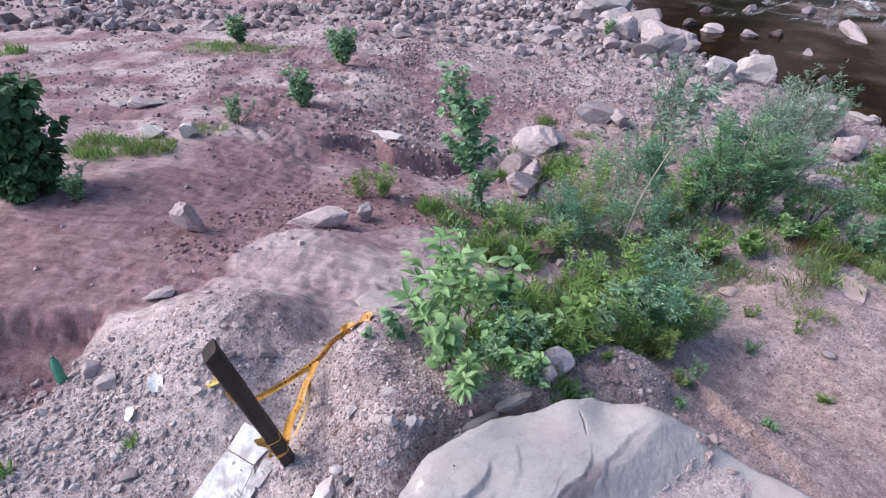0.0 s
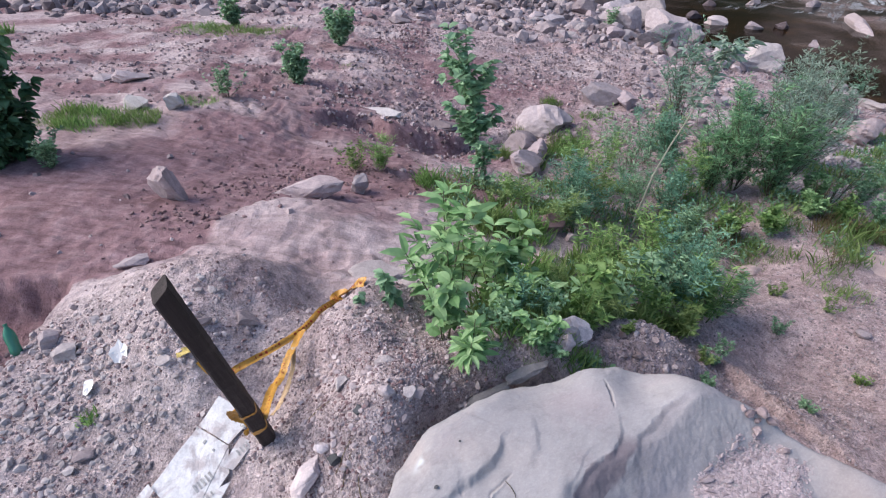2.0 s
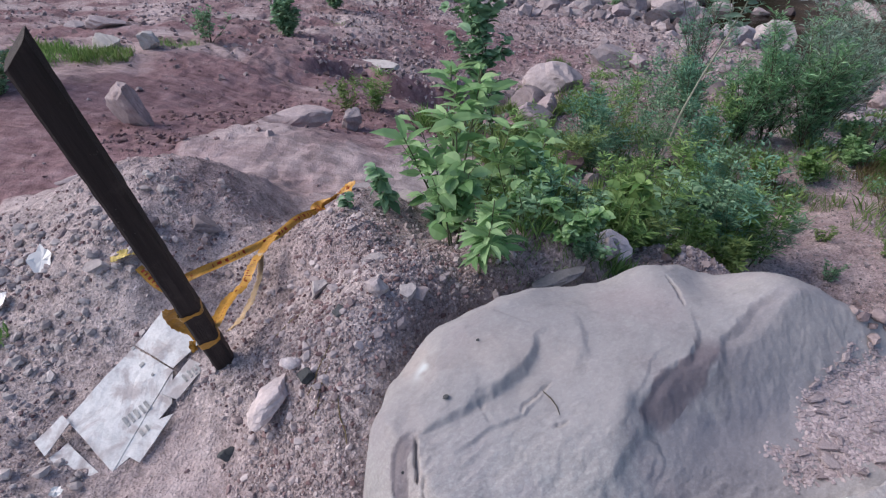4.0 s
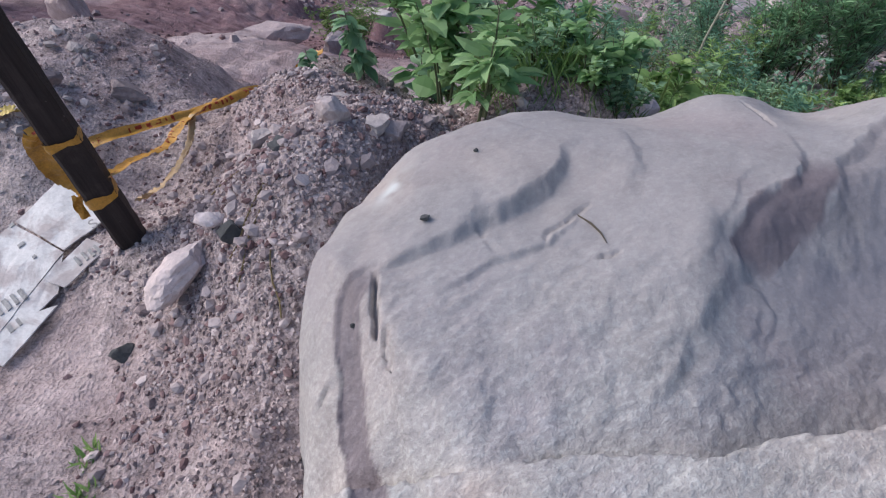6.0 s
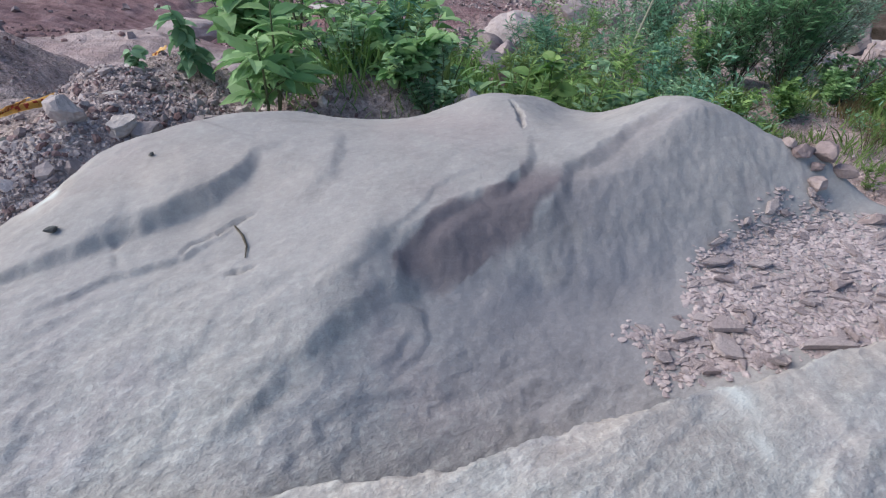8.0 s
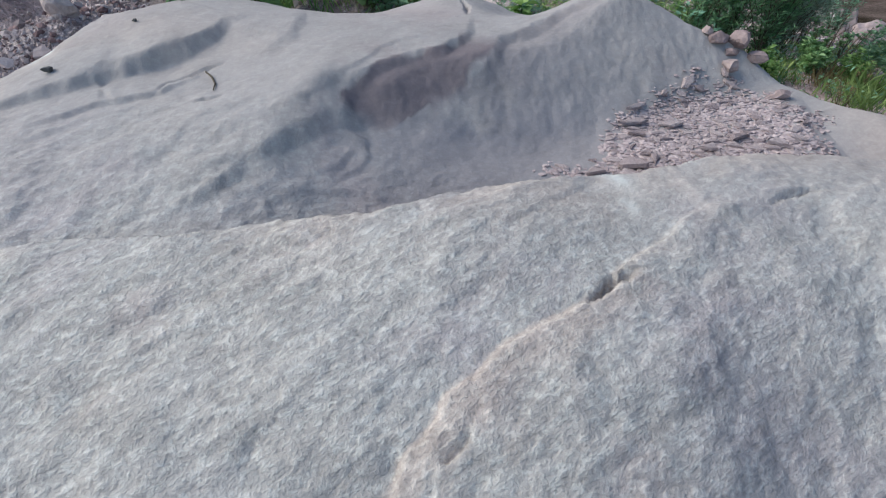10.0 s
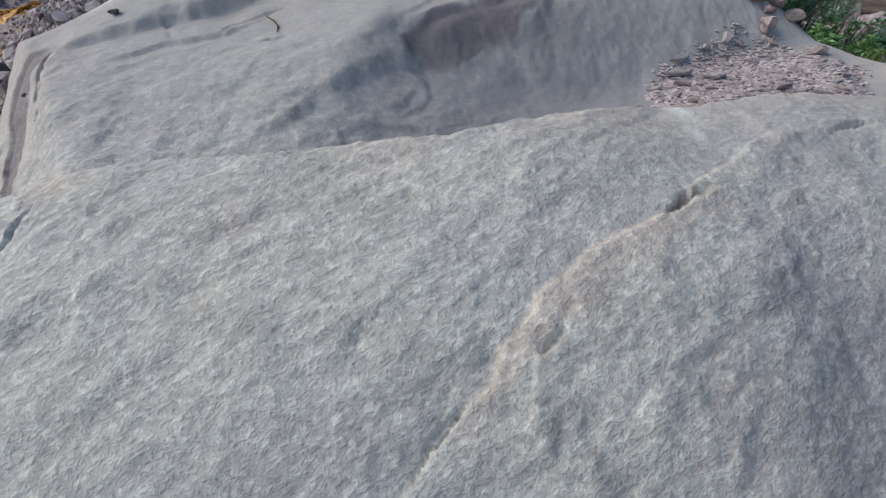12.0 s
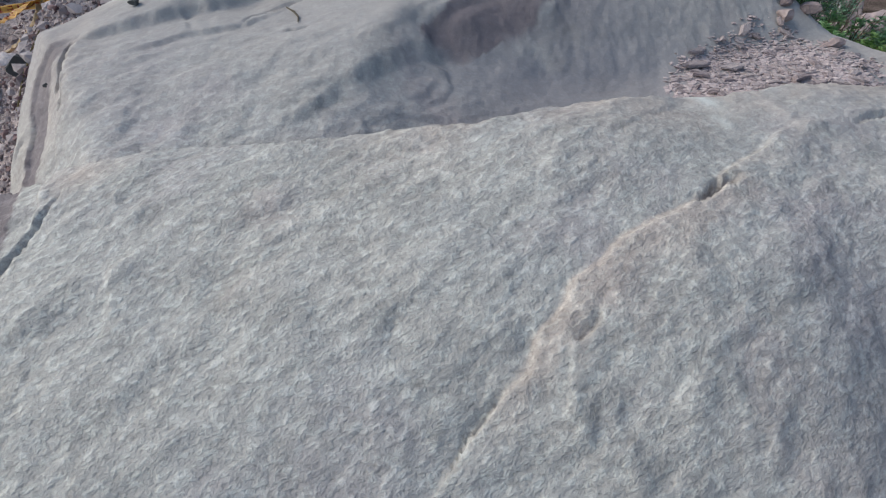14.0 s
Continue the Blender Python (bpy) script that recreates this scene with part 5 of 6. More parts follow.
post.matrix_world = Matrix.Translation(FOOT) @ LEAN_AXIS.to_track_quat("Z", "Y").to_matrix().to_4x4() @ Matrix.Rotation(radians(28), 4, "Z")
LONG = (HEAD - FOOT).length


def shaft(long):
    """A square timber with worn arrises, a little bowed, its top cut aslant."""
    r = np.random.default_rng(3)
    n, cut, half = 40, 0.016, 0.060
    ring = [(half - cut, -half), (half, -half + cut), (half, half - cut), (half - cut, half), (-half + cut, half), (-half, half - cut), (-half, -half + cut), (-half + cut, -half)]
    v, f = [], []
    for i in range(n + 1):
        s = i / n
        swell = 1.06 - 0.10 * s + 0.02 * math.sin(9 * s)
        for x, y in ring:
            z = s * long + (0.05 * (x / half) if i == n else 0) - 0.25 * (i == 0)
            v.append((x * swell + r.normal(0, 0.0012) + 0.006 * math.sin(3 * s), y * swell + r.normal(0, 0.0012), z))
    for i in range(n):
        for k in range(8):
            f.append((i * 8 + k, i * 8 + (k + 1) % 8, i * 8 + 8 + (k + 1) % 8, i * 8 + 8 + k))
    f += [tuple(range(8))[::-1], tuple(n * 8 + k for k in range(8))]
    return v, f


part("shaft", mesh_of("shaft", *shaft(LONG), TIMBER), post)


def ribbon(line, width, up, s0=0.0, s1=1.0, t0=0.0, t1=1.0, lift=0.0, crumple=0.004, seed=0, n=60):
    """A strip along a smooth line; up(s) gives the way across it."""
    p = np.asarray(line, float)
    k = np.linspace(0, len(p) - 1, n)
    i = np.clip(k.astype(int), 0, len(p) - 2)
    u = (k - i)[:, None]
    a, b = p[np.maximum(i - 1, 0)], p[np.minimum(i + 2, len(p) - 1)]
    m0, m1 = (p[i + 1] - a) / 2, (b - p[i]) / 2
    c = (2 * u**3 - 3 * u**2 + 1) * p[i] + (u**3 - 2 * u**2 + u) * m0 + (-2 * u**3 + 3 * u**2) * p[i + 1] + (u**3 - u**2) * m1
    s = np.linspace(0, 1, n)
    pick = (s >= s0 - 1e-6) & (s <= s1 + 1e-6)
    t = np.gradient(c, axis=0)
    t /= np.linalg.norm(t, axis=1)[:, None]
    across = np.array([up(q) for q in s])
    across -= (across * t).sum(1)[:, None] * t
    across /= np.linalg.norm(across, axis=1)[:, None]
    nrm = np.cross(t, across)
    cols, v = np.linspace(t0 - 0.5, t1 - 0.5, 5), []
    for w in cols:
        wob = crumple * (fbm(s * 40 + seed, 6 * w + 0 * s, 2, 211 + seed) + 1.2 * np.cos(7 * w + 8 * s))
        v.append(c + w * width * across + (wob + lift)[:, None] * nrm)
    v = np.stack(v, 1)[pick]
    rows = len(v)
    f = [(q * 5 + j, q * 5 + j + 1, q * 5 + 6 + j, q * 5 + 5 + j) for q in range(rows - 1) for j in range(4)]
    return v.reshape(-1, 3), f


def band(at, width, seed):
    """Tape wound round the post, bunched and skew."""
    v, f, n = [], [], 28
    for j in range(5):
        for i in range(n):
            a = 2 * math.pi * i / n
            d = 0.066 * (abs(math.cos(a)) ** 6 + abs(math.sin(a)) ** 6) ** (-1 / 6)
            d = min(d, 0.083) + 0.0025 + 0.0025 * math.sin(17 * a + seed + 2 * j)
            v.append((d * math.cos(a), d * math.sin(a), at + (j / 4 - 0.5) * width * (1 + 0.35 * math.sin(3 * a + seed)) + 0.014 * math.sin(a + seed)))
    for j in range(4):
        for i in range(n):
            f.append((j * n + i, j * n + (i + 1) % n, j * n + n + (i + 1) % n, j * n + n + i))
    return mesh_of("tape_band", v, f, TAPE, True)


part("tape_band", band(0.42, 0.050, 1), post, "bunched yellow tape")
part("tape_band", band(0.72, 0.034, 2.5), post, "bunched yellow tape")


def along_post(d, side=(0, 0, 0)):
    return np.array(FOOT + LEAN_AXIS * d) + np.array(side)


tape = thing("barrier_tape", (0, 0, 0), "yellow plastic warning tape trailing from the post over the mound", "warning tape")


def strand(line, width, up, label, material=TAPE, seed=0, printed=True):
    v, f = ribbon(line, width, up, crumple=0.007, seed=seed)
    ob = part("strand", mesh_of("strand", v, f, material, True), tape, label)
    if printed:
        bars, s = [], 0.03
        r = np.random.default_rng(seed + 5)
        while s < 0.93:
            for _ in range(6):
                d = r.uniform(0.010, 0.018)
                bars.append(ribbon(line, width, up, s, s + d, 0.28, 0.74, 0.0015, crumple=0.007, seed=seed, n=260))
                s += d + 0.008
            s += 0.06
        for v, f in bars:
            if f:
                part("printed_bar", mesh_of("printed_bar", v, f, TAPE_INK), ob)


strand([(-2.30, 3.80, on_land(-2.30, 3.80) + 0.04), (-2.12, 3.74, 0.22), (-1.93, 3.78, 0.31), (-1.66, 4.00, 0.34), (-1.42, 4.27, 0.36), (-1.30, 4.55, 0.36), (-1.18, 4.80, on_land(-1.18, 4.80) + 0.03)], 0.064,
       lambda s: (-0.56 + 0.3 * math.sin(9 * s), 0.39, 0.58), "taut yellow strand", seed=1)
strand([along_post(0.50, (0.06, 0.0, 0)), (-1.53, 3.46, 0.36), (-1.50, 3.66, 0.34), (-1.48, 3.82, 0.38), (-1.44, 3.98, 0.40), (-1.41, 4.18, 0.41)], 0.085,
       lambda s: (1.0, 0.0, 0.15 + 0.3 * s), "slack yellow strand with a fold", seed=2)
strand([(-1.46, 3.95, 0.40), (-1.43, 3.80, 0.30), (-1.45, 3.62, 0.22), (-1.50, 3.45, 0.18), (-1.52, 3.32, 0.20)], 0.06,
       lambda s: (0.8, 0.1, 0.5), "bleached strand folding back to the post", TAPE_OLD, 3, False)
strand([along_post(0.74, (-0.085, -0.02, 0)), along_post(0.66, (-0.14, 0.0, 0)), along_post(0.52, (-0.15, 0.02, -0.01)), along_post(0.45, (-0.10, 0.02, 0)), along_post(0.40, (-0.06, 0, 0))], 0.08,
       lambda s: (0.9, 0.3, 0.15), "orange loop hanging beside the post", TAPE, 4, False)
strand([along_post(0.43, (-0.06, -0.06, 0)), along_post(0.36, (-0.10, -0.05, 0)), along_post(0.27, (-0.115, -0.04, 0))], 0.04,
       lambda s: (0.8, 0.5, 0.1), "loose end hanging down", TAPE, 5, False)
_end = [(-1.22, 4.76, 0.02), (-1.15, 4.84, 0.06), (-1.07, 4.79, 0.03), (-0.97, 4.83, 0.04), (-0.86, 4.80, 0.02)]
strand([(x, y, on_land(x, y) + h + 0.02) for x, y, h in _end], 0.13, lambda s: (0.2, 0.9, 0.5 * math.sin(9 * s)), "crumpled orange end among leaves", TAPE, 6)
scrap = thing("tape_scrap", (-2.40, 3.86, on_land(-2.40, 3.86) + 0.02), "torn pale yellow scrap of tape on the soil", "tape scrap")
v, f = ribbon([(-0.10, -0.03, 0.0), (0.0, 0.0, 0.025), (0.10, 0.03, 0.01), (0.17, 0.09, 0.03)], 0.075, lambda s: (-0.3, 0.9, 0.35 * math.sin(8 * s)), crumple=0.008, seed=9)
part("strip", mesh_of("strip", v, f, plain_material("faded_yellow", (0.60, 0.47, 0.14), 0.5, 0.3, 12), True), scrap)

# flattened carton: panels in plan, each a thin board on the slope
carton = thing("flattened_carton", (0, 0, 0), "flattened white printed carton, dirty and torn, on the slope", "carton")


def panel(corners, rise, name="panel", label="", material=CARTON, warp=0.010):
    """A board of corrugated card over the slope, from its corners in plan."""
    c = np.array(corners, float)
    if len(c) == 4:
        n = 12
        u, w = [q.reshape(-1, 1) for q in np.meshgrid(np.linspace(0, 1, n), np.linspace(0, 1, n))]
        p = (1 - u) * (1 - w) * c[0] + u * (1 - w) * c[1] + u * w * c[2] + (1 - u) * w * c[3]
        f = [(i * n + j, i * n + j + 1, i * n + n + j + 1, i * n + n + j) for i in range(n - 1) for j in range(n - 1)]
        rim = [j for j in range(n)] + [i * n + n - 1 for i in range(1, n)] + [(n - 1) * n + j for j in range(n - 2, -1, -1)] + [i * n for i in range(n - 2, 0, -1)]
    z = -0.099 * p[:, 0] + 0.498 * p[:, 1] - 1.818 + rise + warp * fbm(p[:, 0] * 5, p[:, 1] * 5, 3, 221)
    top, low = np.c_[p, z], np.c_[p, z - 0.006]
    k = len(p)
    f = f + [tuple(i + k for i in q[::-1]) for q in f] + [(a, a + k, b + k, b) for a, b in zip(rim, rim[1:] + rim[:1])]
    return part(name, mesh_of(name, np.r_[top, low], f, material), carton, label)


LIE = 0.012
panel([(-2.07, 3.56), (-1.74, 3.42), (-1.905, 3.195), (-2.195, 3.325)], LIE)
_main = panel([(-2.20, 3.31), (-1.90, 3.18), (-2.10, 2.60), (-2.46, 2.85)], LIE + 0.004)
panel([(-1.90, 3.17), (-1.855, 2.99), (-2.02, 2.69), (-2.095, 2.615)], LIE)
panel([(-1.92, 3.02), (-1.80, 3.24), (-1.68, 3.20), (-1.82, 3.00)], LIE + 0.03, "flap", "raised flap with printed letters")
panel([(-1.90, 2.88), (-1.82, 2.92), (-1.95, 2.65), (-2.04, 2.68)], LIE + 0.022, "flap")
panel([(-2.59, 2.71), (-2.48, 2.86), (-2.42, 2.82), (-2.50, 2.64)], LIE + 0.03, "flap")
panel([(-2.50, 2.64), (-2.41, 2.73), (-2.18, 2.595), (-2.24, 2.50)], LIE - 0.002, "flap", "torn end of the carton")
glyph = bpy.data.curves.new("letter", "FONT")
glyph.body, glyph.size, glyph.extrude = "S", 0.085, 0.001
glyph.materials.append(INK)
letter = part("letter", glyph, carton, "printed capital letter")
letter.matrix_world = Matrix.Translation((-1.80, 3.30, -0.099 * -1.80 + 0.498 * 3.30 - 1.818 + LIE + 0.012)) @ Vector((0.099, -0.498, 1)).normalized().to_track_quat("Z", "Y").to_matrix().to_4x4() @ Matrix.Rotation(radians(38), 4, "Z")
for x, y, w, h in ((-1.80, 3.12, 0.014, 0.05), (-1.775, 3.145, 0.012, 0.05), (-1.75, 3.165, 0.016, 0.05), (-1.73, 3.185, 0.012, 0.05), (-2.11, 3.20, 0.03, 0.02), (-2.02, 3.14, 0.016, 0.016),
                   (-2.10, 2.86, 0.02, 0.06), (-2.075, 2.885, 0.016, 0.06), (-2.05, 2.91, 0.02, 0.06), (-2.025, 2.935, 0.014, 0.06), (-2.0, 2.96, 0.02, 0.06), (-2.20, 3.30, 0.02, 0.02), (-1.98, 2.80, 0.02, 0.035), (-1.955, 2.83, 0.014, 0.035)):
    ux, uy, vx_, vy_ = 0.62, 0.78, -0.78, 0.62
    q = [(x + a * w * ux / 2 + b * h * vx_ / 2, y + a * w * uy / 2 + b * h * vy_ / 2) for a, b in ((-1, -1), (1, -1), (1, 1), (-1, 1))]
    raised = 0.036 if -1.82 < x < -1.70 and y < 3.22 else 0.027 if x > -1.99 and y < 2.85 else 0.010
    panel(q, LIE + raised, "printed_bar", "", INK)

# green bottle in the dip
bottle = thing("plastic_bottle", (-4.50, 4.30, on_land(-4.50, 4.30)), "large green plastic bottle lying half upright in the dip", "bottle")
bottle.matrix_world = pose(-4.50, 4.30, on_land(-4.50, 4.30) - 0.02, -22, -16, 0)


def lathe(profile, sides=20):
    v = [(r * math.cos(2 * math.pi * k / sides), r * math.sin(2 * math.pi * k / sides), z) for r, z in profile for k in range(sides)]
    f = [(i * sides + k, i * sides + (k + 1) % sides, (i + 1) * sides + (k + 1) % sides, (i + 1) * sides + k) for i in range(len(profile) - 1) for k in range(sides)]
    return v, f + [tuple(range(sides))[::-1], tuple((len(profile) - 1) * sides + k for k in range(sides))]


part("body", mesh_of("body", *lathe([(0.040, 0), (0.055, 0.012), (0.057, 0.08), (0.052, 0.12), (0.057, 0.16), (0.057, 0.22), (0.046, 0.27), (0.020, 0.315), (0.017, 0.33)]), BOTTLE, True), bottle)
part("cap", mesh_of("cap", *lathe([(0.021, 0.327), (0.021, 0.352), (0.018, 0.355)]), BOTTLE), bottle, "dark green cap")


def torn_sheet(x, y, w, h, turn, seed, tilt=52):
    """A bent scrap of white plastic with a torn outline and a little thickness."""
    r = np.random.default_rng(seed)
    n = 14
    rim = [(w * (0.5 + 0.07 * r.normal()) * math.cos(a), h * (0.5 + 0.06 * r.normal()) * math.sin(a)) for a in np.linspace(0, 2 * math.pi, n, False)]
    pts = [(0, 0)] + [(0.55 * a, 0.55 * b) for a, b in rim] + rim
    top = [(a, b, 0.35 * w * (a / w) ** 2 * 1.6 + 0.006 * r.normal()) for a, b in pts]
    low = [(a, b, c - 0.004) for a, b, c in top]
    f = [(0, 1 + k, 1 + (k + 1) % n) for k in range(n)] + [(1 + k, 1 + n + k, 1 + n + (k + 1) % n, 1 + (k + 1) % n) for k in range(n)]
    m = len(top)
    f = f + [tuple(i + m for i in q[::-1]) for q in f] + [(1 + n + k, 1 + n + k + m, 1 + n + (k + 1) % n + m, 1 + n + (k + 1) % n) for k in range(n)]
    ob = thing("plastic_scrap", (x, y, 0), "torn white scrap standing in the gravel", "litter", "white scraps", me=mesh_of("plastic_scrap", top + low, f, PLASTIC))
    ob.matrix_world = pose(x, y, on_land(x, y) + 0.05, 90 - tilt, 0, turn)


torn_sheet(-3.13, 3.96, 0.15, 0.22, 15, 61)
torn_sheet(-3.37, 3.72, 0.12, 0.16, -25, 62)
torn_sheet(-2.30, 2.42, 0.07, 0.05, 20, 63, 60)

# dry twigs
for pts in ([(0.400, 2.422), (0.434, 2.381), (0.456, 2.341), (0.463, 2.297)],):
    line = [(x, y, on_boulder(x, y) + 0.004) for x, y in pts]
    thing("twig", (0, 0, 0), "thin dry grey twig lying on the boulder", "twig", "twigs on the boulder", me=mesh_of("twig", *tube(line, [0.0030, 0.0036, 0.0030, 0.0014][:len(line)]), TWIG))
for x, y, turn in ((-0.86, 2.72, 50), (-0.80, 2.60, 70), (-1.2, 3.3, 20), (-0.6, 2.45, 110)):
    line = [(x + 0.05 * k * math.cos(radians(turn)) + 0.008 * math.sin(2 * k), y + 0.05 * k * math.sin(radians(turn)), 0) for k in range(5)]
    line = [(a, b, on_land(a, b) + 0.012) for a, b, _ in line]
    thing("twig", (0, 0, 0), "dry stalk lying on the gravel", "twig", "dry stalks on the gravel", me=mesh_of("twig", *tube(line, [0.003, 0.004, 0.004, 0.003, 0.002]), STRAW))


# ---- plants ----
def leaf_shape(kind):
    """A leaf 1 long along x, folded along its rib and bent; z is its upper side."""
    if kind in ("narrow", "small"):
        w = 0.085 if kind == "narrow" else 0.26
        return np.array([(0, 0, 0), (0.45, -w, 0.30 * w + 0.02), (0.45, 0, 0.02), (0.45, w, 0.30 * w + 0.02), (1, 0, -0.08)]), np.array([(0, 1, 2), (0, 2, 3), (1, 4, 2), (2, 4, 3)])
    if kind == "broad":
        rib = [(0, 0), (0.22, 0.02), (0.5, 0.0), (0.78, -0.07), (1, -0.20)]
        half = [0.02, 0.26, 0.33, 0.20, 0.0]
    else:
        rib = [(0, 0), (0.3, 0.02), (0.65, -0.02), (1, -0.16)]
        half = [0.02, 0.17, 0.14, 0.0]
    v, f = [], []
    for (x, z), w in zip(rib, half):
        v += [(x, -w, z + 0.28 * w), (x, 0, z), (x, w, z + 0.28 * w)]
    for i in range(len(rib) - 1):
        a = 3 * i
        f += [(a, a + 1, a + 4, a + 3), (a + 1, a + 2, a + 5, a + 4)]
    return np.array(v), np.array(f)


LEAVES = {k: leaf_shape(k) for k in ("broad", "narrow", "small", "long")}


def leaf_frames(rng, way, droop, spin=0.5):
    """Matrices whose x runs along way (n, 3) bent down by droop."""
    w = way + np.array([0, 0, -1.0]) * np.asarray(droop).reshape(-1, 1) + rng.normal(0, 0.12, way.shape)
    w /= np.linalg.norm(w, axis=1)[:, None]
    up = np.array([0, 0, 1.0]) + rng.normal(0, spin, way.shape)
    y = np.cross(up, w)
    y /= np.linalg.norm(y, axis=1)[:, None] + 1e-9
    return np.stack([w, y, np.cross(w, y)], -1)


def stalk(rng, base, way, long, bend=0.25, n=7):
    """Points of a stem that starts along way and wanders."""
    p, d = [np.array(base, float)], np.array(way, float) / np.linalg.norm(way)
    for _ in range(n - 1):
        d = d + rng.normal(0, bend / n, 3) + np.array([0, 0, 0.04])
        d /= np.linalg.norm(d)
        p.append(p[-1] + d * long / (n - 1))
    return np.array(p)


def at(line, s):
    k = np.asarray(s) * (len(line) - 1)
    i = np.clip(k.astype(int), 0, len(line) - 2)
    u = (k - i)[:, None]
    return line[i] * (1 - u) + line[i + 1] * u, line[i + 1] - line[i]


def plant(name, x, y, label, category, group, seed, height, wide, stems, twigs, leaves, leaf, leaf_long, material, wood=STEM, bare=0.25, lean=(0, 0), droop=0.2, thick=0.008, cluster=0.0, base=None, flowers=None):
    """A shrub: stems from the ground, side twigs, and leaves along both."""
    rng = np.random.default_rng(seed)
    root = thing(name, (x, y, (on_land(x, y) if base is None else base) - 0.03), label, category, group)
    pos, ways, wooden = [], [], []
    for k in range(stems):
        a = rng.uniform(0, 2 * math.pi)
        out = wide * rng.uniform(0.2, 1.0)
        way = (out * math.cos(a) + lean[0], out * math.sin(a) + lean[1], 1.0)
        long = height * rng.uniform(0.65, 1.0)
        line = stalk(rng, (0.03 * math.cos(a), 0.03 * math.sin(a), 0), way, long, 0.5)
        part("stem", mesh_of("stem", *tube(line, np.linspace(thick, thick * 0.35, len(line)), 4 if thick < 0.01 else 6), wood), root)
        lines = [(line, 1.0)]
        for _ in range(twigs):
            s = rng.uniform(bare, 0.95)
            p, d = at(line, [s])
            b = rng.uniform(0, 2 * math.pi)
            side = stalk(rng, p[0], d[0] / np.linalg.norm(d[0]) + 0.9 * np.array([math.cos(b), math.sin(b), 0.15]), long * rng.uniform(0.2, 0.42) * (1.15 - 0.6 * s), 0.5, 5)
            wooden.append(tube(side[::2], np.linspace(thick * 0.45, thick * 0.2, 3), 3))
            lines.append((side, 0.6))
        for ln, share in lines:
            m = max(2, int(leaves * share))
            s = np.clip(rng.uniform(bare if share == 1.0 else 0.1, 1.0, m), 0, 1)
            if cluster:
                s = s ** (1 / (1 + cluster))
            p, d = at(ln, s)
            d /= np.linalg.norm(d, axis=1)[:, None]
            b = rng.uniform(0, 2 * math.pi, m)
            rad = np.stack([np.cos(b), np.sin(b), 0.25 + 0 * b], -1)
            pos.append(p)
            ways.append(0.45 * d + rad)
    pos, ways = np.concatenate(pos), np.concatenate(ways)
    m = leaf_frames(rng, ways, droop * rng.uniform(0.3, 1.8, len(pos))) * (leaf_long * rng.uniform(0.55, 1.15, len(pos)))[:, None, None]
    v, f = repeat([LEAVES[leaf]], np.zeros(len(pos), int), m, pos)
    tagged(part("foliage", mesh_of("foliage", v, f, material), root), kind="stuff")
    if wooden:
        tagged(part("branchwork", mesh_of("branchwork", *join(wooden), wood), root), kind="stuff")
    if flowers:
        top = pos[np.argsort(-pos[:, 2])[: flowers]]
        m = turns(rng, len(top), 0.6) * 0.018
        v, f = repeat([LEAVES["small"]], np.zeros(len(top), int), m, top + (0, 0, 0.02))
        part("blossom", mesh_of("blossom", v, f, PLASTIC), root, "tiny whitish flowers")
    return root


def tuft(name, x, y, label, category, group, seed, height, wide, blades, material=GRASS, thin=0.03, base=None):
    """Grass or low weeds: many bent blades from one patch."""
    rng = np.random.default_rng(seed)
    root = thing(name, (x, y, 0), label, category, group)
    r, a = wide * np.sqrt(rng.uniform(0, 1, blades)), rng.uniform(0, 2 * math.pi, blades)
    gx_, gy_ = x + r * np.cos(a), y + r * np.sin(a)
    pos = np.stack([gx_ - x, gy_ - y, (land(gx_, gy_) if base is None else base + 0 * gx_) - 0.01], -1)
    b = rng.uniform(0, 2 * math.pi, blades)
    way = np.stack([0.5 * np.cos(b), 0.5 * np.sin(b), 0 * b + 1.0], -1)
    m = leaf_frames(rng, way, 0 * b, 3.0)
    long = height * np.clip(0.8 + 0.6 * fbm(gx_ * 2.5, gy_ * 2.5, 2, 291), 0.25, 1.6) * rng.uniform(0.45, 1.15, blades) * (1.1 - 0.5 * r / wide)
    m = m * long[:, None, None] * np.array([1, thin / 0.17, 1])[None, None, :]
    v, f = repeat([LEAVES["long"]], np.zeros(blades, int), m, pos)
    tagged(part("foliage", mesh_of("foliage", v, f, material), root), kind="stuff")
    return root


MID = "leafy weeds behind the boulder"
# the broad-leaved tobacco-like shrub by the boulder, in several stems
plant("leafy_shrub", 0.17, 3.64, "young broad-leaved shrub, fresh green rosette behind the boulder", "shrub", MID, 901, 0.62, 0.28, 3, 3, 18, "long", 0.17, LIGHTLEAF, bare=0.25, droop=0.5, cluster=1.0, thick=0.010, lean=(0.05, -0.15))
plant("leafy_shrub", 0.0, 4.02, "leafy fresh green shrub at the mound's edge", "shrub", MID, 930, 0.75, 0.35, 4, 3, 10, "broad", 0.17, LIGHTLEAF, bare=0.2, droop=0.5, thick=0.009)
plant("leafy_shrub", 0.02, 4.75, "tall broad-leaved green shrub with bare lower stems", "shrub", MID, 902, 1.6, 0.42, 4, 3, 13, "long", 0.26, LIGHTLEAF, bare=0.42, droop=0.3, cluster=1.0, thick=0.014, lean=(-0.12, 0))
plant("leafy_shrub", 0.38, 5.45, "tall broad-leaved green shrub with bare lower stems", "shrub", MID, 903, 1.5, 0.42, 4, 3, 12, "broad", 0.21, LIGHTLEAF, bare=0.40, droop=0.3, cluster=1.0, thick=0.014, lean=(0.22, 0))
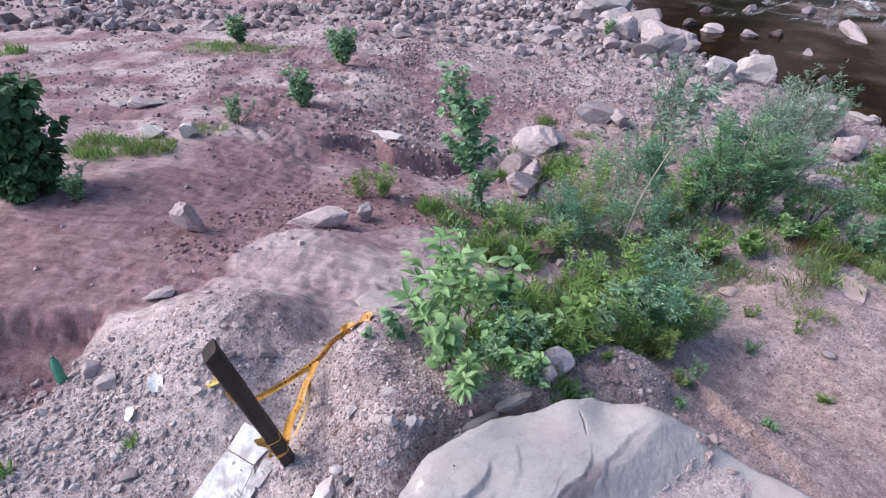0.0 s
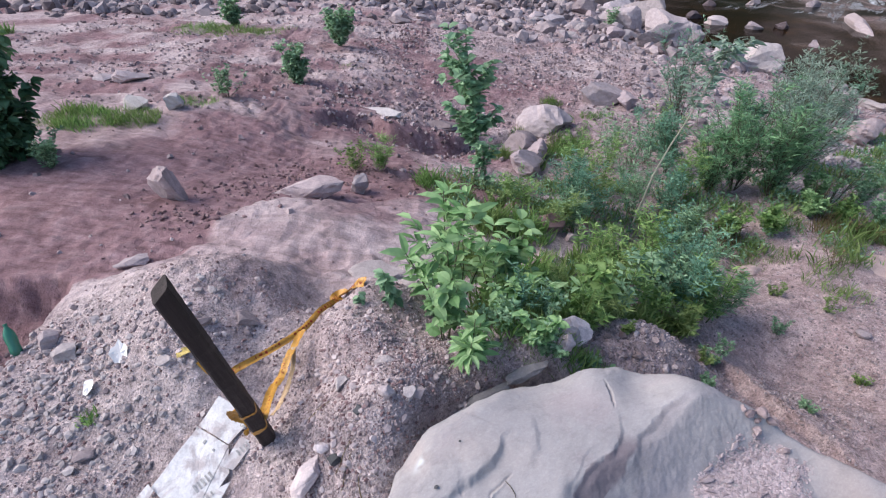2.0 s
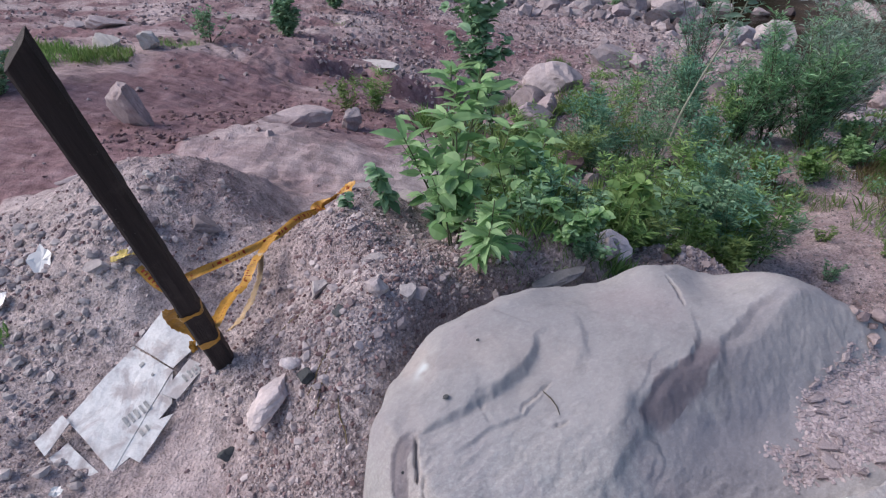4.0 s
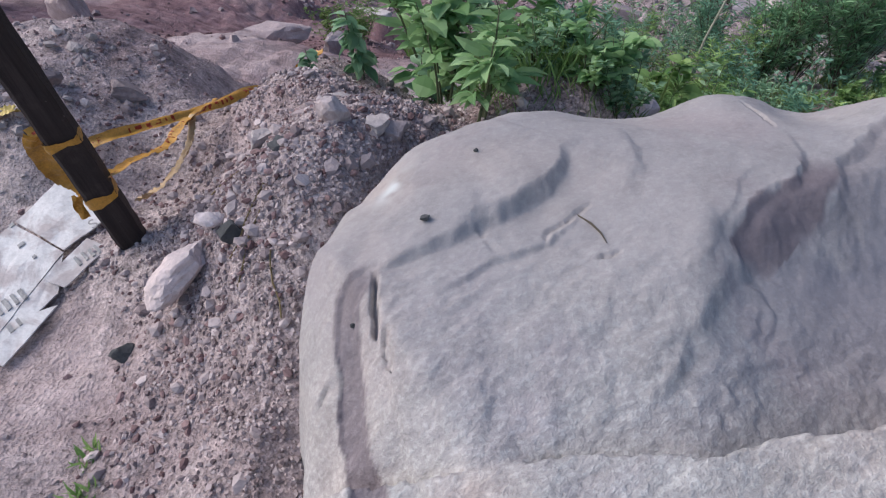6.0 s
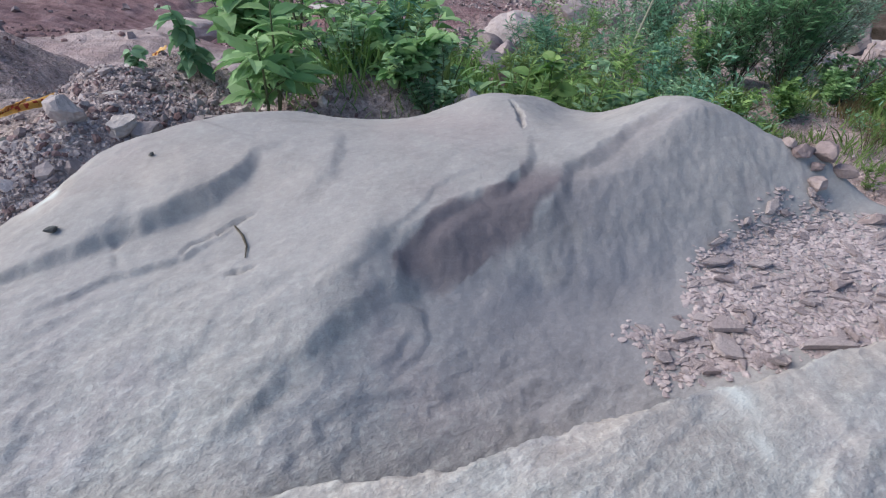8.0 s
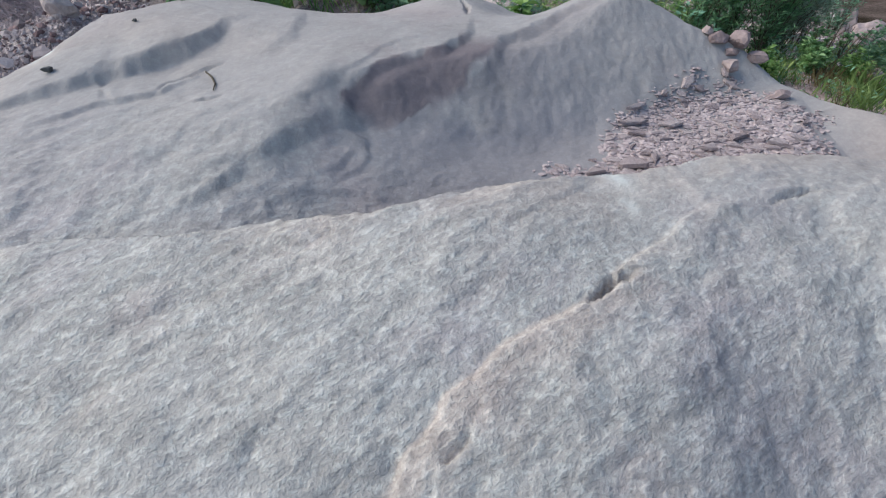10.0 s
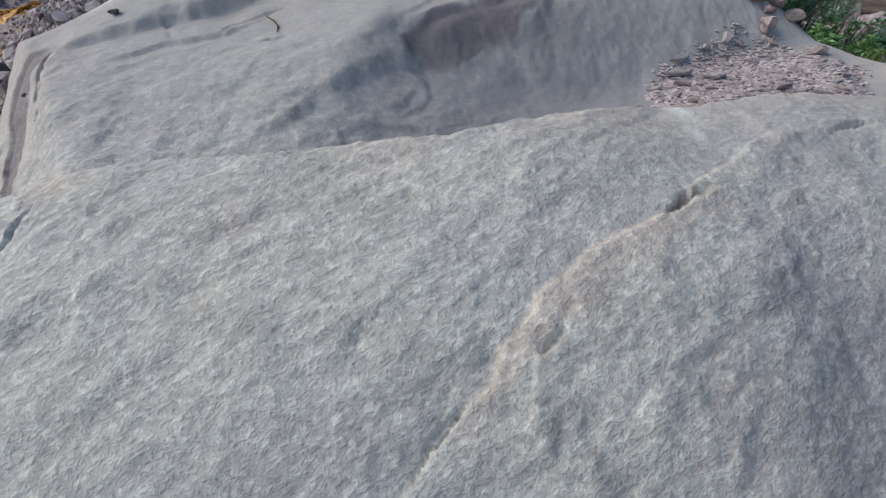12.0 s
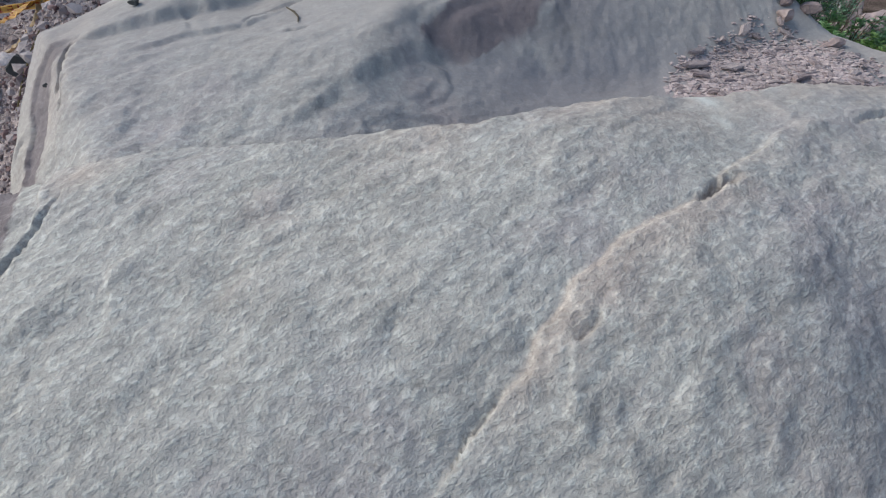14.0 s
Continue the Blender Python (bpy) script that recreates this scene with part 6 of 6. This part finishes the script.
plant("leafy_shrub", 0.15, 5.35, "broad-leaved shrub with large pale green leaves", "shrub", MID, 904, 1.25, 0.6, 6, 3, 10, "long", 0.24, LIGHTLEAF, bare=0.3, droop=0.35, thick=0.010)
plant("leafy_shrub", -0.15, 4.62, "low broad-leaved weed at the mound's edge", "weed", MID, 905, 0.45, 0.6, 5, 1, 10, "broad", 0.13, BROAD, bare=0.1, droop=0.3, thick=0.006)
plant("leafy_shrub", -0.56, 4.56, "small drooping dark green seedling on the mound", "seedling", MID, 906, 0.46, 0.10, 2, 1, 16, "broad", 0.13, BROAD, bare=0.2, droop=1.3, thick=0.006)
plant("leafy_shrub", -0.85, 4.52, "tiny green seedling on the mound", "seedling", MID, 907, 0.22, 0.3, 2, 1, 8, "broad", 0.08, BROAD, bare=0.2, droop=0.8, thick=0.004)
plant("leafy_shrub", 0.95, 3.78, "low green weed climbing beside the boulder", "weed", MID, 908, 0.45, 0.55, 7, 3, 22, "small", 0.055, BROAD, bare=0.1, thick=0.004)
plant("leafy_shrub", 0.75, 4.35, "thin-leaved weed behind the boulder", "weed", MID, 909, 0.6, 0.4, 8, 3, 20, "narrow", 0.10, WILLOW, bare=0.15, thick=0.004)
plant("leafy_shrub", 0.62, 9.9, "tall slender sapling with grey-green leaves on its upper half", "sapling", "saplings in the gully", 910, 3.45, 0.05, 2, 10, 44, "broad", 0.22, BROAD, bare=0.34, droop=0.35, thick=0.022, lean=(0.06, 0))
plant("leafy_shrub", 0.85, 9.5, "slender sapling with grey-green leaves", "sapling", "saplings in the gully", 911, 1.3, 0.25, 3, 4, 20, "broad", 0.15, BROAD, bare=0.2, droop=0.4, thick=0.010)
plant("leafy_shrub", 3.60, 9.05, "tall leaning sapling, long bare pale stem and leaves at its top", "sapling", "saplings in the gully", 912, 5.2, 0.02, 1, 8, 44, "long", 0.20, SILVER, PALESTEM, bare=0.70, droop=0.5, thick=0.021, lean=(0.13, 0.0), flowers=60)

for k, (x, y, h, kind, mat) in enumerate(((0.62, 4.62, 0.85, "long", FRESH), (1.0, 4.75, 0.5, "broad", LIGHTLEAF), (1.40, 5.10, 0.85, "long", LIGHTLEAF), (1.75, 5.15, 0.9, "broad", FRESH), (2.25, 5.65, 1.0, "long", BROAD), (0.75, 5.4, 1.0, "broad", LIGHTLEAF), (2.9, 6.3, 1.0, "broad", BROAD), (3.5, 6.0, 0.9, "long", FRESH))):
    plant("leafy_shrub", x, y, "upright broad-leaved weed with fresh green leaves", "weed", MID, 1300 + k, h, 0.3, 4, 2, 15, kind, 0.17, mat, bare=0.15, droop=0.35, thick=0.008)

for k, (x, y, h) in enumerate(((0.50, 3.95, 0.38), (0.78, 3.85, 0.34), (1.50, 3.98, 0.34), (0.62, 4.25, 0.5), (1.0, 4.3, 0.5))):
    plant("leafy_shrub", x, y, "low leafy weed at the back of the boulder", "weed", MID, 1320 + k, h, 0.7, 6, 3, 16, "broad" if k % 2 else "small", 0.10 if k % 2 else 0.07, (BROAD, LIGHTLEAF)[k % 2], bare=0.1, droop=0.3, thick=0.005)

# low fresh weeds in front of the gully: x, y, height, spread
FRESHES = [(0.9, 4.80, 0.3, 0.6), (1.55, 4.85, 0.45, 0.6), (2.0, 5.2, 0.45, 0.6), (2.75, 5.75, 0.5, 0.6), (3.2, 5.7, 0.4, 0.6), (2.30, 5.95, 0.75, 0.5), (2.55, 6.35, 0.85, 0.5), (2.05, 6.45, 0.7, 0.6), (1.60, 5.75, 0.5, 0.7), (1.25, 5.35, 0.5, 0.7)]
FRESHES += [(1.95, 8.1, 0.6, 0.6), (1.35, 8.9, 0.6, 0.6), (0.9, 8.4, 0.5, 0.7), (2.5, 7.4, 0.6, 0.6), (0.70, 5.00, 0.45, 0.5), (1.40, 4.85, 0.3, 0.6), (3.05, 9.4, 0.8, 0.5), (2.75, 10.2, 0.9, 0.5), (-1.75, 9.75, 0.55, 0.6), (-1.25, 9.75, 0.6, 0.5), (3.9, 8.3, 0.6, 0.5)]
for k, (x, y, h, w) in enumerate(FRESHES):
    plant("weed", x, y, "bushy fresh green weed with fine leaves", "weed", "fresh green weeds", 920 + k, 1.35 * h, w, 8, 5, 24, "small" if k % 3 == 0 else "narrow", 0.065 if k % 3 == 0 else 0.13, FRESH if k % 2 else GRASS, bare=0.12, thick=0.004)
WEEDS = [(3.8, 9.6, 1.0, 0.5), (4.4, 9.4, 0.9, 0.5), (5.0, 10.2, 1.1, 0.5), (4.0, 12.0, 1.2, 0.5), (5.0, 12.4, 1.2, 0.5), (3.2, 12.2, 1.0, 0.5), (2.3, 8.3, 0.7, 0.5), (3.9, 7.6, 0.9, 0.5), (5.6, 12.8, 1.2, 0.5), (3.05, 6.10, 0.95, 0.45), (3.45, 6.15, 1.0, 0.45)]
WEEDS += [(3.85, 6.20, 1.0, 0.40), (4.15, 6.45, 0.85, 0.5), (3.6, 6.7, 1.25, 0.35), (3.2, 6.9, 1.1, 0.4), (4.3, 7.6, 1.0, 0.5), (2.6, 8.8, 0.9, 0.5), (4.2, 8.8, 0.6, 0.5), (4.6, 8.6, 0.8, 0.6), (2.4, 9.3, 1.0, 0.5), (3.3, 10.6, 1.5, 0.4), (4.1, 11.2, 1.4, 0.45), (4.6, 10.1, 0.9, 0.6)]
for k, (x, y, h, w) in enumerate(WEEDS):
    plant("weed", x, y, "dense green weed bush with narrow leaves", "weed", "narrow-leaved weeds", 950 + k, 1.3 * h, w, 8, 6, 24, "small" if k % 4 == 1 else "narrow", 0.07 if k % 4 == 1 else 0.14, (BROAD, WILLOW, FRESH)[k % 3], bare=0.12, thick=0.006)
WILLOWS = [(6.3, 10.6, 2.3, 0.40), (6.9, 10.3, 1.9, 0.45), (5.7, 10.5, 1.6, 0.5), (7.5, 10.9, 2.3, 0.40), (8.3, 12.2, 2.6, 0.38), (9.2, 13.0, 2.4, 0.36), (10.4, 15.2, 2.6, 0.30), (7.3, 12.6, 2.0, 0.5), (13.6, 18.2, 1.9, 0.35), (5.2, 11.6, 1.5, 0.5), (6.6, 14.8, 2.6, 0.35)]
for k, (x, y, h, w) in enumerate(WILLOWS):
    plant("willow_shrub", x, y, "grey-green willow-like shrub with thin upright stems", "shrub", "willow shrubs by the river", 970 + k, 1.1 * h, w, 13, 10, 36 if k < 8 else 24, "narrow", 0.16, (MIDLEAF if k < 3 else WILLOW, SILVER)[k in (3, 4, 5, 6)], TWIG, bare=0.10, thick=0.010, droop=0.1)
LOW = [(8.1, 9.6, 0.5, 0.8), (8.9, 9.4, 0.6, 0.8), (7.2, 9.4, 0.45, 0.8), (6.2, 8.8, 0.5, 0.7), (9.8, 9.8, 0.6, 0.7), (10.6, 10.6, 0.7, 0.7), (11.8, 12.9, 1.0, 0.6), (12.9, 13.9, 1.1, 0.6), (7.9, 10.3, 0.6, 0.7), (5.4, 8.9, 0.5, 0.7), (9.2, 10.6, 0.8, 0.6), (11.0, 11.6, 0.8, 0.6)]
for k, (x, y, h, w) in enumerate(LOW):
    plant("weed", x, y, "low spreading green weed on the slope", "weed", "low weeds on the slope", 990 + k, 1.4 * h, w, 10, 5, 24, "small", 0.10, (FRESH, BROAD, LIGHTLEAF)[k % 3], bare=0.1, thick=0.004)
for k, (x, y, h) in enumerate(((5.93, 6.5, 0.34), (5.05, 6.25, 0.3), (5.35, 7.0, 0.3), (4.25, 4.42, 0.22), (8.55, 8.25, 0.45), (3.5, 5.25, 0.38), (3.3, 5.1, 0.3), (3.75, 5.5, 0.3), (2.05, 4.75, 0.2), (3.05, 4.55, 0.18), (5.6, 5.2, 0.2))):
    plant("weed", x, y, "small sprig of dull green weed on sandy soil", "weed", "sprigs on the sandy slope", 1010 + k, h, 0.5, 7, 3, 16, "small", 0.045, BROAD if k % 2 else GRASS, bare=0.1, thick=0.003)
plant("dead_weed", 6.75, 7.75, "dry brown weed stalk on the slope", "weed", "", 1030, 0.55, 0.4, 7, 4, 8, "small", 0.04, STRAW, TWIG, bare=0.2, thick=0.006)
plant("dead_weed", 7.61, 9.73, "dark dry weed stalks on the slope", "weed", "", 1032, 1.0, 0.35, 6, 4, 6, "small", 0.04, STRAW, TWIG, bare=0.2, thick=0.012)
plant("dead_weed", 8.45, 10.45, "dark dry weed stalks on the slope", "weed", "", 1033, 1.0, 0.4, 6, 4, 6, "small", 0.04, STRAW, TWIG, bare=0.2, thick=0.012)
plant("dead_weed", 7.9, 9.0, "dry brown weed stalk on the slope", "weed", "", 1031, 0.5, 0.4, 7, 4, 8, "small", 0.04, STRAW, TWIG, bare=0.2, thick=0.006)

# shrubs on the flat
plant("castor_bush", -7.75, 8.85, "dense dark green bush with large drooping leaves", "bush", "", 1040, 2.3, 0.30, 14, 6, 30, "broad", 0.27, DARKLEAF, bare=0.06, droop=0.9, thick=0.02)
for k, (x, y, h) in enumerate(((-7.3, 8.8, 1.5), (-7.9, 8.6, 1.6), (-7.5, 8.4, 0.9))):
    plant("castor_bush", x, y, "lower part of a dense dark green bush", "bush", "", 1050 + k, h, 0.6, 10, 5, 22, "broad", 0.22, DARKLEAF, bare=0.04, droop=0.7, thick=0.012)
plant("weed", -6.6, 8.45, "green weed at the foot of the dark bush", "weed", "", 1041, 0.65, 0.5, 10, 5, 20, "small", 0.08, BROAD, bare=0.05, thick=0.005)
plant("bush", -4.08, 15.2, "small dense dark green bush on the bare flat", "bush", "bushes on the flat", 1042, 1.15, 0.38, 14, 6, 26, "broad", 0.13, BROAD, bare=0.05, droop=0.5, thick=0.01)
plant("bush", -3.80, 20.6, "small dense dark green bush on the bare flat", "bush", "bushes on the flat", 1043, 1.5, 0.52, 17, 6, 26, "broad", 0.16, BROAD, bare=0.05, droop=0.5, thick=0.01)
plant("bush", -9.0, 24.6, "small green bush rising from a grass patch", "bush", "bushes on the flat", 1044, 1.25, 0.52, 15, 6, 26, "broad", 0.14, BROAD, bare=0.05, droop=0.4, thick=0.01)
plant("bush", -5.2, 12.9, "sparse dull green weed bush with dry stalks", "bush", "bushes on the flat", 1045, 0.75, 0.75, 12, 4, 14, "small", 0.10, BROAD, TWIG, bare=0.2, thick=0.007)
plant("bush", 11.0, 37.3, "dull green weed growing between the river boulders", "bush", "", 1046, 1.5, 0.5, 9, 4, 14, "small", 0.2, BROAD, bare=0.1, thick=0.012)
for k, (x, y, w, h, n) in enumerate(((-8.0, 10.95, 0.75, 0.30, 900), (-7.2, 10.9, 0.75, 0.30, 1000), (-6.5, 11.0, 0.55, 0.30, 800), (-5.75, 12.25, 0.55, 0.18, 500), (-8.3, 22.6, 1.5, 0.28, 1300), (-9.6, 22.9, 1.3, 0.28, 1000), (-6.9, 22.5, 1.1, 0.25, 700), (-17.2, 21.9, 0.5, 0.6, 250), (-3.0, 17.6, 0.5, 0.12, 250))):
    tuft("grass_patch", x, y, "short yellow-green grass on the bare flat", "grass", "grass patches on the flat", 1060 + k, h, w, n, FRESH if k % 2 else GRASS)
for k, (x, y, h) in enumerate(((0.55, 4.55, 0.9), (0.80, 4.50, 0.7), (1.10, 5.05, 0.9), (0.30, 4.40, 0.5), (1.5, 5.0, 0.7))):
    tuft("tall_grass", x, y, "tall upright yellow-green grass behind the boulder", "grass", "tall grass behind the boulder", 1130 + k, h, 0.16, 46, GRASS, 0.022)
GRASSES = [(0.55, 3.85, 0.3), (0.8, 3.95, 0.32), (0.98, 4.12, 0.3), (1.36, 3.92, 0.28), (1.6, 3.95, 0.25), (2.2, 12.5, 0.5), (2.9, 13.1, 0.5), (3.5, 13.7, 0.5), (1.4, 12.9, 0.4), (1.1, 5.0, 0.45), (1.55, 5.3, 0.5), (0.6, 5.2, 0.5), (1.9, 5.6, 0.45), (2.5, 5.6, 0.4), (2.9, 5.75, 0.35), (1.2, 6.2, 0.5), (1.7, 6.7, 0.5), (2.3, 7.0, 0.5), (3.0, 7.4, 0.5)]
GRASSES += [(2.0, 9.0, 0.5), (0.8, 7.6, 0.45), (1.4, 7.6, 0.5), (0.4, 6.6, 0.4), (0.2, 8.9, 0.4), (-0.2, 9.4, 0.35), (2.6, 11.2, 0.5), (6.7, 7.7, 0.4), (7.2, 8.0, 0.4), (6.3, 7.2, 0.35), (6.5, 6.9, 0.3), (7.6, 8.6, 0.45), (5.0, 9.3, 0.45), (5.9, 9.5, 0.45), (6.7, 9.2, 0.4), (3.0, 13.9, 0.5), (2.2, 14.3, 0.5), (4.4, 15.6, 0.3), (3.4, 16.6, 0.3)]
for k, (x, y, h) in enumerate(GRASSES):
    tuft("grass_clump", x, y, "clump of green wild grass among the weeds", "grass", "wild grass clumps", 1080 + k, h, 0.35, 70 if x > 6 and y < 9 else 260, GRASS if k % 3 or x > 6 else FRESH)
q = np.random.default_rng(1150)
for k in range(26):
    x, y = float(q.uniform(4.6, 9.6)), float(q.uniform(7.9, 9.2))
    tuft("grass_clump", x, y + 0.12 * max(0, x - 6), "tuft of yellow-green grass on the sandy slope", "grass", "grass on the sandy slope", 1160 + k, float(q.uniform(0.22, 0.42)), 0.30, 110, STRAW if k % 6 == 0 else GRASS)
for k, (x, y) in enumerate(((-1.35, 2.21), (-1.29, 2.06), (-3.28, 3.45), (-4.35, 3.05), (4.9, 8.0), (7.5, 8.9))):
    tuft("grass_sprig", x, y, "little sprig of green grass in the gravel", "grass", "sprigs in the gravel", 1110 + k, 0.10 if k < 2 else 0.22, 0.05 if k < 2 else 0.10, 26 if k < 2 else 50, FRESH, 0.08)


# ---- undergrowth that fills the gully and the slope behind the boulder ----
def undergrowth(label, seed, n, leaf, long, material, upright, lift):
    r = np.random.default_rng(seed)
    x, y = r.uniform(-0.5, 15, n), r.uniform(4.0, 17, n)
    keep = r.uniform(0, 1, n) < green_zone(x, y)
    x, y = x[keep], y[keep]
    k = len(x)
    h = lift * r.uniform(0, 1, k) ** 1.5 * np.clip(0.6 + 0.8 * fbm(x * 1.7, y * 1.7, 2, 271), 0.15, 1.6)
    b = r.uniform(0, 2 * math.pi, k)
    way = np.stack([np.cos(b), np.sin(b), upright * r.uniform(0.5, 1.5, k)], -1)
    size = long * r.uniform(0.5, 1.3, k) * (1 + 0.06 * np.maximum(y - 6, 0))
    m = leaf_frames(r, way, 0 * b, 0.7) * size[:, None, None]
    v, f = repeat([LEAVES[leaf]], np.zeros(k, int), m, np.stack([x, y, land(x, y) + h], -1))
    tagged(new("undergrowth", mesh_of("undergrowth", v, f, material)), label, "undergrowth", kind="stuff")


undergrowth("mixed low green weeds filling the gully", 1201, 75000, "small", 0.06, BROAD, 0.5, 0.32)
undergrowth("fresh yellow-green grass among the weeds", 1202, 45000, "narrow", 0.15, GRASS, 2.2, 0.12)
undergrowth("grey-green narrow-leaved weeds in the gully", 1203, 60000, "narrow", 0.09, WILLOW, 0.8, 0.45)
